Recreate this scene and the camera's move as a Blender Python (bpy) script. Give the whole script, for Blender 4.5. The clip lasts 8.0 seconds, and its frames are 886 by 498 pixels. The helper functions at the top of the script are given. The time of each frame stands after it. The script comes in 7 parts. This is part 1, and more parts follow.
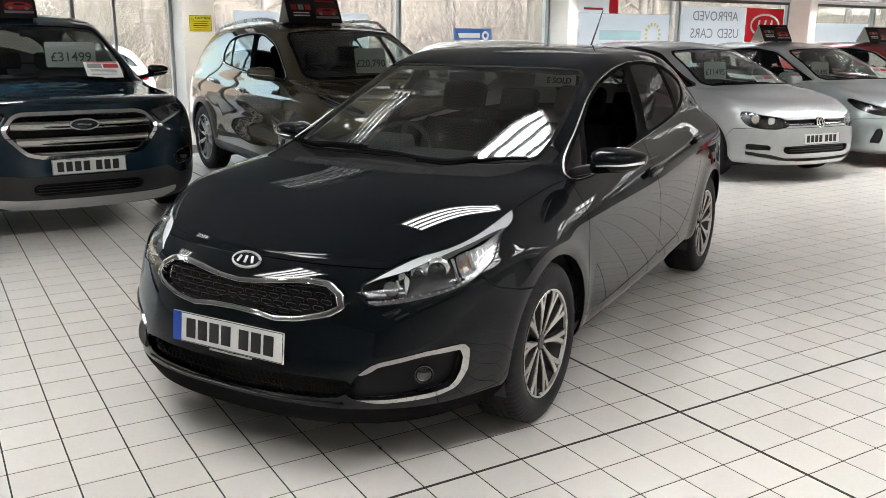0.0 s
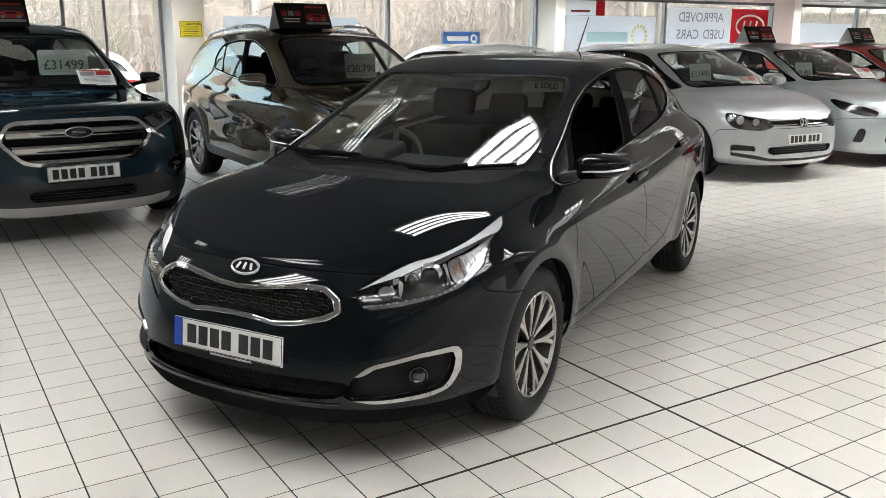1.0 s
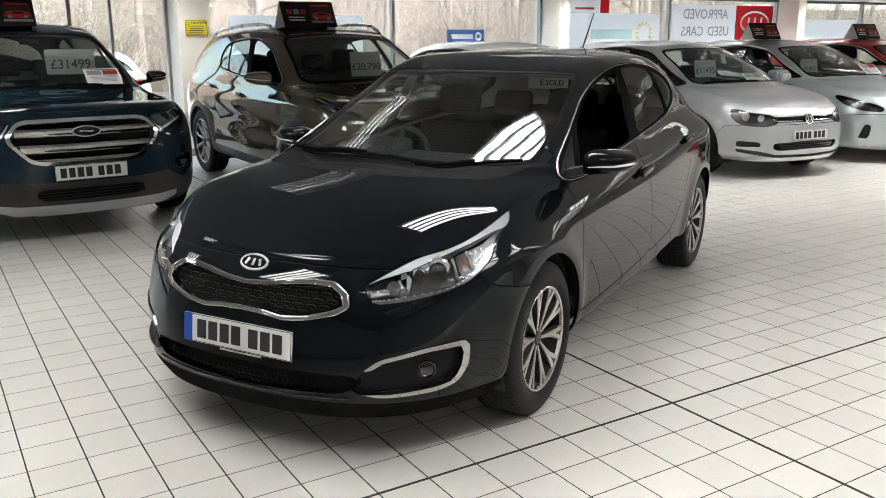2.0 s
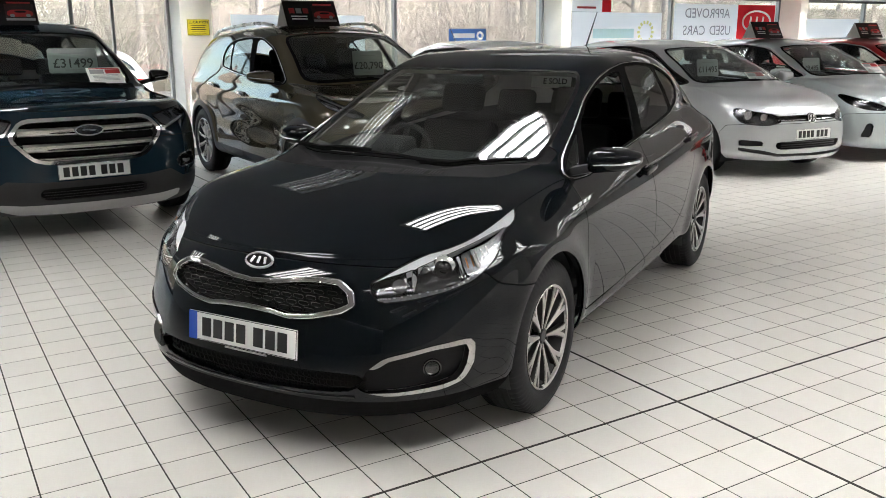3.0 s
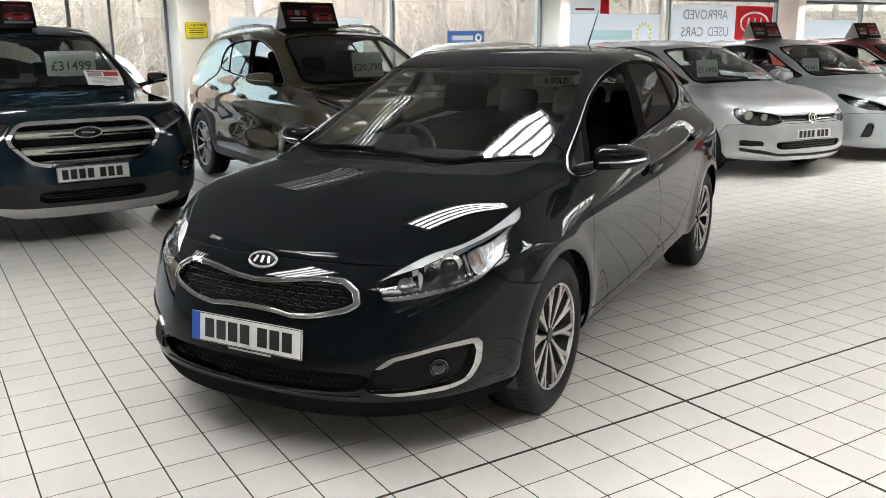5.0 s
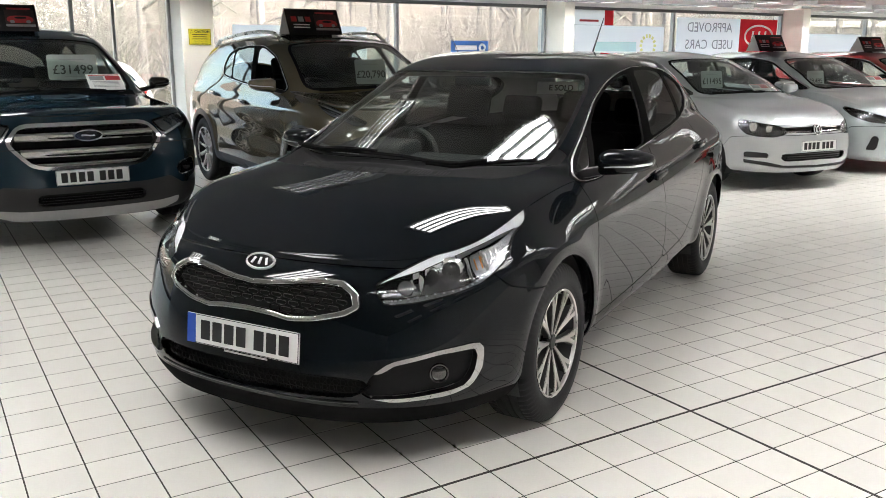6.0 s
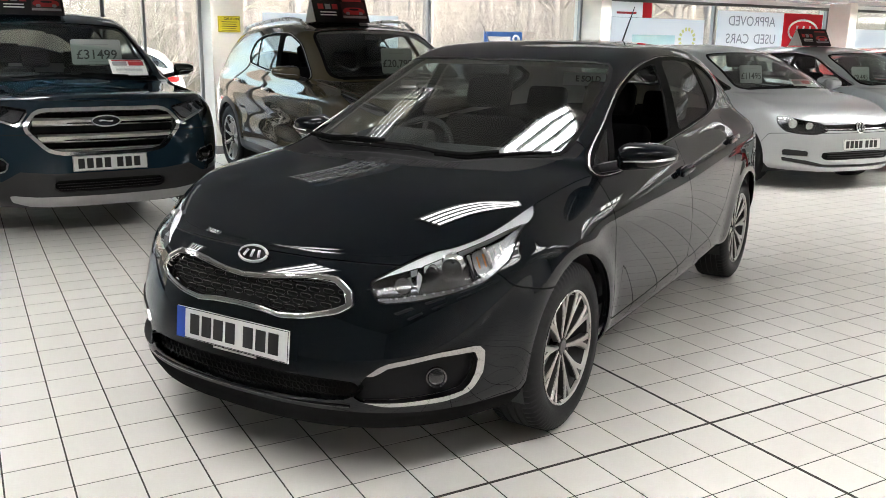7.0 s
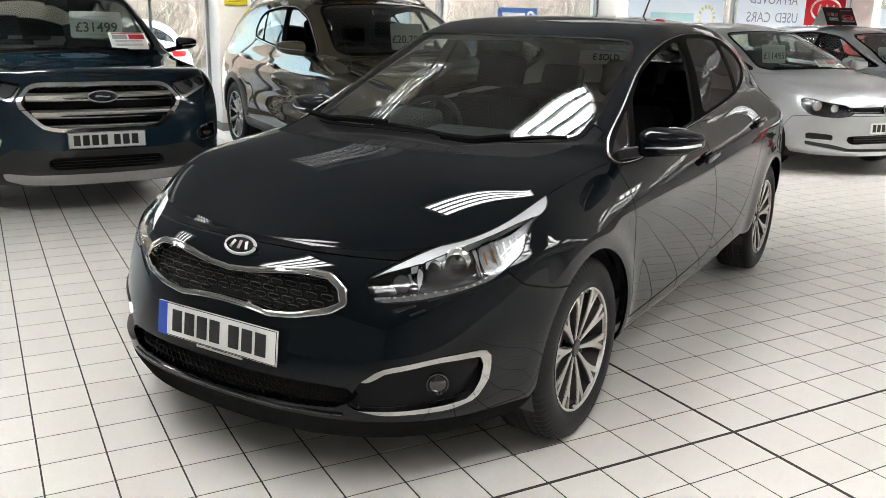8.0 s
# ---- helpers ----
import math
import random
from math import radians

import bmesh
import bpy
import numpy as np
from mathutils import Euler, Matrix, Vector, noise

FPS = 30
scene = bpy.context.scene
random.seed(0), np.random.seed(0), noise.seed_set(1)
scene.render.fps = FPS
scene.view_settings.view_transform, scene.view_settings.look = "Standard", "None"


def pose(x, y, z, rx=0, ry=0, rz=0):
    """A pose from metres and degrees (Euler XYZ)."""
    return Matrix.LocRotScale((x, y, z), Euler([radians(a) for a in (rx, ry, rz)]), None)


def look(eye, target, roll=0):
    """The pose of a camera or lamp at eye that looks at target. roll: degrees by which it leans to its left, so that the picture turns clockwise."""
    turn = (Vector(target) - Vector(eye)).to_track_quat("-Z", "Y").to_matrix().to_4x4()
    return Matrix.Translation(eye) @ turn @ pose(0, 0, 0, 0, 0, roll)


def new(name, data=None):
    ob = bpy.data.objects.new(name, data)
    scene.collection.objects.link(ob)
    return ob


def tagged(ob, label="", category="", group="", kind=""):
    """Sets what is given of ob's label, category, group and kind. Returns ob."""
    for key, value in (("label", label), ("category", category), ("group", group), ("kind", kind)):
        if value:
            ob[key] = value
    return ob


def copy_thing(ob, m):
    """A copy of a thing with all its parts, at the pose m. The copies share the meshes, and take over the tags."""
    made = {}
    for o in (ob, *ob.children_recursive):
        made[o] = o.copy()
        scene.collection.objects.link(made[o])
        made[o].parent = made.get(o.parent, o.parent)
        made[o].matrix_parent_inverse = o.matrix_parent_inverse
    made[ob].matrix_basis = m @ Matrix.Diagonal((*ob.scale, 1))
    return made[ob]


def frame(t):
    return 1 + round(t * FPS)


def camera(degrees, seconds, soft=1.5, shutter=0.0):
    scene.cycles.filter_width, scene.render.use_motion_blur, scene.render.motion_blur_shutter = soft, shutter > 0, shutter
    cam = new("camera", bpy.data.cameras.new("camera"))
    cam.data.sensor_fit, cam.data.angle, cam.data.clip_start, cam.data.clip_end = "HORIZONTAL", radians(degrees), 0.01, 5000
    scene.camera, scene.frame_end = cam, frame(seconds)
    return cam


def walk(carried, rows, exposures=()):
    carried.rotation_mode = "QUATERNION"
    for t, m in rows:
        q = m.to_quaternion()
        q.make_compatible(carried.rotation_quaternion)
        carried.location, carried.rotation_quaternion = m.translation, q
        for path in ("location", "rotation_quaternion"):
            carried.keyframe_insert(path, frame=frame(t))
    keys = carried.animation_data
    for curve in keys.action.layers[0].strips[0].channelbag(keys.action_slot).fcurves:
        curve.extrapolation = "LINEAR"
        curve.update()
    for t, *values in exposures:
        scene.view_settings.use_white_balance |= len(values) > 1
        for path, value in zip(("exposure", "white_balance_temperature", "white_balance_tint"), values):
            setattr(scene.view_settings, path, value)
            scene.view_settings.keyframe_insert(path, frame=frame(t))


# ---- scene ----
cam = camera(54.5, 8.0, soft=0.8)
PATH = [
    (0, (-2.517, -2.271, 1.482), (-1.509, -0.612, 1.0), 0.5),
    (0.5, (-2.548, -2.319, 1.519), (-1.526, -0.669, 1.036), 0.2),
    (1, (-2.576, -2.354, 1.526), (-1.549, -0.707, 1.045), 0.1),
    (1.5, (-2.588, -2.37, 1.523), (-1.567, -0.719, 1.04), -0.1),
    (3, (-2.61, -2.357, 1.512), (-1.594, -0.704, 1.027), -0.2),
    (3.5, (-2.61, -2.354, 1.514), (-1.593, -0.704, 1.023), -0.2),
    (4, (-2.609, -2.349, 1.51), (-1.593, -0.699, 1.014), -0.4),
    (4.5, (-2.62, -2.328, 1.501), (-1.602, -0.677, 1.011), -0.5),
    (6, (-2.59, -2.267, 1.437), (-1.568, -0.608, 0.988), 0.1),
    (6.5, (-2.495, -2.215, 1.421), (-1.508, -0.536, 0.968), 0.4),
    (7, (-2.399, -2.171, 1.406), (-1.45, -0.473, 0.941), 0.8),
    (7.5, (-2.333, -2.092, 1.394), (-1.407, -0.389, 0.904), 1.1),
    (8, (-2.257, -1.962, 1.396), (-1.337, -0.263, 0.881), 1.3),
]
walk(cam, [(t, look(eye, target, roll)) for t, eye, target, roll in PATH], [(0.0, 2.44), (4.5, 2.49), (8.0, 2.66)])




# ---- world and light ----
world = bpy.data.worlds.new("world")
scene.world = world
world.use_nodes = True
wn = world.node_tree
sky = wn.nodes.new("ShaderNodeTexSky")
sky.sky_type, sky.sun_disc = "NISHITA", False
sky.sun_elevation, sky.sun_rotation = radians(38), radians(158)
sky.air_density, sky.dust_density = 1.5, 5.0
wn.links.new(sky.outputs["Color"], wn.nodes["Background"].inputs["Color"])
wn.nodes["Background"].inputs["Strength"].default_value = 0.15
sun_data = bpy.data.lights.new("sun", "SUN")
sun_data.energy, sun_data.angle, sun_data.color = 1.5, radians(12), (1.0, 0.985, 0.97)
sun = new("sun", sun_data)
sun.matrix_world = look((12, -30, 24), (0, 0, 0))


# ---- materials ----
def material(name, color=(0.8, 0.8, 0.8), rough=0.5, metal=0.0, coat=0.0, grain=0.0, grain_scale=40.0, bump=0.0, bump_scale=200.0,
             blotch=0.0, blotch_scale=3.0, rough_var=0.0, per_piece=0.0, per_island=0.0, spec=0.5, emit=0.0, emit_color=None, coat_rough=0.03, coat_ior=1.5):
    """A principled material with colour variation at two scales, uneven gloss and fine relief."""
    m = bpy.data.materials.new(name)
    m.use_nodes = True
    t = m.node_tree
    b = t.nodes["Principled BSDF"]
    b.inputs["Base Color"].default_value = (*color, 1)
    b.inputs["Roughness"].default_value = rough
    b.inputs["Metallic"].default_value = metal
    b.inputs["Coat Weight"].default_value = coat
    b.inputs["Coat Roughness"].default_value = coat_rough
    b.inputs["Coat IOR"].default_value = coat_ior
    b.inputs["Specular IOR Level"].default_value = spec
    if emit:
        b.inputs["Emission Color"].default_value = (*(emit_color or color), 1)
        b.inputs["Emission Strength"].default_value = emit
    link = t.links.new
    co = t.nodes.new("ShaderNodeTexCoord").outputs["Object"]
    factor = None

    def noise_node(scale, detail=4.0):
        n = t.nodes.new("ShaderNodeTexNoise")
        n.inputs["Scale"].default_value, n.inputs["Detail"].default_value = scale, detail
        link(co, n.inputs["Vector"])
        return n.outputs["Fac"]

    def maths(op, a, c, clamp=False):
        n = t.nodes.new("ShaderNodeMath")
        n.operation, n.use_clamp = op, clamp
        for slot, value in zip(n.inputs, (a, c)):
            if isinstance(value, (int, float)):
                slot.default_value = value
            else:
                link(value, slot)
        return n.outputs[0]

    for amount, source in ((grain, lambda: noise_node(grain_scale)), (blotch, lambda: noise_node(blotch_scale, 5.0)),
                           (per_piece, lambda: t.nodes.new("ShaderNodeObjectInfo").outputs["Random"]),
                           (per_island, lambda: t.nodes.new("ShaderNodeNewGeometry").outputs["Random Per Island"])):
        if amount:
            one = maths("ADD", maths("MULTIPLY", source(), 2 * amount), 1 - amount)
            factor = one if factor is None else maths("MULTIPLY", factor, one)
    if factor is not None:
        mix = t.nodes.new("ShaderNodeVectorMath")
        mix.operation = "SCALE"
        mix.inputs[0].default_value = color
        link(factor, mix.inputs["Scale"])
        link(mix.outputs[0], b.inputs["Base Color"])
    if rough_var:
        link(maths("ADD", maths("MULTIPLY", noise_node(7.0, 6.0), 2 * rough_var), rough - rough_var), b.inputs["Roughness"])
    if bump:
        bn = t.nodes.new("ShaderNodeBump")
        bn.inputs["Strength"].default_value, bn.inputs["Distance"].default_value = bump, 0.002
        link(noise_node(bump_scale), bn.inputs["Height"])
        link(bn.outputs[0], b.inputs["Normal"])
    return m


def glass_material(name, tint=(0.75, 0.8, 0.78), gloss=1.0, base=0.05):
    """Thin glass: what is behind it shows tinted, with a Fresnel reflection over it."""
    m = bpy.data.materials.new(name)
    m.use_nodes = True
    t = m.node_tree
    t.nodes.remove(t.nodes["Principled BSDF"])
    clear, shine, mix, lw, power, gain = (t.nodes.new("ShaderNode" + k) for k in ("BsdfTransparent", "BsdfGlossy", "MixShader", "LayerWeight", "Math", "Math"))
    clear.inputs["Color"].default_value = (*tint, 1)
    shine.inputs["Roughness"].default_value = 0.015
    shine.inputs["Color"].default_value = (gloss, gloss, gloss, 1)
    lw.inputs["Blend"].default_value = 0.5
    power.operation, power.inputs[1].default_value = "POWER", 4.5
    gain.operation, gain.inputs[1].default_value, gain.inputs[2].default_value = "MULTIPLY_ADD", 0.9, base
    t.links.new(lw.outputs["Facing"], power.inputs[0])
    t.links.new(power.outputs[0], gain.inputs[0])
    t.links.new(gain.outputs[0], mix.inputs[0])
    t.links.new(clear.outputs[0], mix.inputs[1])
    t.links.new(shine.outputs[0], mix.inputs[2])
    t.links.new(mix.outputs[0], t.nodes["Material Output"].inputs["Surface"])
    return m


TILE = material("glazed_tile", (0.655, 0.630, 0.590), 0.30, grain=0.045, grain_scale=120, blotch=0.07, blotch_scale=1.1, rough_var=0.06, per_piece=0.035)
TILE_FAR = material("glazed_tile_field", (0.655, 0.630, 0.590), 0.30, grain=0.045, grain_scale=120, blotch=0.07, blotch_scale=1.1, rough_var=0.06, per_island=0.035)
GROUT = material("dark_grout", (0.034, 0.029, 0.025), 0.9, grain=0.3, grain_scale=60, blotch=0.3, blotch_scale=2.0)
CEIL = material("ceiling_board", (0.45, 0.445, 0.435), 0.9, grain=0.04, grain_scale=30, blotch=0.05, bump=0.3, bump_scale=150)
PLASTER = material("cream_wall_paint", (0.84, 0.80, 0.72), 0.75, grain=0.03, blotch=0.06, bump=0.2, bump_scale=90)
WHITE_WALL = material("white_wall_paint", (0.75, 0.74, 0.72), 0.8, grain=0.03, blotch=0.05, bump=0.2, bump_scale=90)
ALU = material("grey_window_alu", (0.33, 0.34, 0.35), 0.38, metal=0.7, grain=0.06, blotch=0.08)
DARK_ALU = material("dark_window_head", (0.12, 0.12, 0.12), 0.5, metal=0.3, grain=0.1)
SKIRTING = material("grey_skirting", (0.22, 0.21, 0.20), 0.6, grain=0.1)
PANE = glass_material("window_pane", (0.93, 0.95, 0.94))
TINT = glass_material("car_glass", (0.78, 0.83, 0.81), base=0.045)
SCREEN = glass_material("raked_screen_glass", (0.84, 0.92, 0.87), base=0.09)
PRIVACY = glass_material("dark_car_glass", (0.20, 0.20, 0.19), gloss=0.32)
LENS = glass_material("clear_lens", (0.94, 0.95, 0.96))
CHROME = material("chrome", (0.82, 0.82, 0.83), 0.07, metal=1.0, rough_var=0.03)
SATIN = material("satin_alloy", (0.62, 0.61, 0.59), 0.28, metal=1.0, grain=0.05, rough_var=0.05)
SPOKE_SIDE = material("dark_painted_alloy", (0.030, 0.028, 0.026), 0.35, metal=0.3, grain=0.05)
ALLOY = material("machined_alloy", (0.46, 0.445, 0.42), 0.34, metal=1.0, grain=0.05, rough_var=0.06)
TRIM_LINE = material("brushed_window_trim", (0.58, 0.57, 0.55), 0.24, metal=0.85, rough_var=0.05)
DARK_CHROME = material("smoked_chrome", (0.46, 0.45, 0.44), 0.07, metal=1.0, rough_var=0.03)
SKID = material("skid_plate_silver", (0.46, 0.46, 0.46), 0.35, metal=0.6, grain=0.06)
SILVER = material("lamp_silver", (0.78, 0.79, 0.80), 0.16, metal=1.0, rough_var=0.05)
RUBBER = material("tyre_rubber", (0.011, 0.011, 0.012), 0.66, spec=0.3, grain=0.2, blotch=0.2, bump=0.3, bump_scale=300)
PLASTIC = material("black_plastic", (0.018, 0.018, 0.019), 0.42, grain=0.15, bump=0.25, bump_scale=500)
GLOSSBLACK = material("gloss_black_plastic", (0.006, 0.006, 0.007), 0.08, coat=0.6, grain=0.1)
LIP = material("unpainted_lip", (0.006, 0.006, 0.007), 0.4, spec=0.15, grain=0.15)
SCUTTLE = material("grained_scuttle_plastic", (0.006, 0.006, 0.0065), 0.75, spec=0.10, grain=0.2, bump=0.3)
MATT = material("matt_black_rubber", (0.011, 0.011, 0.011), 0.95, spec=0.03, grain=0.15, bump=0.2)
GAP = material("shadow_gap", (0.004, 0.004, 0.004), 0.9, grain=0.1)
TRIM = material("charcoal_interior_trim", (0.011, 0.011, 0.012), 0.85, spec=0.15, grain=0.15, bump=0.3, bump_scale=400)
CLOTH = material("dark_seat_cloth", (0.006, 0.006, 0.0065), 0.95, spec=0.08, grain=0.25, grain_scale=300, bump=0.5, bump_scale=600)
HEADLINER = material("grey_headliner", (0.35, 0.34, 0.32), 0.95, grain=0.08, grain_scale=200)
PLATE = material("white_number_plate", (0.80, 0.80, 0.78), 0.3, grain=0.02, coat=0.4)
PLATE_BLUE = material("plate_blue", (0.02, 0.08, 0.45), 0.3, grain=0.03)
INK = material("black_print", (0.012, 0.012, 0.013), 0.5, grain=0.1)
# White card greyed in its colour for the dim cabin behind the glass.
PRICE_CARD = material("dimmed_white_card", (0.36, 0.385, 0.375), 0.6, grain=0.02, blotch=0.05)
CARDBOARD = material("white_card", (0.80, 0.80, 0.78), 0.6, grain=0.02, blotch=0.03)
RED_LENS = material("red_lamp_lens", (0.45, 0.01, 0.012), 0.1, coat=0.8, grain=0.1)
AMBER = material("orange_lens", (0.36, 0.14, 0.035), 0.2, grain=0.1)


def paint(name, color, metal=0.0, rough=0.35, flake=0.05, ior=1.5):
    return material(name, color, rough, metal=metal, coat=1.0, coat_rough=0.015, coat_ior=ior, spec=0.5 if metal else 0.0, grain=flake, grain_scale=900, blotch=0.03, blotch_scale=1.5)


BLACK_PAINT = paint("black_pearl_paint", (0.0024, 0.0038, 0.0056), 0.0, 0.3, ior=1.37)
BLUE_PAINT = paint("dark_blue_paint", (0.0105, 0.0255, 0.039), 0.0, 0.4)
BRONZE_PAINT = paint("bronze_brown_paint", (0.120, 0.101, 0.060), 0.0, 0.4, ior=2.2)
SILVER_PAINT = paint("silver_paint", (0.50, 0.515, 0.525), 0.7, 0.4)
PALE_PAINT = paint("pale_silver_blue_paint", (0.46, 0.505, 0.515), 0.6, 0.4)
RED_PAINT = paint("red_paint", (0.33, 0.012, 0.015), 0.2, 0.3)
WHITE_PAINT = paint("white_paint", (0.78, 0.78, 0.78), 0.0, 0.35)


# ---- mesh helpers ----
def mesh_object(name, verts, faces, mat, parent=None, label="", smooth=False, normals=None):
    me = bpy.data.meshes.new(name)
    me.from_pydata([tuple(v) for v in verts], [], [tuple(f) for f in faces])
    me.validate(clean_customdata=False)
    for m in mat if isinstance(mat, (list, tuple)) else (mat,):
        me.materials.append(m)
    if smooth:
        me.polygons.foreach_set("use_smooth", [True] * len(me.polygons))
        if normals is not None and len(normals) == len(me.vertices):
            me.normals_split_custom_set_from_vertices([tuple(n) for n in normals])
    ob = new(name, me)
    if parent is not None:
        ob.parent = parent
    if label:
        ob["label"] = label
    return ob


def part(name, bm, mat, parent=None, label="", smooth=False):
    """Links a bmesh as one mesh object under a thing or a part."""
    me = bpy.data.meshes.new(name)
    bmesh.ops.recalc_face_normals(bm, faces=bm.faces)
    bm.to_mesh(me)
    bm.free()
    me.materials.append(mat)
    if smooth:
        me.polygons.foreach_set("use_smooth", [True] * len(me.polygons))
        me.set_sharp_from_angle(angle=radians(38))
    ob = new(name, me)
    if parent is not None:
        ob.parent = parent
    if label:
        ob["label"] = label
    return ob


def box_bm(size, center=(0, 0, 0), bevel=0.0, turn=(0, 0, 0), bm=None, seg=2):
    """A box, with rounded edges, added to bm."""
    own = bmesh.new()
    bmesh.ops.create_cube(own, size=1.0)
    bmesh.ops.scale(own, vec=size, verts=own.verts)
    if bevel:
        bmesh.ops.bevel(own, geom=own.edges[:], offset=bevel, segments=seg, affect="EDGES", profile=0.6)
    own.transform(pose(*center, *turn))
    return merge(bm, own)


def merge(bm, own):
    if bm is None:
        return own
    me = bpy.data.meshes.new("tmp")
    own.to_mesh(me)
    own.free()
    bm.from_mesh(me)
    bpy.data.meshes.remove(me)
    return bm


def lathe_bm(profile, n=48, axis="y", bm=None, at=(0, 0, 0), closed=False):
    """Turns (radius, along) pairs round an axis."""
    own = bmesh.new()
    rings = []
    for r, h in profile:
        ring = []
        for k in range(n):
            a = 2 * math.pi * k / n
            c, s = r * math.cos(a), r * math.sin(a)
            p = {"y": (c, h, s), "z": (c, s, h), "x": (h, c, s)}[axis]
            ring.append(own.verts.new((p[0] + at[0], p[1] + at[1], p[2] + at[2])))
        rings.append(ring)
    for a, b in zip(rings, rings[1:] + (rings[:1] if closed else [])):
        for k in range(n):
            own.faces.new((a[k], a[(k + 1) % n], b[(k + 1) % n], b[k]))
    if not closed:
        for ring, (r, h) in ((rings[0], profile[0]), (rings[-1], profile[-1])):
            if r > 1e-4:
                own.faces.new(ring)
    bmesh.ops.remove_doubles(own, verts=own.verts, dist=1e-6)
    return merge(bm, own)


def tube_bm(points, radius, n=8, bm=None, closed=False):
    """A round bar along points."""
    own = bmesh.new()
    pts = [Vector(p) for p in points]
    rings = []
    for k, p in enumerate(pts):
        a = pts[k - 1] if k or closed else p
        b = pts[(k + 1) % len(pts)] if k + 1 < len(pts) or closed else p
        way = (b - a).normalized()
        side = way.orthogonal().normalized() if abs(way.z) > 0.95 else way.cross(Vector((0, 0, 1))).normalized()
        up = side.cross(way)
        r = radius[k] if isinstance(radius, (list, tuple)) else radius
        rings.append([own.verts.new(p + r * (math.cos(2 * math.pi * j / n) * side + math.sin(2 * math.pi * j / n) * up)) for j in range(n)])
    for a, b in zip(rings, rings[1:] + (rings[:1] if closed else [])):
        for j in range(n):
            own.faces.new((a[j], a[(j + 1) % n], b[(j + 1) % n], b[j]))
    if not closed:
        own.faces.new(rings[0])
        own.faces.new(rings[-1][::-1])
    return merge(bm, own)


def writing(name, text, size, mat, parent, m, align="CENTER", label="", mirror=False, bold=0.0):
    """Letters in the built-in font, as a mesh. m: pose of the text plane (x along the line, y up)."""
    cu = bpy.data.curves.new(name, "FONT")
    cu.body, cu.size, cu.align_x, cu.align_y = text, size, align, "CENTER"
    cu.extrude, cu.offset, cu.resolution_u = 0.0006, bold, 3
    tmp = bpy.data.objects.new(name + "_tmp", cu)
    scene.collection.objects.link(tmp)
    me = bpy.data.meshes.new_from_object(tmp.evaluated_get(bpy.context.evaluated_depsgraph_get()))
    bpy.data.objects.remove(tmp)
    bpy.data.curves.remove(cu)
    me.name = name
    if mirror:
        me.transform(Matrix.Diagonal((-1, 1, 1, 1)))
        me.flip_normals()
    me.transform(m)
    me.materials.clear()
    me.materials.append(mat)
    ob = new(name, me)
    ob.parent = parent
    if label:
        ob["label"] = label
    return ob


def thing(name, label, category, group="", kind="", m=None):
    ob = new(name)
    ob.empty_display_size = 0.2
    if m is not None:
        ob.matrix_basis = m
    return tagged(ob, label, category, group, kind)


# ---- the showroom ----
WALL_Y, CEIL_Z, HEAD_Z = 9.22, 2.245, 2.165
X0, X1, Y0 = -9.0, 21.0, -9.0


def floor_tiles():
    floor = thing("floor", "cream square glazed floor tiles with dark joints", "floor", kind="structure")
    part("grout_bed", box_bm((X1 - X0, WALL_Y - Y0, 0.1), ((X0 + X1) / 2, (WALL_Y + Y0) / 2, -0.0509)), GROUT, floor)
    # one tile, 200 mm pitch, bevelled
    S = 0.2

    def tile_geo(x, y, gx0, gx1, gy0, gy1):
        a, b, c, d, e = x + gx0, x + S - gx1, y + gy0, y + S - gy1, 0.0008
        low, top = -0.003, 0.0
        return [(a, c, low), (b, c, low), (b, d, low), (a, d, low), (a + e, c + e, top), (b - e, c + e, top), (b - e, d - e, top), (a + e, d - e, top)]

    quad = [(4, 5, 6, 7), (0, 1, 5, 4), (1, 2, 6, 5), (2, 3, 7, 6), (3, 0, 4, 7)]
    near = set()
    kinds = {}
    V, F = [], []
    for i in range(round(X0 / S), round(X1 / S)):
        for j in range(round(Y0 / S), round(WALL_Y / S)):
            gx0, gx1 = (0.0074 if i == 0 else 0.0022), (0.0074 if i == -1 else 0.0022)
            gy0, gy1 = (0.0066 if j == 0 else 0.0021), (0.0066 if j == -1 else 0.0021)
            if -14 <= i < 4 and -6 <= j < 10:
                key = (gx0, gx1, gy0, gy1)
                if key not in kinds:
                    me = bpy.data.meshes.new("tile")
                    me.from_pydata(tile_geo(0, 0, *key), [], quad)
                    me.materials.append(TILE)
                    kinds[key] = me
                near.add((i, j, key))
            else:
                k = len(V)
                V += tile_geo(i * S, j * S, gx0, gx1, gy0, gy1)
                F += [tuple(k + q for q in f) for f in quad]
    field = mesh_object("tile_field", V, F, TILE_FAR, floor, "cream tiles out to the walls")
    field["kind"] = "stuff"
    return floor, near, kinds


FLOOR, NEAR_TILES, TILE_KINDS = floor_tiles()


def slab(name, size, center, mat, label, category, bevel=0.0, kind="structure"):
    return tagged(part(name, box_bm(size, center, bevel), mat), label, category, kind=kind)


# window wall: pillars, heads, sills, mullions and panes
PILLARS = ((0.405, 0.81, 8.76), (6.47, 6.67, 8.76), (12.40, 12.62, 8.76), (18.3, 18.5, 8.76))
MULLIONS = ((-0.30, 0.035), (-0.78, 0.045), (3.70, 0.05), (9.40, 0.05), (15.2, 0.05), (-3.6, 0.05), (-6.5, 0.05))


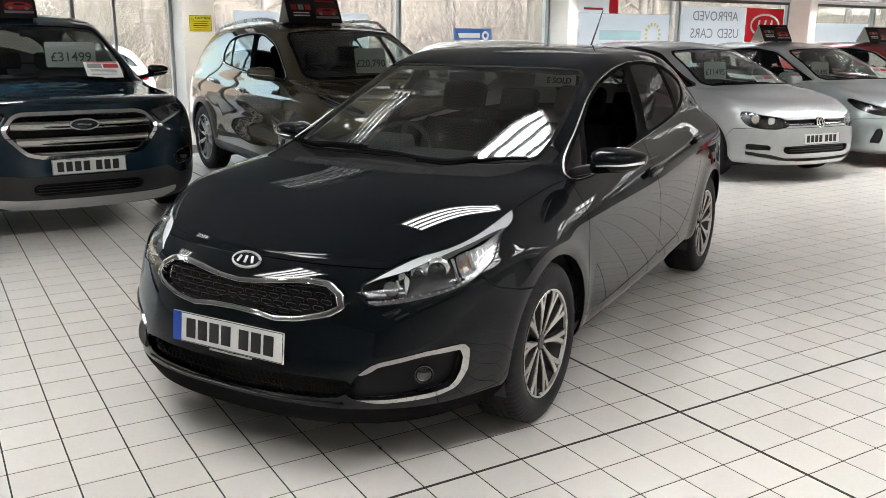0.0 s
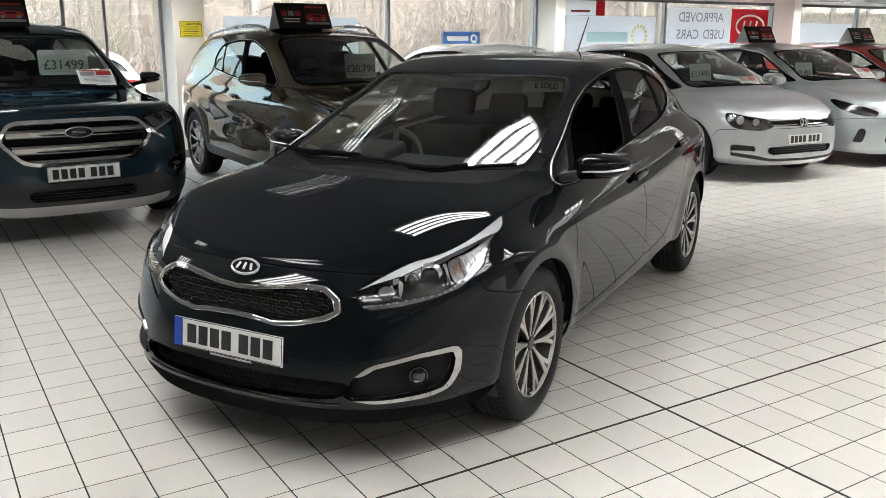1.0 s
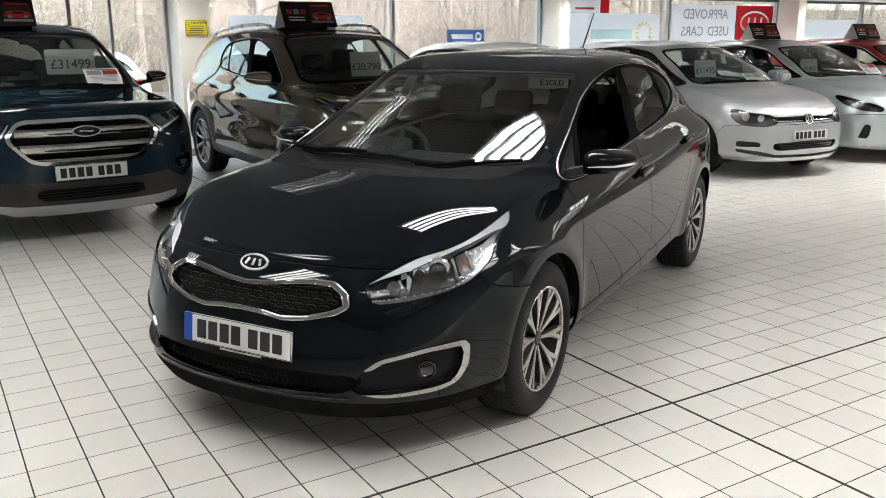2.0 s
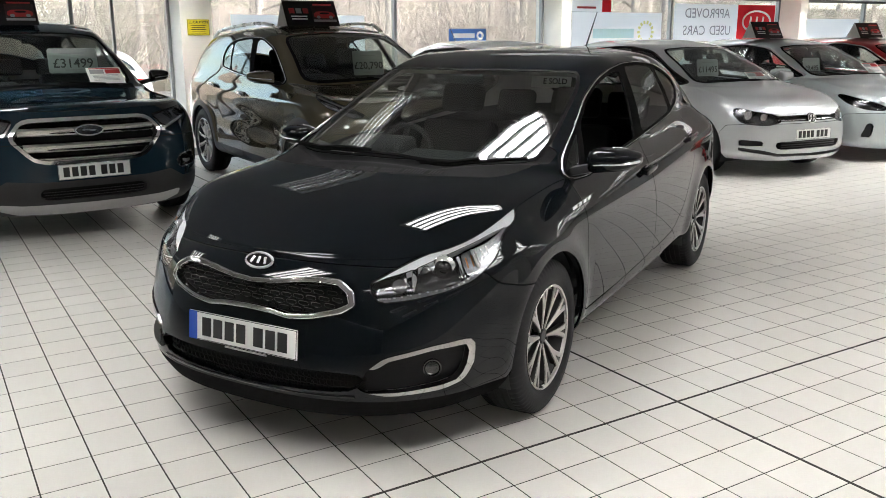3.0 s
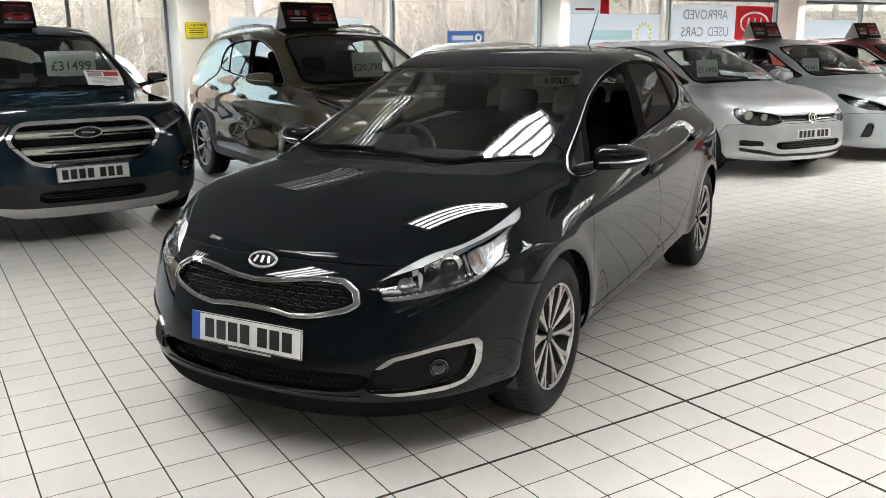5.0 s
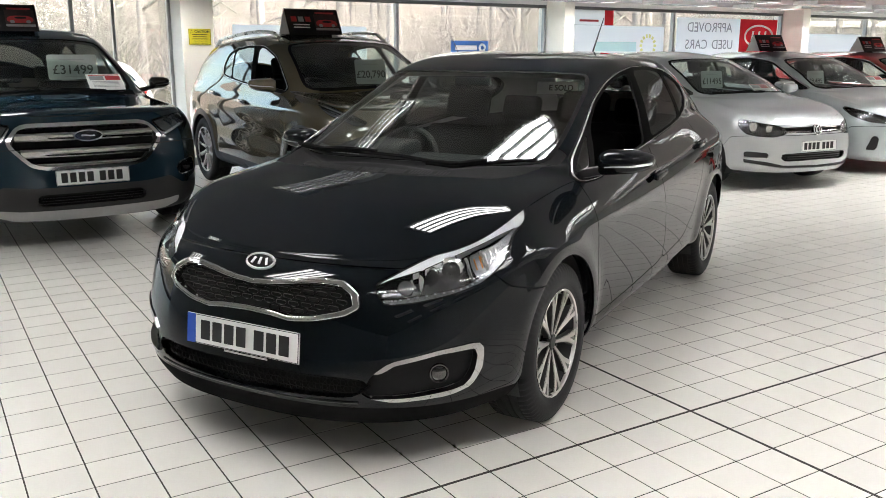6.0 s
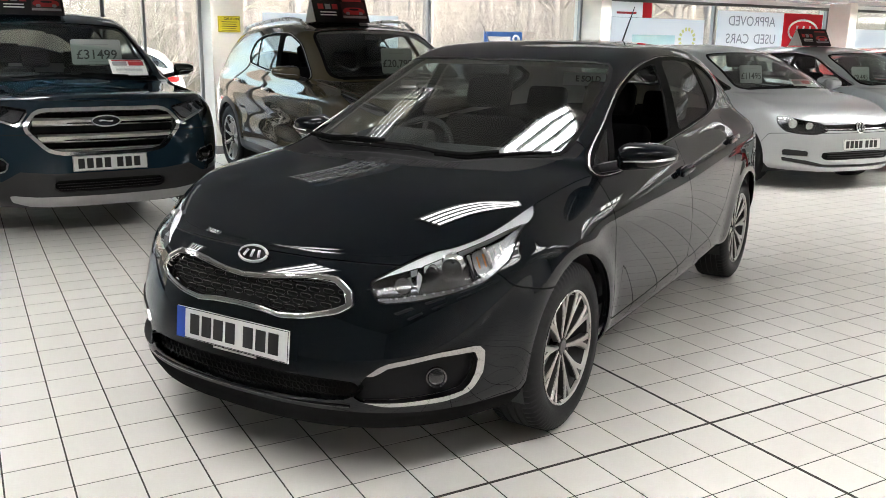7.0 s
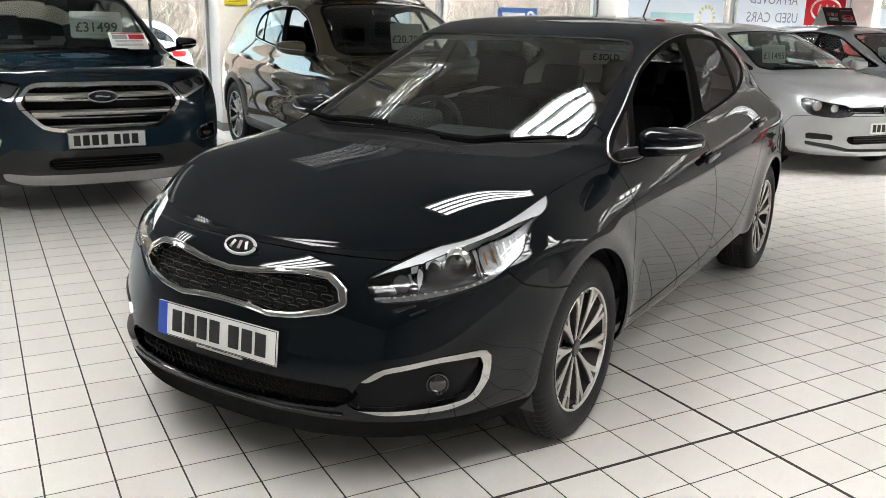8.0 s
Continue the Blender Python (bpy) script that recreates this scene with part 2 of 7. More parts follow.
def window_wall():
    t = 0.22
    wall = thing("wall_north", "white plastered wall over and under the showroom windows", "wall", kind="structure")
    part("header", box_bm((X1 - X0, t, CEIL_Z - HEAD_Z), ((X0 + X1) / 2, WALL_Y + t / 2, (CEIL_Z + HEAD_Z) / 2)), WHITE_WALL, wall)
    part("plinth", box_bm((X1 - X0, t, 0.12), ((X0 + X1) / 2, WALL_Y + t / 2, 0.06), 0.004), SKIRTING, wall)
    for a, b, y in PILLARS:
        p = thing("pillar", "cream painted square pillar between the windows", "pillar", "pillars", "structure")
        part("shaft", box_bm((b - a, WALL_Y + t - y - 0.004, CEIL_Z), ((a + b) / 2, (WALL_Y + t + y) / 2, CEIL_Z / 2), 0.006), PLASTER, p)
        part("skirting", box_bm((b - a + 0.024, WALL_Y - y + 0.01, 0.10), ((a + b) / 2, (WALL_Y + y) / 2 - 0.008, 0.05), 0.003), SKIRTING, p)
    edges = [X0] + [q for p in PILLARS for q in p[:2]] + [X1]
    for n, (a, b) in enumerate(zip(edges[::2], edges[1::2])):
        w = thing("window_%d" % (n + 1), "tall grey aluminium shop window onto the woods", "window", kind="structure")
        f = part("window_frame", box_bm((b - a, 0.07, 0.05), ((a + b) / 2, WALL_Y + 0.05, HEAD_Z - 0.025)), DARK_ALU, w)
        part("window_sill", box_bm((b - a, 0.12, 0.05), ((a + b) / 2, WALL_Y + 0.05, 0.145), 0.004), ALU, w)
        for x in (a + 0.02, b - 0.02):
            part("jamb", box_bm((0.04, 0.07, HEAD_Z - 0.22), (x, WALL_Y + 0.05, (HEAD_Z + 0.12) / 2)), ALU, w)
        inside = sorted(x for x, _ in MULLIONS if a < x < b)
        wide = dict(MULLIONS)
        for x in inside:
            part("mullion", box_bm((wide[x], 0.08, HEAD_Z - 0.22), (x, WALL_Y + 0.05, (HEAD_Z + 0.12) / 2), 0.003), ALU, w)
        for c, d in zip([a] + inside, inside + [b]):
            pane = part("pane", box_bm((d - c - 0.05, 0.008, HEAD_Z - 0.22), ((c + d) / 2, WALL_Y + 0.05, (HEAD_Z + 0.12) / 2)), PANE, w)
            pane.visible_shadow = False


window_wall()
bm = box_bm((X1 - X0, WALL_Y - Y0, 0.1), ((X0 + X1) / 2, (WALL_Y + Y0) / 2, CEIL_Z + 0.05))
tagged(part("ceiling", bm, CEIL), "low plain grey showroom ceiling", "ceiling", kind="structure")
# Walls out of view, added to close the room; their white is assumed.
slab("wall_south", (X1 - X0, 0.2, CEIL_Z), ((X0 + X1) / 2, Y0 - 0.1, CEIL_Z / 2), WHITE_WALL, "plain white back wall", "wall")
slab("wall_west", (0.2, WALL_Y - Y0, CEIL_Z), (X0 - 0.1, (WALL_Y + Y0) / 2, CEIL_Z / 2), WHITE_WALL, "plain white side wall", "wall")
slab("wall_east", (0.2, WALL_Y - Y0, CEIL_Z), (X1 + 0.1, (WALL_Y + Y0) / 2, CEIL_Z / 2), WHITE_WALL, "plain white side wall", "wall")
TUBE = material("fluorescent_tube", (1, 1, 1), 0.5, emit=5.3, emit_color=(1.0, 0.992, 0.985))
BLADE = material("bright_louvre_blade", (0.22, 0.22, 0.22), 0.4, metal=0.5, grain=0.04)
REFLECT = material("lamp_louvre", (0.055, 0.055, 0.055), 0.40, metal=0.2, grain=0.04)


def ceiling_light(x, y, turn=0.0, blade=0.020, mat=None, wide=0.092, long=1.22, deep=0.052):
    """A louvred fitting: four tubes between deep long blades, with thin cross blades."""
    c = thing("ceiling_light", "louvred fluorescent ceiling light, switched on", "light", "ceiling lights", m=pose(x, y, CEIL_Z, 0, 0, turn))
    part("frame", frame_xy_bm(long, 0.46, 0.02, 0.065, -0.031), WHITE_WALL, c)
    for k in (-0.156, -0.052, 0.052, 0.156):
        part("tube", box_bm((long - 0.05, wide, 0.006), (0, k, -0.004)), TUBE, c)
    count = int((long - 0.10) / 0.060) + 1
    for k in range(count):
        part("cross_blade", box_bm((0.0016, 0.415, blade), (0.060 * (k - (count - 1) / 2), 0, -0.016 - blade / 2)), mat or BLADE, c)
    for k in range(5):
        part("long_blade", box_bm((long - 0.05, 0.014, deep), (0, -0.208 + 0.104 * k, -0.008 - deep / 2)), REFLECT, c)
    return c


def frame_xy_bm(w, h, t, d, z):
    bm = bmesh.new()
    for sx, sy, cx, cy in ((w, t, 0, h / 2 - t / 2), (w, t, 0, -h / 2 + t / 2), (t, h - 2 * t, w / 2 - t / 2, 0), (t, h - 2 * t, -w / 2 + t / 2, 0)):
        box_bm((sx, sy, d), (cx, cy, z), bm=bm)
    return bm


first_light = ceiling_light(-0.30, 1.09, blade=0.009, long=1.30)
# Row y=7.1 and the two at y=2.2 are added to brighten the far cars.
LIGHTS = [(-0.2 + 2.2 * gx, gy) for gx in range(-2, 9) for gy in (-7.3, -5.2, -3.1, -1.0, 1.15, 3.25, 5.8, 8.35) if not (gx in (1, 2) and 0 < gy < 2) and not (gx == -2 and -4 < gy < 4) and not (gx in (0, 1) and gy == -3.1) and not (gx > -1 and gy == 5.8) and not (gx in (-1, 0) and gy == 3.25)] + [(-0.2 + 2.2 * gx, 7.1) for gx in range(1, 9)] + [(8.6, 2.2), (10.8, 2.2), (-3.05, 2.95)]
for gx, gy in LIGHTS:
    if (gx, gy) != (-0.2, 1.15):
        copy_thing(first_light, pose(gx, gy, CEIL_Z))
ceiling_light(-0.54, 2.86, 0, 0.024, REFLECT, 0.022, 0.96, 0.036)


# ---- car builder ----
def curve(pairs):
    """A smooth curve without overshoot through (x, y) pairs."""
    pts = sorted(pairs)
    x, y = np.array([p[0] for p in pts], float), np.array([p[1] for p in pts], float)
    if len(x) == 1:
        return lambda q: np.full_like(np.asarray(q, float), y[0])
    h, d = np.diff(x), np.diff(y) / np.diff(x)
    m = np.zeros_like(x)
    for k in range(1, len(x) - 1):
        if d[k - 1] * d[k] > 0:
            a, b = 2 * h[k] + h[k - 1], h[k] + 2 * h[k - 1]
            m[k] = (a + b) / (a / d[k - 1] + b / d[k])
    m[0], m[-1] = d[0], d[-1]

    def f(q):
        q = np.clip(np.asarray(q, float), x[0], x[-1])
        k = np.clip(np.searchsorted(x, q, side="right") - 1, 0, len(x) - 2)
        t = (q - x[k]) / h[k]
        return ((1 + 2 * t) * (1 - t) ** 2 * y[k] + t * (1 - t) ** 2 * h[k] * m[k] + t * t * (3 - 2 * t) * y[k + 1] + t * t * (t - 1) * h[k] * m[k + 1])
    return f


def rounded(poly, times=2):
    """Cuts the corners of a closed outline."""
    p = np.array(poly, float)
    for _ in range(times):
        q = np.roll(p, -1, 0)
        p = np.stack([0.88 * p + 0.12 * q, 0.12 * p + 0.88 * q], 1).reshape(-1, 2)
    return p


def away(poly, a, b):
    """Signed distance of points (a, b) from a closed outline, negative inside."""
    p = np.asarray(poly, float)
    best, inside = np.full(len(a), 1e9), np.zeros(len(a), bool)
    for (x0, y0), (x1, y1) in zip(p, np.roll(p, -1, 0)):
        dx, dy = x1 - x0, y1 - y0
        t = np.clip(((a - x0) * dx + (b - y0) * dy) / (dx * dx + dy * dy + 1e-12), 0, 1)
        best = np.minimum(best, np.hypot(a - x0 - t * dx, b - y0 - t * dy))
        if y0 != y1:
            inside ^= ((y0 > b) != (y1 > b)) & (a < (x1 - x0) * (b - y0) / (y1 - y0) + x0)
    return np.where(inside, -best, best)


class Shell:
    """Half of a car's skin (y >= 0), lofted from level lines round the lower body and from edge, rail and centre lines over the top.
    Fields cut it into labelled panels."""

    def __init__(self, s):
        self.s = s
        nf, nm, nr = s.get("detail", (46, 104, 22))
        lev = s["levels"]
        edge = s["edge"]
        phi = np.linspace(0, 1, nf) ** 0.9 * math.pi / 2

        def ring(z, w, f, a, n, r, ar, nrr):
            c, q = np.maximum(np.cos(phi), 0) ** (2 / n), np.maximum(np.sin(phi), 0) ** (2 / n)
            xf = f - a + a * c
            rho = np.linspace(0, 1, nr) * math.pi / 2
            c2, q2 = np.maximum(np.cos(rho), 0) ** (2 / nrr), np.maximum(np.sin(rho), 0) ** (2 / nrr)
            xs = np.linspace(f - a, r + ar, nm + 2)[1:-1]
            x = np.concatenate([xf, xs, r + ar - ar * q2])
            y = w(x) * np.concatenate([q, np.ones(nm), c2])
            y[0] = y[-1] = 0
            return np.stack([x, y, z(x)], 1)

        shape = curve(s["taper"])
        rings = []
        for z, w, f, a, n, r, ar, nrr in lev:
            rings.append(ring(curve(z), lambda x, w=w: w * shape(x), f, a, n, r, ar, nrr))
        e = ring(curve(edge["z"]), curve(edge["w"]), *edge["plan"])
        rings.append(e)
        k = np.arange(len(rings), dtype=float)
        nv = s.get("rows", 40)
        vs = np.linspace(0, len(rings) - 1, nv)
        low = np.zeros((len(e), nv, 3))
        R = np.array(rings)
        for i in range(len(e)):
            for c in range(3):
                low[i, :, c] = curve(list(zip(k, R[:, i, c])))(vs)
        # crease and flares on the side
        top = s["top"]
        glass = [row for row in top if row[6] == 1][:3]
        for (a, b) in ((glass[0], glass[1]), (glass[2], glass[1])):
            for f in (0.12, 0.5):
                top = top + [tuple(p + f * (q - p) for p, q in zip(a, b))]
        col = [curve([(row[0], row[j]) for row in top]) for j in range(1, 7)]
        cx, cz, rx, ry, rz, g = [c(e[:, 0]) for c in col]
        cx[0], cz[0] = e[0, 0], e[0, 2]
        cx[-1], cz[-1] = e[-1, 0], e[-1, 2]
        ry = np.minimum(ry, 0.96 * e[:, 1])
        n1, n2 = 15, 17
        up = np.zeros((len(e), n1 + n2, 3))
        t1, t2 = np.arange(1, n1 + 1) / n1, np.arange(1, n2 + 1) / n2
        hood_pow = s.get("hood_pow", 2.6)
        for i in range(len(e)):
            E, C = e[i], np.array([cx[i], 0, cz[i]])
            Rl = np.array([rx[i], ry[i], rz[i]])
            green1 = E + (Rl - E) * t1[:, None]
            green1[:, 1] += s.get("bulge", 0.018) * 4 * t1 * (1 - t1)
            q = 1 - t2
            green2 = np.stack([C[0] + (Rl[0] - C[0]) * q ** 2, Rl[1] * q, C[2] - (C[2] - Rl[2]) * q ** s.get('crown', 2.2)], 1)
            green = np.concatenate([green1, green2])
            f = np.concatenate([1 - 0.45 * t1, 0.55 * q])
            hood = np.stack([C[0] + (E[0] - C[0]) * f ** 2, E[1] * f, C[2] - (C[2] - E[2]) * f ** hood_pow], 1)
            up[i] = (1 - g[i]) * hood + g[i] * green
        P = np.concatenate([low, up], 1)
        for _ in range(3):
            Q = P.copy()
            Q[:, 1:-1] = 0.25 * P[:, :-2] + 0.5 * P[:, 1:-1] + 0.25 * P[:, 2:]
            P = Q
        for _ in range(2):
            Q = P.copy()
            Q[1:-1] = 0.25 * P[:-2] + 0.5 * P[1:-1] + 0.25 * P[2:]
            P = Q
        P[0, :, 1] = P[-1, :, 1] = 0
        P[:, -1, 1] = 0
        # the bonnet is domed across and falls away towards the wings
        if "dome" in s:
            rise, nose, rear = s["dome"]
            over = P[:, nv - 1:]
            x = over[:, :, 0]
            f = np.clip(over[:, :, 1] / np.maximum(P[:, nv - 1:nv, 1], 1e-3), 0, 1)
            ease = lambda q: np.clip(q, 0, 1) ** 2 * (3 - 2 * np.clip(q, 0, 1))
            along = 1 - (1 - np.clip((nose - x) / 0.62, 0, 1)) ** 2
            over[:, :, 2] += rise * (1 - np.clip((f - 0.45) / 0.55, 0, 1) ** 3.2) * along * ease((x - rear + 0.8 * np.maximum(0, over[:, :, 1] - 0.3)) / 0.10)
        # wheel arch flares and the door crease
        for wx in (0.0, -s["wb"]):
            d = np.hypot(P[:, :nv, 0] - wx, P[:, :nv, 2] - s.get("arch_z", s["R"]))
            near = np.exp(-((d - s["arch"] - 0.015) / 0.07) ** 2) * np.clip(P[:, :nv, 1] / 0.7 - 0.2, 0, 1)
            P[:, :nv, 1] += s.get("flare", 0.016) * near
        for z0, depth, width in s.get("scoops", ()):
            zz = P[:, :nv, 2] - curve(z0)(P[:, :nv, 0])
            mid = np.clip((P[:, :nv, 0] + s["wb"] - 0.1) / 0.5, 0, 1) * np.clip((-0.25 - P[:, :nv, 0]) / 0.4, 0, 1)
            P[:, :nv, 1] -= depth * np.exp(-(zz / width) ** 2) * mid
        du, dv = np.gradient(P, axis=0), np.gradient(P, axis=1)
        N = np.cross(du, dv)
        ln = np.linalg.norm(N, axis=2, keepdims=True)
        N = N / np.maximum(ln, 1e-12)
        flat = (P[..., 1] < 1e-6)
        N[flat, 1] = 0
        N[(ln[..., 0] < 1e-9)] = (0.6, 0, 0.8)
        N /= np.maximum(np.linalg.norm(N, axis=2, keepdims=True), 1e-9)
        out = P - np.array([-s["wb"] / 2, 0, 0.6])
        if (N * out).sum(2).mean() < 0:
            N = -N
        nu, nw = P.shape[:2]
        V = np.broadcast_to(np.arange(nw, dtype=float), (nu, nw))
        self.D = [tuple(r) for r in np.concatenate([P, N, V[..., None]], 2).reshape(-1, 7)]
        self.nv, self.n1 = nv, n1
        idx = np.arange(nu * nw).reshape(nu, nw)
        self.F, self.L = [], []
        for i in range(nu - 1):
            for j in range(nw - 1):
                f = (idx[i, j], idx[i + 1, j], idx[i + 1, j + 1], idx[i, j + 1])
                p = P.reshape(-1, 3)
                if np.linalg.norm(np.cross(p[f[2]] - p[f[0]], p[f[3]] - p[f[1]])) < 1e-8:
                    continue
                self.F.append(f)
                self.L.append("low" if j < nv - 1 else "top")
        self.P = P

    def data(self):
        return np.array(self.D)

    def cut(self, field, src, inner, outer=None):
        """Faces with labels in src are split where field crosses 0; the negative side is called inner."""
        val = field(self.data())
        val = np.where(np.abs(val) < 2e-4, 0.0, val).tolist()
        F, L, made = [], [], {}
        for f, l in zip(self.F, self.L):
            if l not in src:
                F.append(f), L.append(l)
                continue
            v = [val[i] for i in f]
            if max(v) <= 0:
                F.append(f), L.append(inner)
            elif min(v) >= 0:
                F.append(f), L.append(outer or l)
            else:
                a, b = [], []
                for k, i in enumerate(f):
                    j = f[(k + 1) % len(f)]
                    if val[i] <= 0:
                        a.append(i)
                    if val[i] >= 0:
                        b.append(i)
                    if val[i] * val[j] < 0:
                        key = (min(i, j), max(i, j))
                        if key not in made:
                            t = val[i] / (val[i] - val[j])
                            made[key] = len(self.D)
                            self.D.append(tuple(p + t * (q - p) for p, q in zip(self.D[i], self.D[j])))
                            val.append(0.0)
                        a.append(made[key]), b.append(made[key])
                if len(a) > 2:
                    F.append(tuple(a)), L.append(inner)
                if len(b) > 2:
                    F.append(tuple(b)), L.append(outer or l)
        self.F, self.L = F, L

    def outline(self, poly, view, src, inner, grow=0.0, when=None):
        def field(d):
            a, b = {"side": (d[:, 0], d[:, 2]), "front": (d[:, 1], d[:, 2]), "top": (d[:, 0], d[:, 1]),
                    "diag": ((d[:, 1] - d[:, 0]) / math.sqrt(2), d[:, 2])}[view]
            v = away(poly, a, b) - grow
            return v if when is None else np.where(when(d), v, 1.0)
        self.cut(field, src, inner)

    def strip(self, band, inset, x0, x1, lean, src, inner, when):
        """The part of a window band between two leaning uprights."""
        def field(d):
            x = d[:, 0] + lean * (d[:, 2] - 1.0)
            v = np.maximum(away(band, d[:, 0], d[:, 2]) + inset, np.maximum(x0 - x, x - x1))
            return np.where(when(d), v, 1.0)
        self.cut(field, src, inner)

    def panel(self, poly, view, src, inner, width=0.0026, when=None):
        """A panel with a shut line all round it: faces inside the closed outline are called inner."""
        def field(d):
            p, q = {"side": (d[:, 0], d[:, 2]), "front": (d[:, 1], d[:, 2]), "top": (d[:, 0], d[:, 1]),
                    "diag": ((d[:, 1] - d[:, 0]) / math.sqrt(2), d[:, 2])}[view]
            v = away(poly, p, q)
            return v if when is None else np.where(when(d), v, 1.0)
        for name in src:
            self.cut(lambda d: field(d) - width, (name,), "#")
            self.cut(lambda d: -(field(d) + width), ("#",), "gap", inner)

    def emit(self, labels, name, mat, parent, side=0, offset=0.0, skirt=0.012, label="", flip=False):
        """Panels with these labels as one mesh. side: 0 both halves in one, 1 the left alone, -1 the right alone."""
        labels = (labels,) if isinstance(labels, str) else labels
        faces = [f for f, l in zip(self.F, self.L) if l in labels]
        if not faces:
            return None
        used = sorted({i for f in faces for i in f})
        back = {i: k for k, i in enumerate(used)}
        d = np.array([self.D[i] for i in used])
        pos, nor = d[:, :3] + offset * d[:, 3:6], d[:, 3:6]
        fs = [tuple(back[i] for i in f) for f in faces]
        V, Nn, Fo = [], [], []
        count = {}
        for f in fs:
            for a, b in zip(f, f[1:] + f[:1]):
                count[(a, b)] = count.get((a, b), 0) + 1
        rim = [(a, b) for (a, b) in count if (b, a) not in count and not (pos[a][1] < 1e-4 and pos[b][1] < 1e-4)]
        for sgn in ((1, -1) if side == 0 else (side,)):
            base = len(V)
            flipm = np.array([1, sgn, 1])
            V.extend(pos * flipm), Nn.extend(nor * flipm)
            for f in fs:
                g = tuple(base + i for i in f)
                Fo.append(g if sgn > 0 else g[::-1])
            if skirt:
                for a, b in rim:
                    pa, pb = pos[a], pos[b]
                    qa, qb = pa - skirt * nor[a], pb - skirt * nor[b]
                    n = np.cross(pb - pa, nor[a])
                    n = n / max(np.linalg.norm(n), 1e-9)
                    k = len(V)
                    V.extend([pa * flipm, pb * flipm, qb * flipm, qa * flipm])
                    Nn.extend([n * flipm] * 4)
                    g = (k, k + 3, k + 2, k + 1)
                    Fo.append(g if sgn > 0 else g[::-1])
        return mesh_object(name, V, Fo, mat, parent, label, smooth=True, normals=Nn)


def wheel(parent, x, y, z, R, width, rim_r, spokes, style, side, turn=0.0):
    """A road wheel with tyre, rim, spokes and hub cap, its outer face towards side."""
    w = new("wheel")
    w.parent = parent
    w.matrix_basis = pose(x, y, z) @ (pose(0, 0, 0, 0, 0, 0) if side > 0 else pose(0, 0, 0, 0, 0, 180)) @ pose(0, 0, 0, 0, turn, 0)
    h = width / 2
    prof = [(rim_r - 0.006, -h * 0.86), (rim_r + 0.012, -h * 0.93), (rim_r + 0.05, -h), (R - 0.03, -h * 0.97), (R - 0.008, -h * 0.84), (R - 0.001, -h * 0.72)]
    for g in (-0.42, -0.12, 0.18, 0.48):
        prof += [(R, h * (g - 0.03)), (R - 0.007, h * (g - 0.025)), (R - 0.007, h * (g + 0.025)), (R, h * (g + 0.03))]
    prof += [(R - 0.001, h * 0.72), (R - 0.008, h * 0.84), (R - 0.03, h * 0.97), (rim_r + 0.05, h), (rim_r + 0.028, h * 0.995), (rim_r + 0.024, h * 0.97), (rim_r + 0.012, h * 0.93), (rim_r - 0.006, h * 0.86)]
    n = 216 if style == "twin" else 96
    bm = lathe_bm(prof, n, closed=True)
    # cross grooves over the shoulders of the tread
    for v in bm.verts:
        r, step = math.hypot(v.co.x, v.co.z), round(math.atan2(v.co.z, v.co.x) / (2 * math.pi / n))
        if abs(v.co.y) > h * 0.55 and r > R - 0.022 and step % 3 == 0:
            v.co.x, v.co.z = v.co.x * (r - 0.008) / r, v.co.z * (r - 0.008) / r
    part("tyre", bm, RUBBER, w, smooth=True)
    part("rim", lathe_bm([(rim_r - 0.002, h * 0.86), (rim_r + 0.004, h * 0.93), (rim_r + 0.001, h * 0.95), (rim_r - 0.005, h * 0.92), (rim_r - 0.007, h * 0.80)], 64, closed=True), SATIN, w, smooth=True)
    part("barrel", lathe_bm([(rim_r - 0.016, h * 0.8), (rim_r - 0.04, h * 0.1), (rim_r - 0.06, -h * 0.4), (0.02, -h * 0.42), (0.02, -h * 0.46), (rim_r - 0.05, -h * 0.46), (rim_r - 0.012, h * 0.7)], 48, closed=True), PLASTIC, w, smooth=True)
    part("brake_disc", lathe_bm([(0.06, -h * 0.02), (rim_r * 0.62, -h * 0.02), (rim_r * 0.62, -h * 0.14), (0.06, -h * 0.14)], 48, closed=True), material_once("brake_steel"), w, smooth=True)
    face = h * 0.86
    # each spoke is an outline in the wheel's plane, dished a little towards the hub
    for k in range(spokes):
        a0 = 2 * math.pi * k / spokes
        if style == "twin":
            for sg in (-1, 1):
                a = a0 + sg * radians(16.0)
                line = [(0.034, 0.003 * sg, 0.0075), (rim_r * 0.35, 0.003 * sg, 0.0095), (rim_r * 0.60, 0.003 * sg, 0.0150), (rim_r * 0.80, 0.005 * sg, 0.0240), (rim_r - 0.006, 0.008 * sg, 0.0375)]
                bm = bmesh.new()
                spoke_bm(bm, line, face, a, 0.026)
                part("spoke", bm, SPOKE_SIDE, w, "dark-sided alloy spoke", smooth=True)
                bm = bmesh.new()
                spoke_bm(bm, [(r, q, wd - 0.0006) for r, q, wd in line], face + 0.0008, a, 0.005)
                part("spoke_face", bm, ALLOY, w, "machined alloy face")
                bm = bmesh.new()
                spoke_bm(bm, [(rim_r * 0.77, 0.005 * sg, 0.0035), (rim_r * 0.88, 0.007 * sg, 0.0080), (rim_r - 0.006, 0.010 * sg, 0.0140)], face + 0.0018, a, 0.006)
                part("notch", bm, GLOSSBLACK, w)
        else:
            bm = bmesh.new()
            q = min(1.0, 6.0 / spokes)
            spoke_bm(bm, [(0.045, 0, 0.022 * q), (rim_r * 0.5, 0, 0.020 * q), (rim_r * 0.8, 0, 0.026 * q), (rim_r - 0.010, 0, 0.034 * q)], face, a0, 0.03)
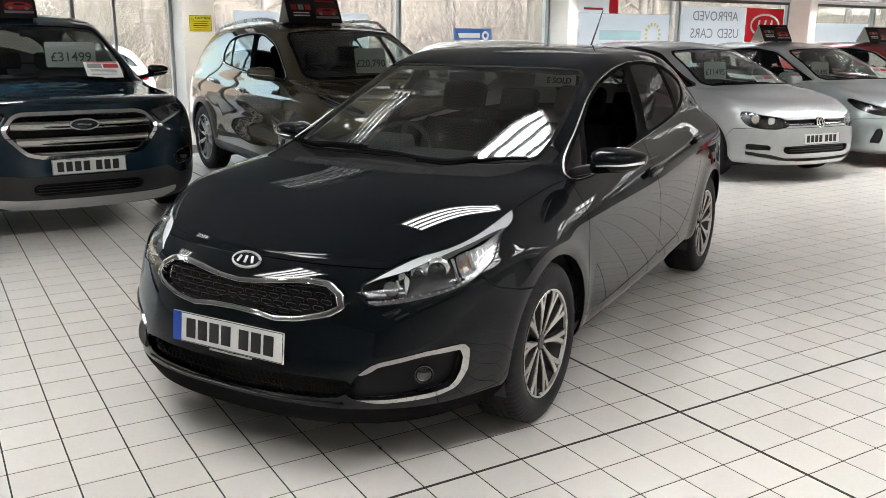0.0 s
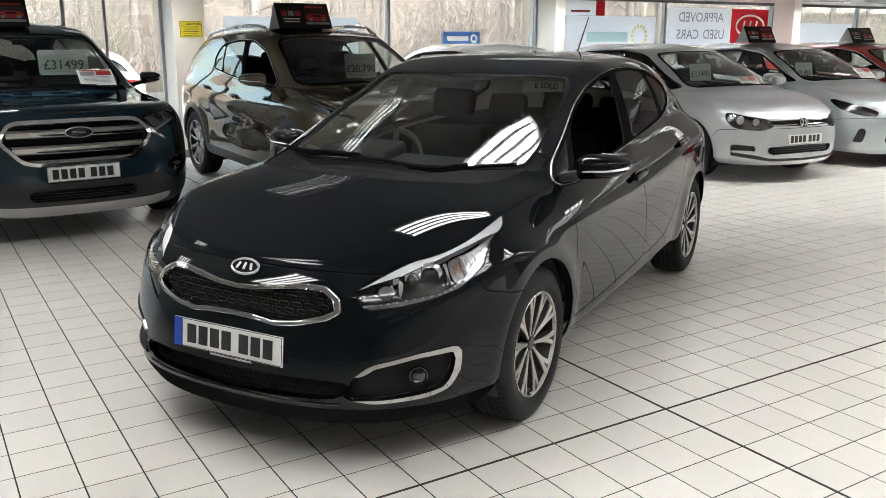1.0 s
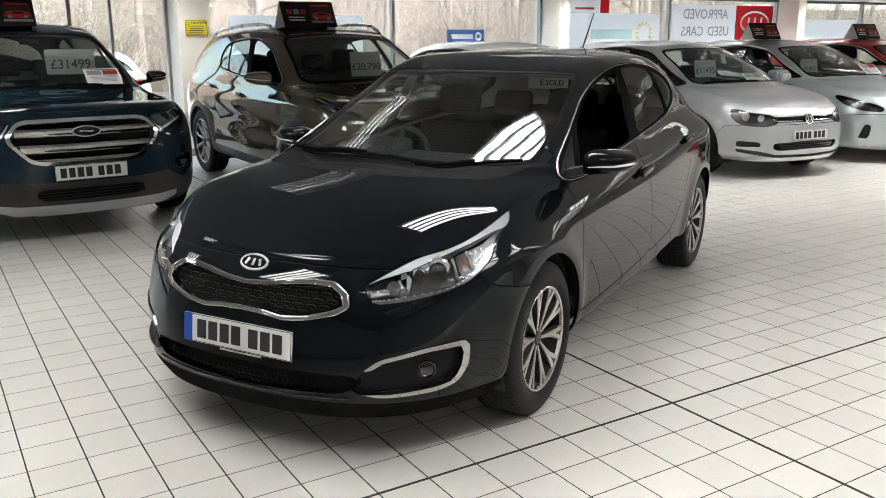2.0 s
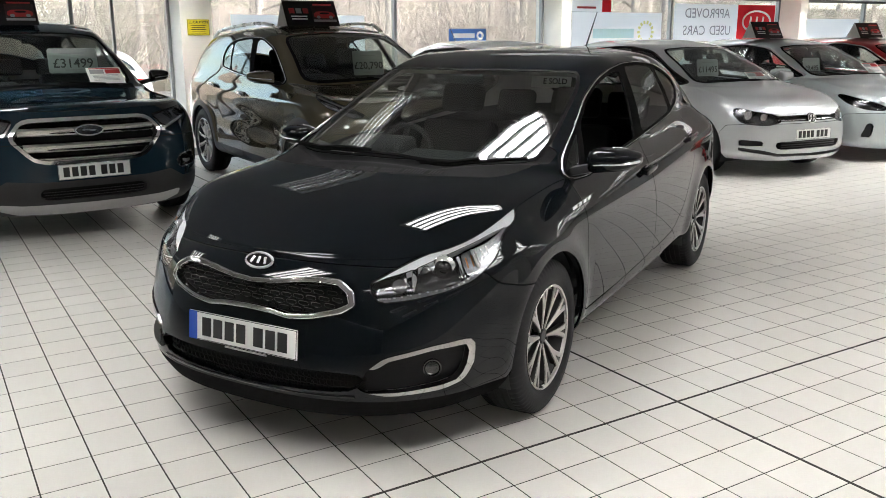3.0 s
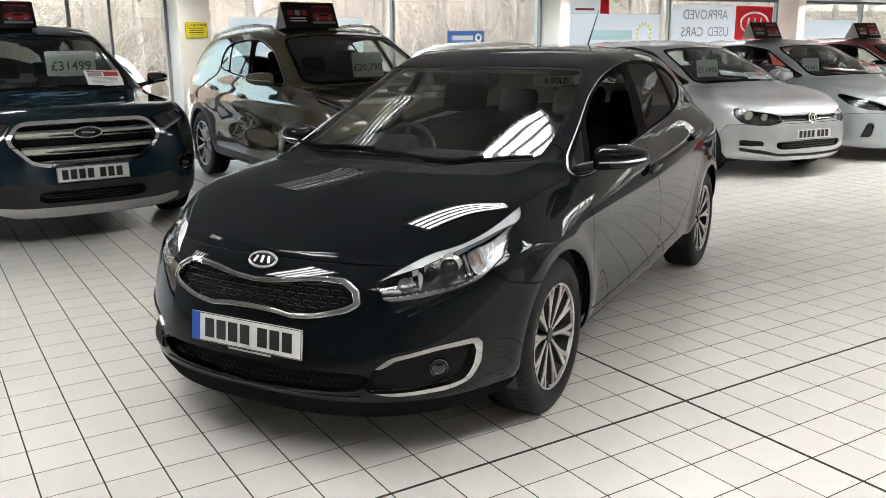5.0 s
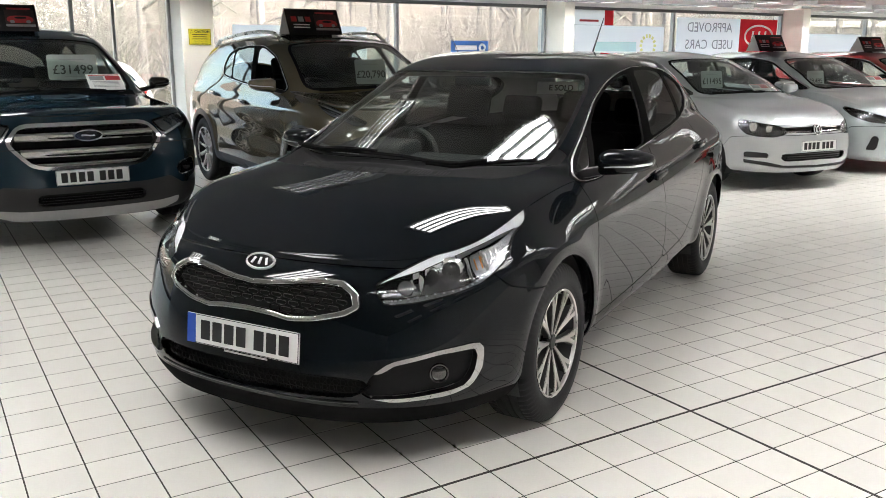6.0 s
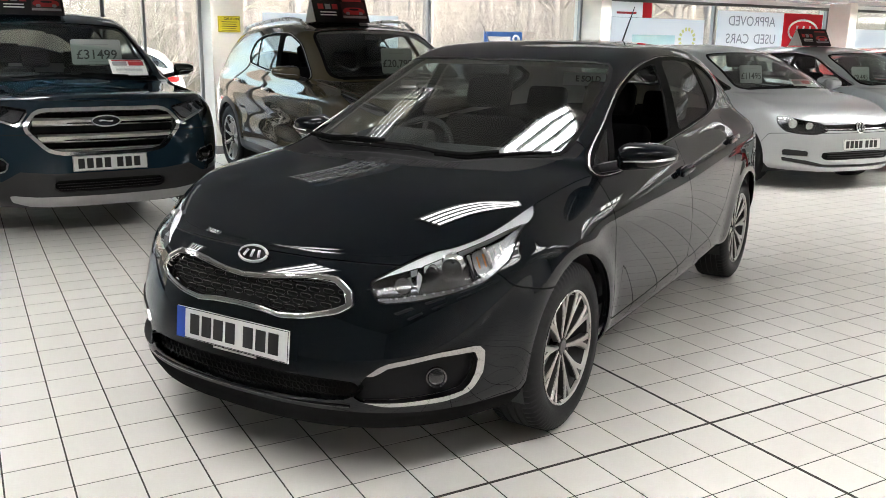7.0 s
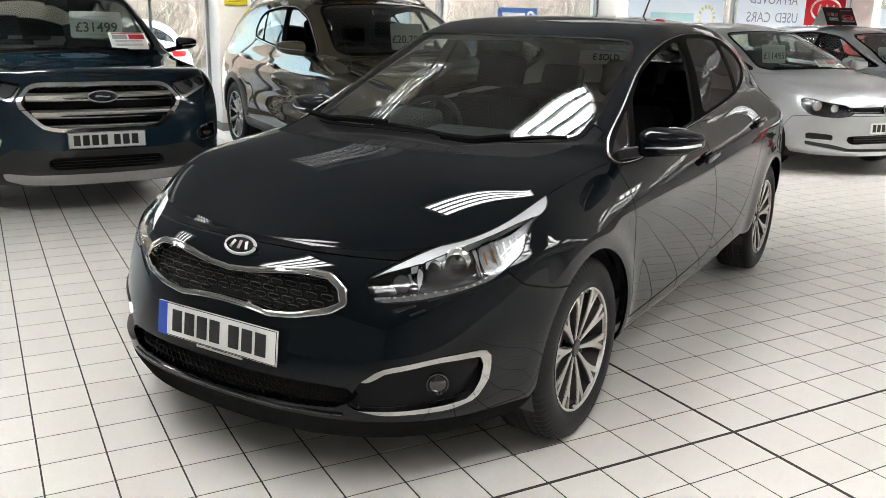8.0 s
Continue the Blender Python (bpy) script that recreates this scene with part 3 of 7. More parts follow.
            part("spoke", bm, SATIN, w, smooth=True)
    part("hub", lathe_bm([(0.040, face - 0.055), (0.040, face - 0.026), (0.035, face - 0.020), (0.0, face - 0.018)], 32), GLOSSBLACK if style == "twin" else SATIN, w, smooth=True)
    part("hub_cap", lathe_bm([(0.030, face - 0.03), (0.030, face - 0.018), (0.026, face - 0.014), (0.0, face - 0.013)], 28), PLASTIC, w, smooth=True)
    bm = bmesh.new()
    for k in range(5):
        a = 2 * math.pi * (k + 0.5) / 5
        lathe_bm([(0.009, face - 0.03), (0.009, face - 0.016), (0.0, face - 0.014)], 8, bm=bm, at=(0.048 * math.cos(a), 0, 0.048 * math.sin(a)))
    tagged(part("nut_ring", bm, PLASTIC, w), kind="stuff")
    return w


ONCE = {}


def material_once(name):
    if name not in ONCE:
        ONCE[name] = material(name, (0.09, 0.09, 0.09), 0.35, metal=1.0, grain=0.1)
    return ONCE[name]


def spoke_bm(bm, line, face, angle, thick):
    """A spoke: (radius, sideways, half-width) stations, bevelled front, dished towards the hub."""
    ca, sa = math.cos(angle), math.sin(angle)
    rows = []
    rmax = line[-1][0]
    dense = []
    cs, cw = curve([(r, s) for r, s, w in line]), curve([(r, w) for r, s, w in line])
    for q in np.linspace(line[0][0], rmax, 8):
        r, s, w = float(q), float(cs(q)), float(cw(q))
        y = face - 0.022 * (1 - (r / rmax)) ** 1.2
        pts = []
        for off, dy in ((-w, -thick), (-w, -0.004), (-w + 0.003, 0), (w - 0.003, 0), (w, -0.004), (w, -thick)):
            u, v = r, s + off
            pts.append(bm.verts.new((u * ca - v * sa, y + dy, u * sa + v * ca)))
        rows.append(pts)
    for a, b in zip(rows, rows[1:]):
        for k in range(6):
            bm.faces.new((a[k], a[(k + 1) % 6], b[(k + 1) % 6], b[k]))
    bm.faces.new(rows[0])
    bm.faces.new(rows[-1][::-1])


def seat(parent, x, y, z=0.42, lean=18, mat=None, back_only=False):
    s = new("seat")
    s.parent = parent
    s.matrix_basis = pose(x, y, z)
    mat = mat or CLOTH
    if not back_only:
        part("cushion", box_bm((0.52, 0.50, 0.16), (0.05, 0, 0), 0.05, (0, -6, 0), seg=3), mat, s, smooth=True)
    part("backrest", box_bm((0.14, 0.48, 0.60), (-0.30, 0, 0.32), 0.05, (0, -lean, 0), seg=3), mat, s, smooth=True)
    part("headrest", box_bm((0.09, 0.27, 0.17), (-0.42, 0, 0.74), 0.04, (0, -lean, 0), seg=3), mat, s, smooth=True)
    return s


def mirror_unit(parent, at, side, mat, size=(0.20, 0.24, 0.155), label=""):
    """A door mirror on its stalk, the glass looking back."""
    m = new("door_mirror")
    m.parent = parent
    m.matrix_basis = pose(at[0], at[1] * side, at[2], 0, 0, 0)
    sx, sy, sz = size
    own = bmesh.new()
    bmesh.ops.create_uvsphere(own, u_segments=28, v_segments=16, radius=0.5)
    for v in own.verts:
        x, y, z = v.co
        r = lambda q, p: math.copysign(abs(2 * q) ** p / 2, q)
        z2 = r(z, 0.52) * (1 - 0.50 * (y * side + 0.5))
        x2 = r(x, 0.9)
        if x2 < 0:
            x2 *= 0.42
        x2 -= 0.32 * (y * side + 0.5)
        v.co = (x2 * sx, r(y, 0.66) * sy, z2 * sz + 0.018 * (y * side))
    shell = part("shell", own, mat, m, label, smooth=True)
    own = bmesh.new()
    bmesh.ops.create_uvsphere(own, u_segments=20, v_segments=10, radius=0.5)
    for v in own.verts:
        v.co = (v.co.x * 0.012 - sx * (0.30 + 0.15), v.co.y * sy * 0.84, v.co.z * sz * 0.72)
    part("mirror_glass", own, CHROME, m, smooth=True)
    line = []
    for q in np.linspace(-0.22, 0.47, 12):
        x, y, z = math.sqrt(max(0.0, 0.25 - q * q - 0.0009)), q * side, -0.03
        line.append(((math.copysign(abs(2 * x) ** 0.9 / 2, x) - 0.32 * (y * side + 0.5)) * sx + 0.002, math.copysign(abs(2 * y) ** 0.66 / 2, y) * sy, -abs(2 * z) ** 0.52 / 2 * (1 - 0.50 * (y * side + 0.5)) * sz + 0.018 * y * side))
    part("indicator", tube_bm(line, [0.0025 + 0.004 * k / 11 for k in range(12)], 6), LENS_SOLID, m, "clear indicator strip", smooth=True)
    part("stalk", box_bm((0.07, 0.14, 0.04), (-0.03, -side * (sy * 0.5 + 0.02), -sz * 0.36), 0.014, (side * 14, 0, 0)), PLASTIC, m, smooth=True)
    return m


LENS_SOLID = material("clear_lens_solid", (0.75, 0.76, 0.77), 0.12, metal=0.4, coat=0.6, grain=0.05)


def number_plate(parent, m, chars, blue=True, w=0.52, h=0.111):
    """A plate whose characters are plain bars."""
    p = new("number_plate")
    p.parent = parent
    p.matrix_basis = m
    part("plate_board", box_bm((0.006, w, h), (0, 0, 0), 0.002), PLATE, p)
    part("plate_rim", frame_bm(w - 0.004, h - 0.004, 0.0022, 0.0022, 0.0032), INK, p)
    if blue:
        part("plate_band", box_bm((0.003, 0.040, h - 0.002), (0.0036, -(w / 2 - 0.021), 0), 0), PLATE_BLUE, p, "blue band at the plate's end")
    y = -w / 2 + (0.068 if blue else 0.035)
    for k, wide in enumerate(chars):
        if wide:
            part("plate_bar", box_bm((0.003, 0.044, 0.072), (0.0046, y + 0.022, 0), 0.0008, seg=1), INK, p)
            y += 0.0565 if blue else 0.0605
        else:
            y += 0.026
    return p


def frame_bm(w, h, t, d, x, bm=None):
    """A thin rectangular frame in the y-z plane."""
    bm = bm or bmesh.new()
    for sy, sz, cy, cz in ((w, t, 0, h / 2 - t / 2), (w, t, 0, -h / 2 + t / 2), (t, h - 2 * t, w / 2 - t / 2, 0), (t, h - 2 * t, -w / 2 + t / 2, 0)):
        box_bm((d, sy, sz), (x, cy, cz), 0, bm=bm)
    return bm


def skin_y(sh, x, z):
    """How far out a car's side lies at (x, z)."""
    X, Y = [], []
    for line in sh.P:
        k = np.argmax(line[:, 1])
        low = max(0, min(k, sh.nv - 8))
        a = line[low:]
        order = np.argsort(a[:, 2])
        if a[:, 2].min() <= z <= a[:, 2].max() and a[:, 1].max() > 0.3:
            X.append(np.interp(z, a[order, 2], a[order, 0])), Y.append(np.interp(z, a[order, 2], a[order, 1]))
    order = np.argsort(X)
    return float(np.interp(x, np.array(X)[order], np.array(Y)[order]))


def edge_strip(sh, poly, width, mat, car, side):
    """A thin raised strip that follows a closed outline over a car's side."""
    p = np.asarray(poly, float)
    seg = np.hypot(*(np.roll(p, -1, 0) - p).T)
    run = np.concatenate([[0], np.cumsum(seg)])
    n = int(run[-1] / 0.025)
    q = np.linspace(0, run[-1], n, endpoint=False)
    ring = np.concatenate([p, p[:1]])
    x, z = np.interp(q, run, ring[:, 0]), np.interp(q, run, ring[:, 1])
    for _ in range(3):
        x, z = (0.25 * np.roll(v, 1) + 0.5 * v + 0.25 * np.roll(v, -1) for v in (x, z))
    y = np.array([skin_y(sh, a, b) for a, b in zip(x, z)])
    for _ in range(4):
        y = 0.25 * np.roll(y, 1) + 0.5 * y + 0.25 * np.roll(y, -1)
    centre = np.stack([x, y, z], 1)
    way = np.roll(centre, -1, 0) - np.roll(centre, 1, 0)
    way /= np.linalg.norm(way, axis=1, keepdims=True)
    out = np.cross(way, np.array([0.0, 0.9, 0.42]))
    out /= np.linalg.norm(out, axis=1, keepdims=True)
    lift = np.cross(out, way)
    lift *= np.sign(lift[:, 1:2])
    bm = bmesh.new()
    rows = []
    for c, o, l in zip(centre, out, lift):
        rows.append([bm.verts.new(((c + a * width * o + b * l) * np.array([1, side, 1])).tolist()) for a, b in ((-0.5, -0.006), (-0.5, 0.004), (-0.2, 0.0065), (0.2, 0.0065), (0.5, 0.004), (0.5, -0.006))])
    for a, b in zip(rows, rows[1:] + rows[:1]):
        for k in range(5):
            bm.faces.new((a[k], a[k + 1], b[k + 1], b[k]))
    part("window_line", bm, mat, car, "thin bright window surround", smooth=True)


# ---- cars: common assembly ----
def build_car(s, m):
    car = thing(s["name"], s["label"], "car", s.get("group", ""), m=m)
    sh = Shell(s)
    nv = sh.nv
    R, wb = s["R"], s["wb"]
    for wx in (0.0, -wb):
        sh.cut(lambda d: np.where(d[:, 1] > 0.35, np.hypot(d[:, 0] - wx, d[:, 2] - s.get("arch_z", R)) - s["arch"], 1.0), ("low",), "void")
    # glass
    scr = rounded(s["screen"], 2)
    high = lambda d: d[:, 6] > nv + sh.n1 - 2.5
    sh.outline(scr, "top", ("top",), "frit", when=high)
    sh.outline(scr, "top", ("frit",), "windscreen", grow=-s.get("frit", 0.028), when=high)
    if "tailgate" in s:
        sh.outline(rounded(s["tailgate"], 2), "top", ("top",), "rear_window", when=high)
    wide = lambda d: (d[:, 1] > 0.3) & (d[:, 6] < nv + sh.n1 + 3) & (d[:, 6] > nv - 6)
    band = rounded(s["glass_band"], 2)
    sh.outline(band, "side", ("top", "low"), "window_trim", grow=s.get("trim", 0.012), when=wide)
    sh.outline(band, "side", ("window_trim",), "pillar_trim", when=wide)
    for k, (kind, poly) in enumerate(s["windows"]):
        if isinstance(poly, tuple):
            sh.strip(band, 0.016, *poly, ("pillar_trim",), "%s%d" % (kind, k), wide)
        else:
            sh.outline(rounded(poly, 1), "side", ("pillar_trim",), "%s%d" % (kind, k), when=wide)
    # shut lines
    hood = s["hood"]
    sh.cut(lambda d: np.where(d[:, 0] > hood[-1], d[:, 6] - (nv - 1) - 0.14, 1.0), ("top",), "gap")
    cowl = curve(s["cowl"])
    sh.cut(lambda d: cowl(d[:, 1]) - d[:, 0], ("top",), "hood")
    if "cowl_poly" in s:
        sh.outline(rounded(s["cowl_poly"], 1), "top", ("top",), "cowl", when=lambda d: d[:, 2] < s["cowl_top"])
    for k, poly in enumerate(s["doors"]):
        sh.panel(rounded(poly, 1), "side", ("low",), "door%d" % k, when=lambda d: d[:, 1] > 0.3)
    for name, poly, view in s.get("panels", ()):
        sh.panel(rounded(poly, 1), view, ("low",), name, when=lambda d: d[:, 0] > -0.3)
    front = lambda d: d[:, 0] > -0.35
    skins = ("low", "bumper")
    for lamp in s["lamps"]:
        poly = rounded(lamp["poly"], lamp.get("soft", 1))
        sh.outline(poly, lamp.get("view", "diag"), skins, "gap", grow=0.004, when=front)
        sh.outline(poly, lamp.get("view", "diag"), ("gap",), lamp["name"], when=front)
        for name, inner, mat, deep in lamp.get("inside", ()):
            sh.outline(inner, lamp.get("view", "diag"), (lamp["name"],), name, when=front)
    for g in s["grilles"]:
        poly = rounded(g["poly"], g.get("soft", 1))
        view = g.get("view", "front")
        ok = front if "when" not in g else g["when"]
        if g.get("ring"):
            sh.outline(rounded(g["outer"], 1) if "outer" in g else poly, view, skins, g["name"] + "_ring", grow=0.0 if "outer" in g else g["ring"], when=ok)
            sh.outline(poly, view, (g["name"] + "_ring",), g["name"], when=ok)
        else:
            sh.outline(poly, view, skins, g["name"], when=ok)
    for g in s.get("bands", ()):
        sh.outline(g["poly"], g["view"], g["src"], g["name"], when=g.get("when"))
    # panels as parts
    p = s["paint"]
    sh.emit(("low", "top"), "body_shell", p, car)
    sh.emit("hood", "bonnet", p, car)
    sh.emit("bumper", "front_bumper", p, car)
    sh.emit("cowl", "scuttle_panel", SCUTTLE, car, offset=-0.006)
    sh.emit("gap", "shut_line", GAP, car, offset=-0.006, skirt=0.0)
    sh.emit("windscreen", "windscreen", s.get("screen_glass", SCREEN), car, skirt=0.0)
    sh.emit("frit", "windscreen_border", MATT, car, skirt=0.004)
    sh.emit("rear_window", "rear_window", s.get("rear_glass", PRIVACY), car, skirt=0.0)
    for side in (1, -1):
        for k in range(len(s["doors"])):
            sh.emit("door%d" % k, "door", p, car, side)
        for k, (kind, poly) in enumerate(s["windows"]):
            if kind != "lowered" and not (kind == "openR" and side < 0):
                sh.emit("%s%d" % (kind, k), "side_window", s.get("privacy", PRIVACY) if kind == "dark" else TINT, car, side, offset=-0.004, skirt=0.0)
        sh.emit("pillar_trim", "pillar_trim", MATT, car, side, offset=-0.001)
        if s.get("bright_line"):
            edge_strip(sh, band, s["bright_line"], s.get("trim_mat", CHROME), car, side)
        sh.emit("window_trim", "window_trim", MATT if s.get("bright_line") else s.get("trim_mat", CHROME), car, side, offset=0.001, skirt=0.008, label=s.get("trim_label", "chrome window surround"))
    for name, mat in s.get("extra", {}).items():
        for side in (1, -1) if name in ("sill_cladding", "arch_cladding", "rear_arch_cladding", "tail_lamp", "sill_lip") else (0,):
            sh.emit(name, name, mat, car, side)
    sh.emit(("low", "door0", "door1", "door2", "tail_lamp"), "cabin_lining", s.get("lining", TRIM), car, offset=-0.035, skirt=0.0)
    sh.emit("top", "headlining", s.get("headlining", TRIM), car, offset=-0.035, skirt=0.0)
    for lamp in s["lamps"]:
        for side in (1, -1):
            names = (lamp["name"],) + tuple(q[0] for q in lamp.get("inside", ()))
            lens = sh.emit(names, lamp["name"], LENS, car, side, skirt=0.0, label=lamp.get("label", "clear lamp cover"))
            sh.emit(lamp["name"], "reflector", lamp.get("mat", SILVER), lens, side, offset=-lamp.get("deep", 0.05), skirt=-lamp.get("deep", 0.05))
            for name, poly, mat, deep in lamp.get("inside", ()):
                sh.emit(name, name, mat, lens, side, offset=-deep, skirt=0.03)
    for g in s["grilles"]:
        for side in (0,) if g["poly"][0][0] < -0.1 and g.get("view", "front") == "front" else (1, -1):
            if g.get("ring"):
                sh.emit(g["name"] + "_ring", g["name"] + "_surround", g.get("ring_mat", CHROME), car, side, offset=0.005, skirt=0.03, label=g.get("ring_label", "chrome surround"))
            sh.emit(g["name"], g["name"], g.get("mat", PLASTIC), car, side, offset=-g.get("deep", 0.04), skirt=0.0 if "outer" in g else -g.get("deep", 0.04))
    # wheels, arches and underside
    for x, turn in ((0.0, s.get("spin", (8, 20))[0]), (-wb, s.get("spin", (8, 20))[1])):
        for side in (1, -1):
            wheel(car, x, side * (s["track"] - s["tyre"] / 2), s.get("axle", R), R, s["tyre"], s["rim"], s["spokes"], s["style"], side, turn)
            bm = bmesh.new()
            n, ro, y0, y1 = 28, s["arch"] + 0.012, side * 0.42, side * (s["track"] - 0.03)
            ring = []
            for k in range(n + 1):
                a = radians(-25 + 230 * k / n)
                c = (x + ro * math.cos(a), s.get("arch_z", R) + ro * math.sin(a))
                ring.append((bm.verts.new((c[0], y0, c[1])), bm.verts.new((c[0], y1, c[1]))))
            for a, b in zip(ring, ring[1:]):
                bm.faces.new((a[0], b[0], b[1], a[1]))
            bm.faces.new([q[0] for q in ring])
            part("arch_liner", bm, PLASTIC, car, smooth=True)
    bm = box_bm((wb - 2 * s["arch"] - 0.04, 2 * s["track"] - 0.22, 0.06), (-wb / 2, 0, s["clear"] + 0.05))
    box_bm((wb + s["front"] + 0.35, 0.9, 0.06), (-wb / 2 + (s["front"] - 0.45) / 2 - 0.1, 0, s["clear"] + 0.06), bm=bm)
    part("underbody", bm, PLASTIC, car)
    for side in (1, -1):
        mirror_unit(car, s.get("mirror_right", s["mirror"]) if side < 0 else s["mirror"], side, s.get("mirror_mat", p), s.get("mirror_size", (0.20, 0.24, 0.155)))
        for hx, hy, hz in s["handles"]:
            h = part("door_handle", box_bm((0.19, 0.022, 0.032), (hx, side * (hy + 0.022), hz), 0.010, (0, s.get("handle_tilt", 5), 0)), s.get("handle_mat", p), car, smooth=True)
            part("handle_cup", box_bm((0.10, 0.008, 0.05), (hx + 0.01, side * (hy + 0.002), hz - 0.004), 0.0035, (0, 5, 0)), GLOSSBLACK, h)
    # cabin
    sx, sy, sz = s["cabin"]
    for y in (0.37, -0.37):
        seat(car, sx, y, sz)
    for y in (0.40, 0.0, -0.40):
        seat(car, sx - 0.86, y, sz - 0.08, 22)
    d = new("dashboard")
    d.parent = car
    part("dash_top", box_bm((0.46, 1.36, 0.16), (s["dash"][0], 0, s["dash"][1] - 0.08), 0.05, (0, 6, 0), seg=3), TRIM, d, smooth=True)
    part("binnacle", box_bm((0.22, 0.36, 0.10), (s["dash"][0] - 0.12, -0.37, s["dash"][1] + 0.02), 0.04, (0, 8, 0), seg=3), TRIM, d, smooth=True)
    part("console", box_bm((0.9, 0.24, 0.36), (s["dash"][0] - 0.4, 0, s["dash"][1] - 0.42), 0.04), TRIM, d, smooth=True)
    wheel_at = pose(s["dash"][0] - 0.34, -0.37, s["dash"][1] - 0.06, 0, -24 + 90, 0)
    st = new("steering_wheel")
    st.parent = car
    st.matrix_basis = wheel_at
    ringp = [(0.185 * math.cos(2 * math.pi * k / 32), 0.185 * math.sin(2 * math.pi * k / 32), 0) for k in range(32)]
    part("wheel_rim", tube_bm(ringp, 0.016, 8, closed=True), TRIM, st, smooth=True)
    bm = lathe_bm([(0.0, -0.02), (0.075, -0.02), (0.085, 0.0), (0.06, 0.03), (0.0, 0.035)], 24, "z")
    for a in (0, 180, 90):
        c, q = math.cos(radians(a)), math.sin(radians(a))
        box_bm((0.12, 0.035, 0.018), (-0.12 * q, 0.12 * c, 0), 0.006, (0, 0, a + 90), bm)
    part("wheel_boss", bm, TRIM, st, smooth=True)
    part("rear_view_mirror", box_bm((0.03, 0.19, 0.050), s["inner_mirror"], 0.012, (0, 0, 8), seg=3), TRIM, car, smooth=True)
    part("cabin_floor", box_bm((2.6, 1.4, 0.04), (sx - 0.2, 0, 0.27)), TRIM, car)
    part("bulkhead", box_bm((0.06, 1.44, s["dash"][1] - 0.35), (s["dash"][0] + 0.22, 0, (s["dash"][1] + 0.2) / 2)), PLASTIC, car)
    if "plate" in s:
        number_plate(car, pose(*s["plate"]), s["plate_bars"], s.get("plate_blue", False))
    return car, sh


# ---- the black hatchback ----
LAMP_DARK = material("smoked_lamp_bowl", (0.10, 0.10, 0.105), 0.12, metal=1.0, blotch=0.7, blotch_scale=24, bump=1.0, bump_scale=38)
LAMP_RIB = material("ribbed_lamp_reflector", (0.15, 0.15, 0.155), 0.30, metal=1.0, blotch=0.6, blotch_scale=45, bump=1.0, bump_scale=60)
LAMP_STRIP = material("beaded_lamp_strip", (0.26, 0.26, 0.27), 0.30, metal=1.0, blotch=0.7, blotch_scale=70, bump=1.0, bump_scale=90)
LAMP_CLEAR = material("clear_lamp_bowl", (0.24, 0.245, 0.26), 0.22, metal=0.4, blotch=0.6, blotch_scale=18, bump=1.0, bump_scale=30)
LAMP_WHITE = material("frosted_light_bar", (0.80, 0.81, 0.83), 0.25, coat=0.5, grain=0.03)
LAMP_INSIDE = (("light_bar", [(-0.30, 0.650), (-0.161, 0.656), (-0.119, 0.671), (-0.007, 0.697), (0.114, 0.735), (0.223, 0.768), (0.306, 0.794), (0.359, 0.806), (0.43, 0.818), (0.50, 0.84), (0.50, 0.95), (-0.30, 0.80)], LAMP_WHITE, 0.006),
                        ("light_strip", [(-0.30, 0.50), (-0.19, 0.600), (-0.152, 0.606), (-0.111, 0.611), (0.006, 0.627), (0.125, 0.645), (0.195, 0.671), (0.245, 0.702), (0.29, 0.744), (0.33, 0.76), (0.36, 0.72), (0.25, 0.58), (0.0, 0.5)], LAMP_STRIP, 0.012),
                        ("side_reflector", [(0.175, 0.665), (0.164, 0.708), (0.168, 0.742), (0.285, 0.772), (0.42, 0.83), (0.33, 0.70)], LAMP_RIB, 0.022),
               ("lamp_divider", [(0.009, 0.712), (-0.010, 0.708), (-0.062, 0.600), (-0.040, 0.600)], LAMP_WHITE, 0.014))
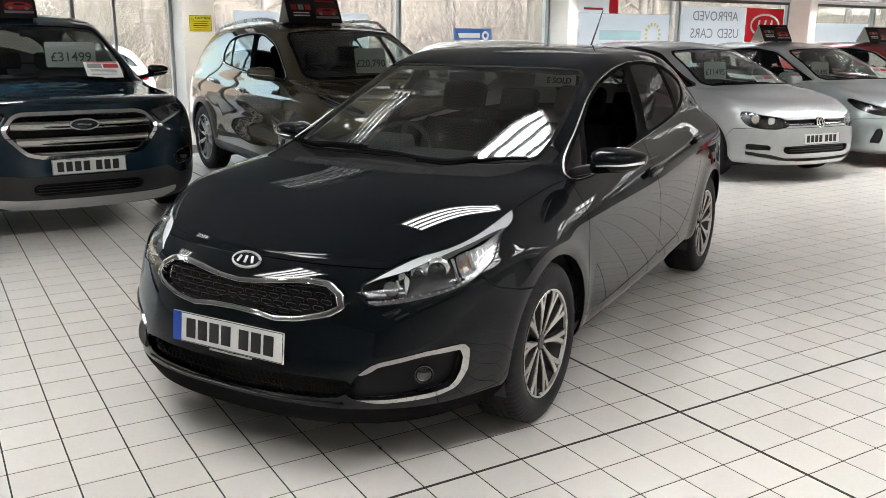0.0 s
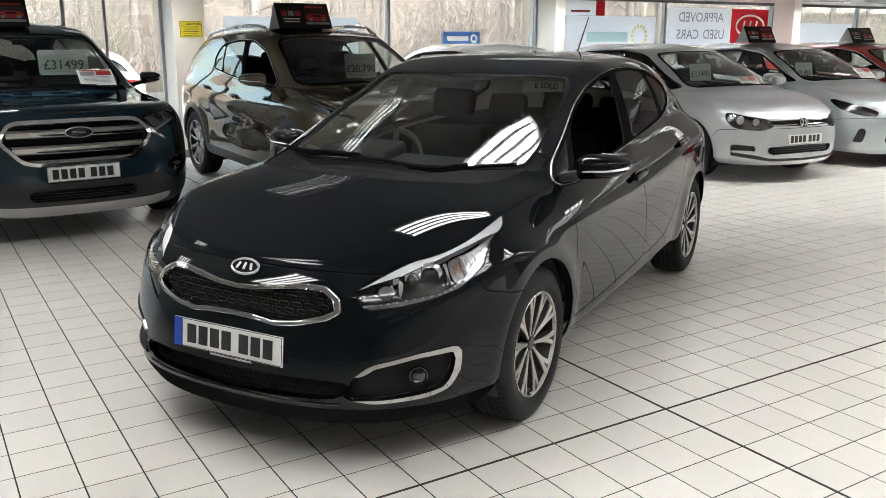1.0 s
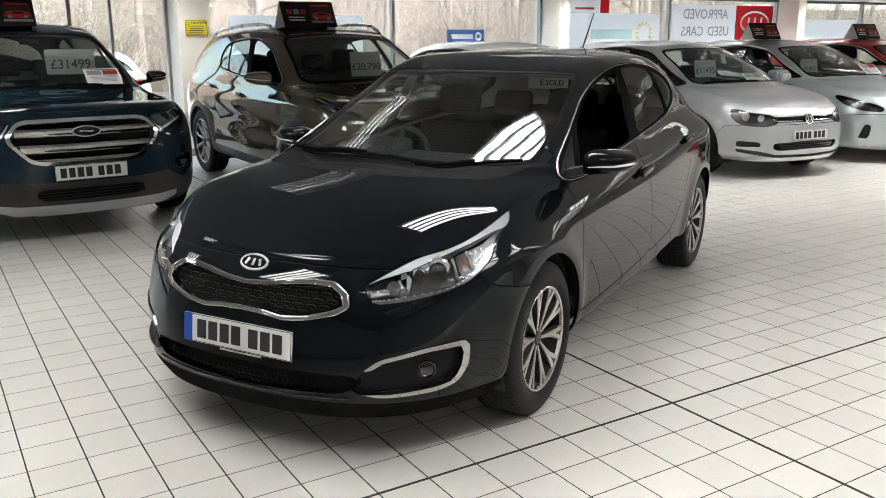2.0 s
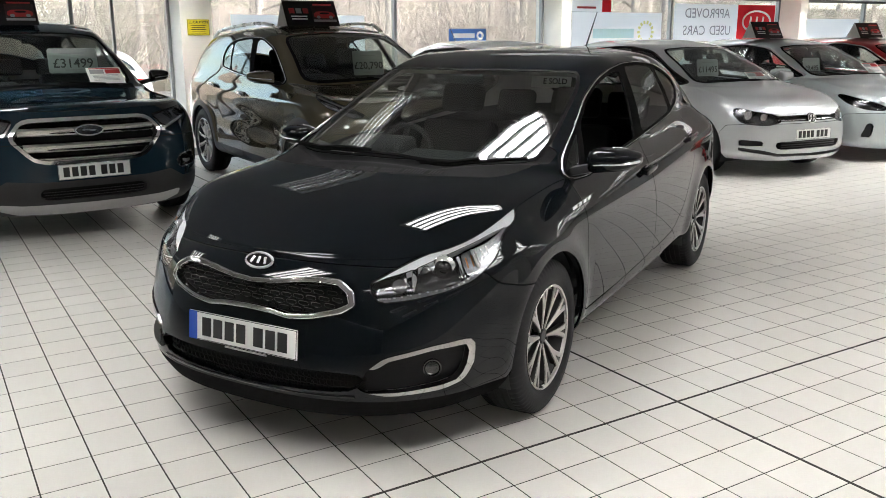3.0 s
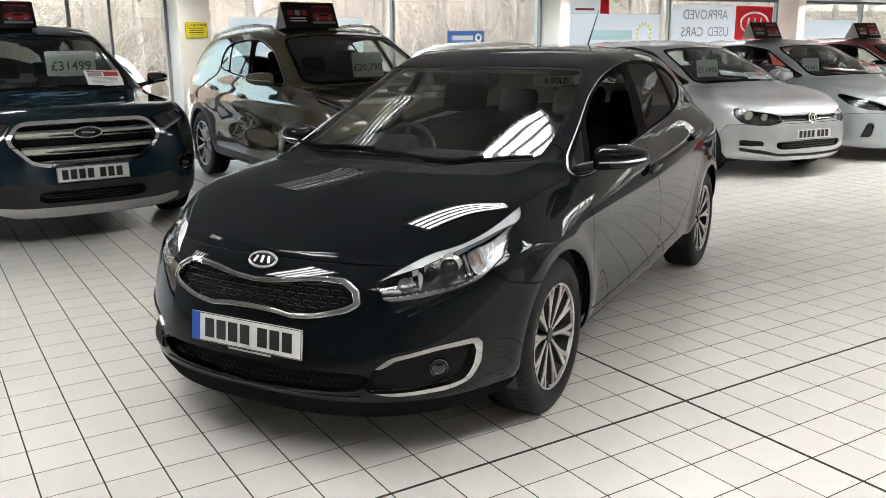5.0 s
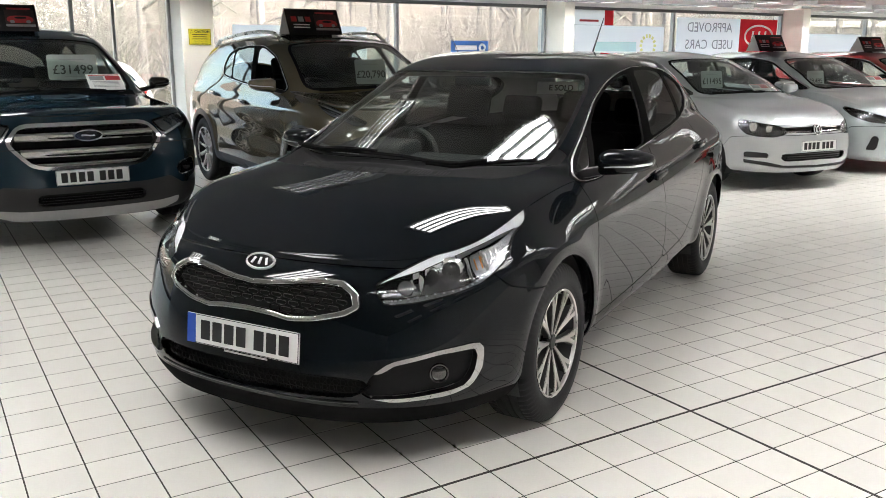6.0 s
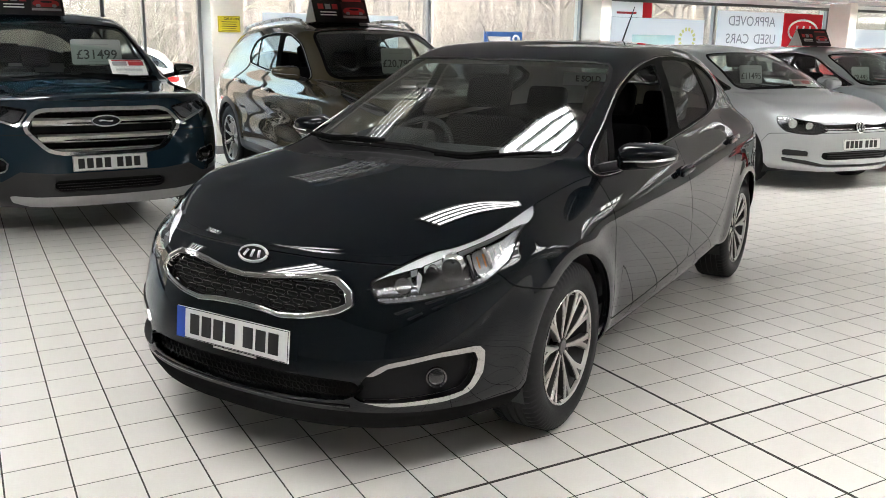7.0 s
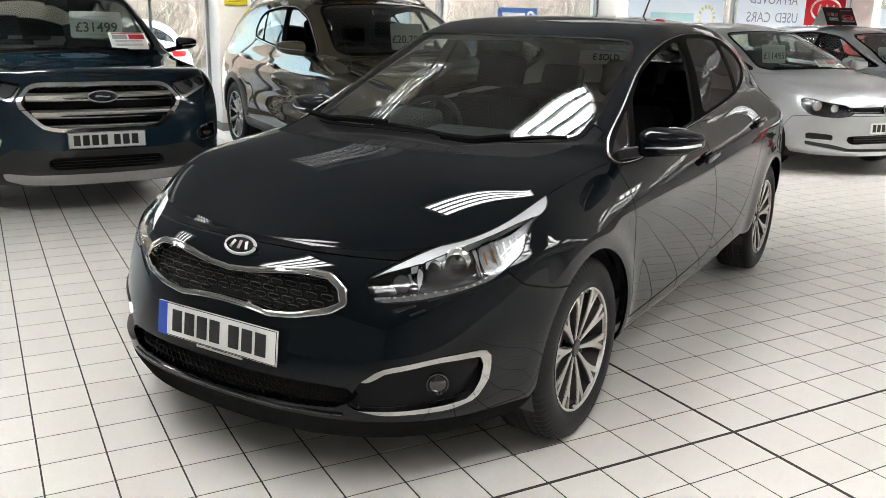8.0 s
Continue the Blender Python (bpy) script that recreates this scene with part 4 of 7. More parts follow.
BLACK = dict(
    name="black_hatchback", label="glossy black five-door hatchback with chrome trim on the tiled floor",
    wb=2.65, R=0.3225, axle=0.2965, arch=0.336, arch_z=0.323, track=0.874, tyre=0.215, rim=0.216, spin=(44, 56), spokes=5, style="twin", clear=0.17, front=0.88, paint=BLACK_PAINT,
    taper=[(0.9, 0.97), (0.2, 0.985), (-0.6, 1.0), (-2.2, 1.0), (-2.9, 0.985), (-3.45, 0.95)],
    # z along x, half-width, front, corner length, roundness, rear, rear corner length, roundness
    levels=[
        ([(0.88, 0.172), (0.5, 0.170), (0.2, 0.170), (-1.3, 0.185), (-3.4, 0.26)], 0.795, 0.860, 0.76, 2.6, -3.36, 0.6, 2.6),
        ([(0.88, 0.240), (0.5, 0.255), (0.2, 0.26), (-1.3, 0.26), (-3.4, 0.34)], 0.865, 0.884, 0.78, 2.6, -3.42, 0.6, 2.6),
        ([(0.88, 0.385), (0.5, 0.41), (0.2, 0.42), (-1.3, 0.42), (-3.4, 0.50)], 0.888, 0.866, 0.76, 2.6, -3.44, 0.6, 2.6),
        ([(0.88, 0.515), (0.5, 0.55), (0.2, 0.56), (-1.3, 0.58), (-3.4, 0.66)], 0.893, 0.838, 0.74, 2.5, -3.43, 0.6, 2.6),
        ([(0.80, 0.630), (0.5, 0.66), (0.2, 0.70), (-0.4, 0.705), (-1.3, 0.725), (-2.4, 0.80), (-3.4, 0.84)], 0.887, 0.800, 0.72, 2.45, -3.42, 0.6, 2.6),
        ([(0.80, 0.662), (0.5, 0.695), (0.2, 0.755), (-0.4, 0.785), (-1.3, 0.815), (-2.4, 0.895), (-3.4, 0.915)], 0.864, 0.770, 0.70, 2.4, -3.42, 0.6, 2.6)],
    edge=dict(z=[(0.69, 0.715), (0.60, 0.722), (0.50, 0.748), (0.17, 0.858), (-0.36, 0.905), (-1.0, 0.925), (-1.4, 0.945), (-1.85, 0.975), (-2.4, 1.005), (-2.9, 1.02), (-3.4, 1.0)],
              w=[(0.7, 0.77), (0.17, 0.775), (-0.36, 0.775), (-1.0, 0.80), (-1.5, 0.795), (-2.0, 0.775), (-2.5, 0.745), (-3.0, 0.70), (-3.4, 0.66)],
              plan=(0.69, 0.52, 2.25, -3.42, 0.55, 2.6)),
    #     edge x, centre x, z, rail x, y, z, greenhouse
    top=[(0.69, 0.69, 0.715, 0.6, 0.40, 0.72, 0), (0.50, 0.57, 0.757, 0.5, 0.42, 0.75, 0), (0.17, 0.30, 0.845, 0.2, 0.44, 0.85, 0), (-0.22, 0.04, 0.915, -0.2, 0.6, 0.93, 0),
         (-0.33, -0.04, 0.938, -0.33, 0.735, 0.930, 0.55), (-0.42, -0.11, 0.962, -0.41, 0.722, 0.960, 1), (-0.80, -0.50, 1.145, -0.74, 0.648, 1.145, 1),
         (-1.22, -0.96, 1.342, -1.12, 0.578, 1.338, 1), (-1.55, -1.40, 1.424, -1.48, 0.592, 1.396, 1), (-2.2, -2.15, 1.438, -2.15, 0.585, 1.385, 1),
         (-2.75, -2.85, 1.392, -2.75, 0.55, 1.300, 1), (-3.05, -3.20, 1.33, -3.05, 0.53, 1.19, 1), (-3.42, -3.42, 1.0, -3.40, 0.5, 1.0, 1)],
    screen=[(-0.125, -0.2), (-0.125, 0.0), (-0.15, 0.25), (-0.205, 0.42), (-0.29, 0.58), (-0.37, 0.648), (-0.53, 0.655), (-0.75, 0.634), (-0.96, 0.608), (-1.09, 0.567), (-1.05, 0.47), (-0.985, 0.28), (-0.945, 0.02), (-0.945, -0.2)],
    tailgate=[(-2.95, -0.2), (-2.95, 0.40), (-3.3, 0.48), (-3.36, -0.2)],
    glass_band=[(-0.345, 0.915), (-0.455, 0.978), (-0.66, 1.070), (-0.945, 1.206), (-1.156, 1.278), (-1.345, 1.326), (-1.56, 1.350), (-1.89, 1.353), (-2.23, 1.326), (-2.41, 1.286), (-2.60, 1.228), (-2.62, 1.175), (-2.50, 1.115), (-2.36, 1.075), (-2.15, 1.036), (-1.90, 1.013), (-1.56, 0.984), (-1.33, 0.962), (-1.07, 0.938), (-0.80, 0.908), (-0.60, 0.884), (-0.42, 0.886)],
    windows=[("lowered", [(-0.765, 1.096), (-0.945, 1.186), (-1.156, 1.258), (-1.345, 1.306), (-1.49, 1.325), (-1.45, 1.19), (-1.40, 1.08), (-1.36, 0.975), (-1.07, 0.950), (-0.80, 0.922), (-0.57, 0.895)]),
             ("dark", [(-1.60, 1.335), (-1.56, 1.17), (-1.52, 1.06), (-1.50, 0.990), (-1.90, 1.026), (-2.19, 1.055), (-2.19, 1.13), (-2.165, 1.21), (-2.14, 1.318), (-1.89, 1.337)]),
             ("dark", [(-2.19, 1.312), (-2.40, 1.272), (-2.585, 1.215), (-2.595, 1.175), (-2.48, 1.125), (-2.34, 1.085), (-2.25, 1.07), (-2.235, 1.14), (-2.215, 1.21)]),
             ("clear", [(-0.47, 0.965), (-0.715, 1.078), (-0.62, 1.00), (-0.52, 0.893), (-0.43, 0.893), (-0.37, 0.915)])],
    dome=(0.042, 0.72, -0.10), bright_line=0.0050, headlining=HEADLINER,
    trim=0.006, frit=0.018, trim_mat=TRIM_LINE, screen_glass=SCREEN,
    hood=(0.9, -0.36), cowl=[(0.0, 0.103), (0.17, 0.094), (0.32, 0.066), (0.44, 0.028), (0.50, 0.0), (0.563, -0.033), (0.601, -0.088), (0.63, -0.166), (0.653, -0.263), (0.668, -0.34), (0.9, -0.42)],
    doors=[[(-0.38, 1.1), (-0.385, 0.70), (-0.37, 0.47), (-0.375, 0.296), (-0.88, 0.307), (-1.47, 0.338), (-1.485, 0.46), (-1.455, 0.65), (-1.39, 0.82), (-1.40, 1.1)],
           [(-1.40, 1.1), (-1.39, 0.82), (-1.455, 0.65), (-1.485, 0.46), (-1.47, 0.338), (-1.90, 0.374), (-2.12, 0.50), (-2.30, 0.72), (-2.42, 1.1)]],
    panels=[("bumper", [(0.05, -0.2), (0.05, 0.575), (0.27, 0.592), (0.40, 0.625), (0.46, 0.685), (0.62, 0.70), (1.6, 0.70), (1.6, -0.2)], "side")],
    cowl_poly=[(0.14, -0.2), (0.14, 0.36), (-0.06, 0.66), (-0.30, 0.700), (-0.50, 0.700), (-0.50, -0.2)], cowl_top=1.02,
    lamps=[dict(name="headlamp", soft=1, deep=0.05, mat=LAMP_DARK, inside=LAMP_INSIDE,
                poly=[(-0.169, 0.656), (-0.096, 0.687), (0.014, 0.726), (0.1245, 0.760), (0.241, 0.799), (0.371, 0.840), (0.447, 0.860), (0.425, 0.826), (0.367, 0.796), (0.328, 0.756), (0.303, 0.715), (0.2475, 0.684), (0.197, 0.653), (0.086, 0.626), (-0.036, 0.605), (-0.147, 0.594), (-0.168, 0.62)])],
    grilles=[dict(name="grille", soft=1, ring=0.012, ring_mat=DARK_CHROME, deep=0.035, mat=GAP,
                  outer=[(-0.2, 0.636), (0.0, 0.636), (0.10, 0.643), (0.19, 0.656), (0.29, 0.664), (0.37, 0.660), (0.425, 0.628), (0.440, 0.585), (0.395, 0.556), (0.285, 0.530), (0.19, 0.520), (0.10, 0.530), (0.0, 0.534), (-0.2, 0.534)],
                  poly=[(-0.2, 0.624), (0.0, 0.624), (0.10, 0.631), (0.19, 0.643), (0.28, 0.651), (0.36, 0.648), (0.405, 0.622), (0.420, 0.588), (0.380, 0.568), (0.28, 0.542), (0.185, 0.533), (0.10, 0.544), (0.0, 0.547), (-0.2, 0.547)]),
             dict(name="lower_intake", soft=1, deep=0.05, mat=GAP, poly=[(-0.2, 0.345), (0.0, 0.345), (0.47, 0.345), (0.50, 0.315), (0.44, 0.275), (0.0, 0.262), (-0.2, 0.262)]),
             dict(name="fog_lamp_recess", soft=1, view="diag", ring=0.015, deep=0.028, mat=LIP, ring_mat=DARK_CHROME, ring_label="bright chrome fog lamp surround",
                  outer=[(-0.249, 0.284), (-0.207, 0.359), (-0.144, 0.406), (0.023, 0.441), (0.150, 0.453), (0.186, 0.447), (0.190, 0.420), (0.184, 0.356), (0.142, 0.298), (0.063, 0.276), (-0.138, 0.264)],
                  poly=[(-0.30, 0.290), (-0.26, 0.366), (-0.170, 0.364), (-0.142, 0.391), (0.021, 0.426), (0.150, 0.434), (0.166, 0.424), (0.154, 0.356), (0.124, 0.308), (0.062, 0.294), (-0.098, 0.279), (-0.24, 0.276)], when=lambda d: d[:, 0] > 0.3)],
    bands=[dict(name="tail_lamp", view="side", src=("low",), poly=[(-3.25, 1.00), (-3.29, 0.92), (-3.36, 0.86), (-3.6, 0.84), (-3.6, 1.00)], when=lambda d: d[:, 1] > 0.3),
           dict(name="front_lip", view="side", src=("low", "bumper"), poly=[(0.28, 0.0), (0.28, 0.245), (0.6, 0.243), (2.0, 0.232), (2.0, 0.0)]),
           dict(name="sill_lip", view="side", src=("low", "door0", "door1"), poly=[(-0.2, 0.0), (-0.2, 0.232), (-2.4, 0.238), (-2.4, 0.0)])],
    extra=dict(front_lip=MATT, sill_lip=MATT, tail_lamp=RED_LENS),
    mirror=(-0.46, 0.962, 0.977), mirror_right=(-0.62, 0.90, 0.975), mirror_size=(0.19, 0.225, 0.135), handles=[(-1.34, 0.868, 0.815), (-2.28, 0.858, 0.890)],
    cabin=(-1.18, 0.0, 0.39), dash=(-0.52, 0.915), inner_mirror=(-0.92, 0.0, 1.285),
    plate=(0.872, 0.0, 0.437, 0, -6, 0), plate_bars=(1, 1, 1, 1, 0, 1, 1, 1), plate_blue=True)
BLACK_AT = pose(-0.936, 0.973, 0.0255, 0, 0, -150.67) @ Matrix.Scale(0.983, 4)
black_car, black_shell = build_car(BLACK, BLACK_AT)


# ---- the other cars ----
def spec(name, label, paint_mat, wb, hw, fo, ro, R, z0, zh, hs, xc, zc, belt, xt, zt, xp, zr, xe, ze, yr, rim=0.22, spokes=5, style="plain", **more):
    """A car from its main measures: wheelbase, half-width, overhangs, tyre radius, clearance, bonnet edge, cowl, belt line, screen top, roof peak and roof end."""
    zb1, zb2 = belt
    xcs = xc - 0.27
    mid, rear = -0.5 * wb, -wb - ro
    zs = lambda a, b, c: [(fo, a), (0.5, 0.6 * a + 0.4 * b), (0.15, b), (mid, b), (rear, c)]
    h = zh - z0
    side = zb1 - z0
    lv = []
    for q, (fz, sz, w, back, n) in enumerate(((0.0, 0.03, 0.90, 0.035, 2.7), (0.12, 0.10, 0.97, 0.0, 2.7), (0.38, 0.34, 0.995, 0.004, 2.7), (0.64, 0.58, 1.0, 0.020, 2.6), (0.86, 0.80, 0.985, 0.065, 2.5))):
        lv.append((zs(z0 + fz * h, z0 + sz * side, z0 + 0.06 + sz * side), hw * w, fo - back, more.get("corner", 0.62) - 0.01 * q, n, rear + 0.5 * back, 0.5, 2.7))
    f5 = fo - hs
    rails = [(xcs - 0.05, hw * 0.815, zc + 0.0), (0.55 * xcs + 0.45 * (xt - 0.14), 0.45 * yr + 0.55 * hw * 0.815, 0.53 * zc + 0.47 * zt), (xt - 0.15, yr, zt - 0.008), (xp, yr + 0.015, zr - 0.05), (xe + 0.6, yr, ze - 0.02), (xe + 0.12, yr - 0.03, ze - 0.10)]
    top = [(f5, f5, zh, f5, 0.4, zh, 0), (f5 - 0.15, f5 - 0.09, zh + 0.045, 0.5, 0.4, zh, 0), (0.12, 0.22, 0.45 * zh + 0.55 * zc, 0.2, 0.4, zc, 0), (xcs + 0.14, xc + 0.10, zc - 0.025, xcs, 0.6, zc, 0),
           (xcs + 0.03, xc + 0.02, zc, xcs, hw * 0.82, zc - 0.02, 0.55), (xcs - 0.06, xc - 0.06, zc + 0.03, *rails[0], 1),
           (0.5 * (xcs + xt) - 0.1, 0.5 * (xc + xt), 0.5 * (zc + zt) + 0.012, *rails[1], 1), (xt - 0.27, xt, zt, *rails[2], 1), (xp, xp, zr, *rails[3], 1), (xe + 0.6, xe + 0.5, 0.6 * zr + 0.4 * ze + 0.02, *rails[4], 1),
           (xe + 0.15, xe, ze, *rails[5], 1), (xe - 0.1, xe - 0.16, ze - 0.22, xe - 0.05, yr - 0.03, ze - 0.25, 1), (rear, rear, zb2 + 0.0, rear, 0.5, zb2, 1)]
    band = [(xcs - 0.02, zb1 + 0.012), (0.55 * xcs + 0.45 * xt - 0.10, 0.55 * zc + 0.45 * zt - 0.028), (xt - 0.18, zt - 0.045), (xp, zr - 0.085), (xe + 0.62, ze - 0.055), (xe + 0.26, ze - 0.15), (xe + 0.30, zb2 + 0.09), (xe + 0.55, zb2 + 0.03), (mid, 0.5 * (zb1 + zb2) + 0.014)]
    bp = -0.55 * wb
    out = dict(name=name, label=label, wb=wb, R=R, arch=R + 0.038, track=hw - 0.02, tyre=more.pop("tyre", 0.215), rim=rim, spokes=spokes, style=style, clear=z0, front=fo, paint=paint_mat,
               detail=(34, 72, 16), rows=28, taper=[(fo, 0.97), (0.2, 0.985), (-0.6, 1.0), (-0.8 * wb, 1.0), (rear, 0.95)], levels=lv,
               edge=dict(z=[(f5, zh), (f5 - 0.12, zh + 0.018), (0.15, 0.35 * zh + 0.65 * zb1), (xcs, zb1), (mid, 0.5 * (zb1 + zb2)), (-0.85 * wb, zb2), (rear, zb2)],
                         w=[(f5, hw * 0.86), (0.15, hw * 0.875), (xcs, hw * 0.885), (mid, hw * 0.905), (-0.8 * wb, hw * 0.88), (rear, hw * 0.80)], plan=(f5, more.get("corner", 0.62) - 0.16, 2.4, rear, 0.5, 2.7)),
               top=top, glass_band=band, hood=(fo, xcs - 0.02), cowl=[(0, xc + 0.0), (0.4 * hw, xc - 0.06), (0.7 * hw, xc - 0.18), (hw, xcs - 0.02)],
               screen=[(xc - 0.05, -0.2), (xc - 0.05, 0), (xc - 0.10, 0.35 * hw), (xcs + 0.05, 0.66 * hw), (xcs - 0.07, 0.745 * hw), (xt - 0.09, yr - 0.035), (xt - 0.05, 0.5 * yr), (xt - 0.02, 0), (xt - 0.02, -0.2)],
               tailgate=[(xe - 0.03, -0.2), (xe - 0.03, yr - 0.1), (xe - 0.17, yr - 0.05), (xe - 0.17, -0.2)],
               windows=[("clear", (bp + 0.03, xcs - 0.24, 0.06)), ("dark", (-0.90 * wb, bp - 0.04, 0.04)), ("dark", (-2 * wb, -0.92 * wb, 0.2)), ("clear", (xcs - 0.21, 2.0, 0.0))],
               doors=[[(xcs + 0.02, zb1 + 0.2), (xcs + 0.01, 0.75 * zb1), (xcs - 0.12, z0 + 0.08), (bp + 0.02, z0 + 0.08), (bp, 0.6 * zb1), (bp, zb1 + 0.2)],
                      [(bp, zb1 + 0.2), (bp, 0.6 * zb1), (bp + 0.02, z0 + 0.08), (-wb + R + 0.24, z0 + 0.09), (-wb + R + 0.08, R + 0.25), (-0.93 * wb, 0.8 * zb2), (-0.95 * wb, zb2 + 0.2)]],
               panels=[("bumper", [(0.5 * fo - 0.10, -0.2), (0.5 * fo - 0.10, z0 + 0.45 * h), (0.5 * fo, z0 + 0.7 * h), (2, z0 + 0.72 * h), (2, -0.2)], "side")],
               privacy=TINT, rear_glass=TINT, lamps=[], grilles=[], mirror=(xcs - 0.22, hw + 0.09, zb1 + 0.07), handles=[(bp + 0.16, hw - 0.022, zb1 - 0.13), (-0.93 * wb + 0.12, hw - 0.022, zb2 - 0.14)],
               cabin=(xcs - 0.80, 0, z0 + 0.32), dash=(xcs - 0.16, zb1 + 0.0), inner_mirror=(xt + 0.02, 0, zt - 0.07))
    out.update(more)
    return out


BLUE_CAR = spec("blue_suv", "dark blue large SUV with a wide chrome barred grille", BLUE_PAINT, 2.85, 0.965, 0.97, 0.82, 0.365, 0.205, 0.955, 0.17, -0.16, 1.065, (1.035, 1.13), -0.98, 1.535, -1.7, 1.65, -3.40, 1.56, 0.62, rim=0.25, corner=0.66, privacy=PRIVACY, rear_glass=PRIVACY,
            cowl_poly=[(0.0, -0.2), (0.0, 0.4), (-0.3, 0.72), (-0.55, 0.72), (-0.55, -0.2)], cowl_top=1.10,
            lamps=[dict(name="headlamp", view="front", soft=1, deep=0.028, mat=LAMP_CLEAR, poly=[(0.500, 0.905), (0.64, 0.926), (0.784, 0.943), (0.835, 0.92), (0.815, 0.872), (0.70, 0.828), (0.585, 0.785), (0.55, 0.83)],
                        inside=(("light_bar", [(0.45, 0.92), (0.520, 0.900), (0.572, 0.832), (0.600, 0.812), (0.72, 0.855), (0.85, 0.895), (0.85, 0.82), (0.6, 0.7), (0.45, 0.8)], SILVER, 0.012),))],
            grilles=[dict(name="grille", soft=1, ring=0.026, deep=0.06, mat=GAP, poly=[(-0.3, 0.890), (0.0, 0.890), (0.445, 0.886), (0.535, 0.780), (0.400, 0.630), (0.31, 0.608), (0.0, 0.605), (-0.3, 0.605)]),
                     dict(name="lower_intake", soft=1, deep=0.05, mat=GAP, poly=[(-0.3, 0.405), (0.0, 0.405), (0.37, 0.405), (0.40, 0.365), (0.37, 0.32), (0.0, 0.318), (-0.3, 0.318)]),
                     dict(name="fog_lamp_recess", soft=1, ring=0.010, deep=0.03, mat=GLOSSBLACK, poly=[(0.664, 0.522), (0.700, 0.566), (0.835, 0.592), (0.848, 0.489), (0.697, 0.473)])],
            bands=[dict(name="cladding", view="front", src=("low", "bumper"), poly=[(-0.3, 0.455), (0.40, 0.455), (0.60, 0.475), (0.72, 0.400), (1.2, 0.43), (1.2, 0.0), (-0.3, 0.0)], when=lambda d: d[:, 0] > 0.2),
                   dict(name="skid_plate", view="front", src=("cladding",), poly=[(-0.3, 0.280), (0.50, 0.288), (0.68, 0.305), (0.66, 0.250), (0.55, 0.215), (-0.3, 0.190)], when=lambda d: d[:, 0] > 0.2),
                   dict(name="sill_cladding", view="side", src=("low", "door0", "door1"), poly=[(0.5, 0.0), (0.5, 0.36), (-3.4, 0.40), (-3.4, 0.0)], when=lambda d: d[:, 1] > 0.5)],
            extra=dict(cladding=PLASTIC, skid_plate=SKID, sill_cladding=PLASTIC), spokes=10,
            plate=(0.985, 0, 0.525, 0, -2, 0), plate_bars=(1, 1, 1, 1, 0, 1, 1, 1), lining=HEADLINER, mirror_mat=GLOSSBLACK, mirror=(-0.65, 1.03, 1.14), mirror_size=(0.17, 0.20, 0.145))
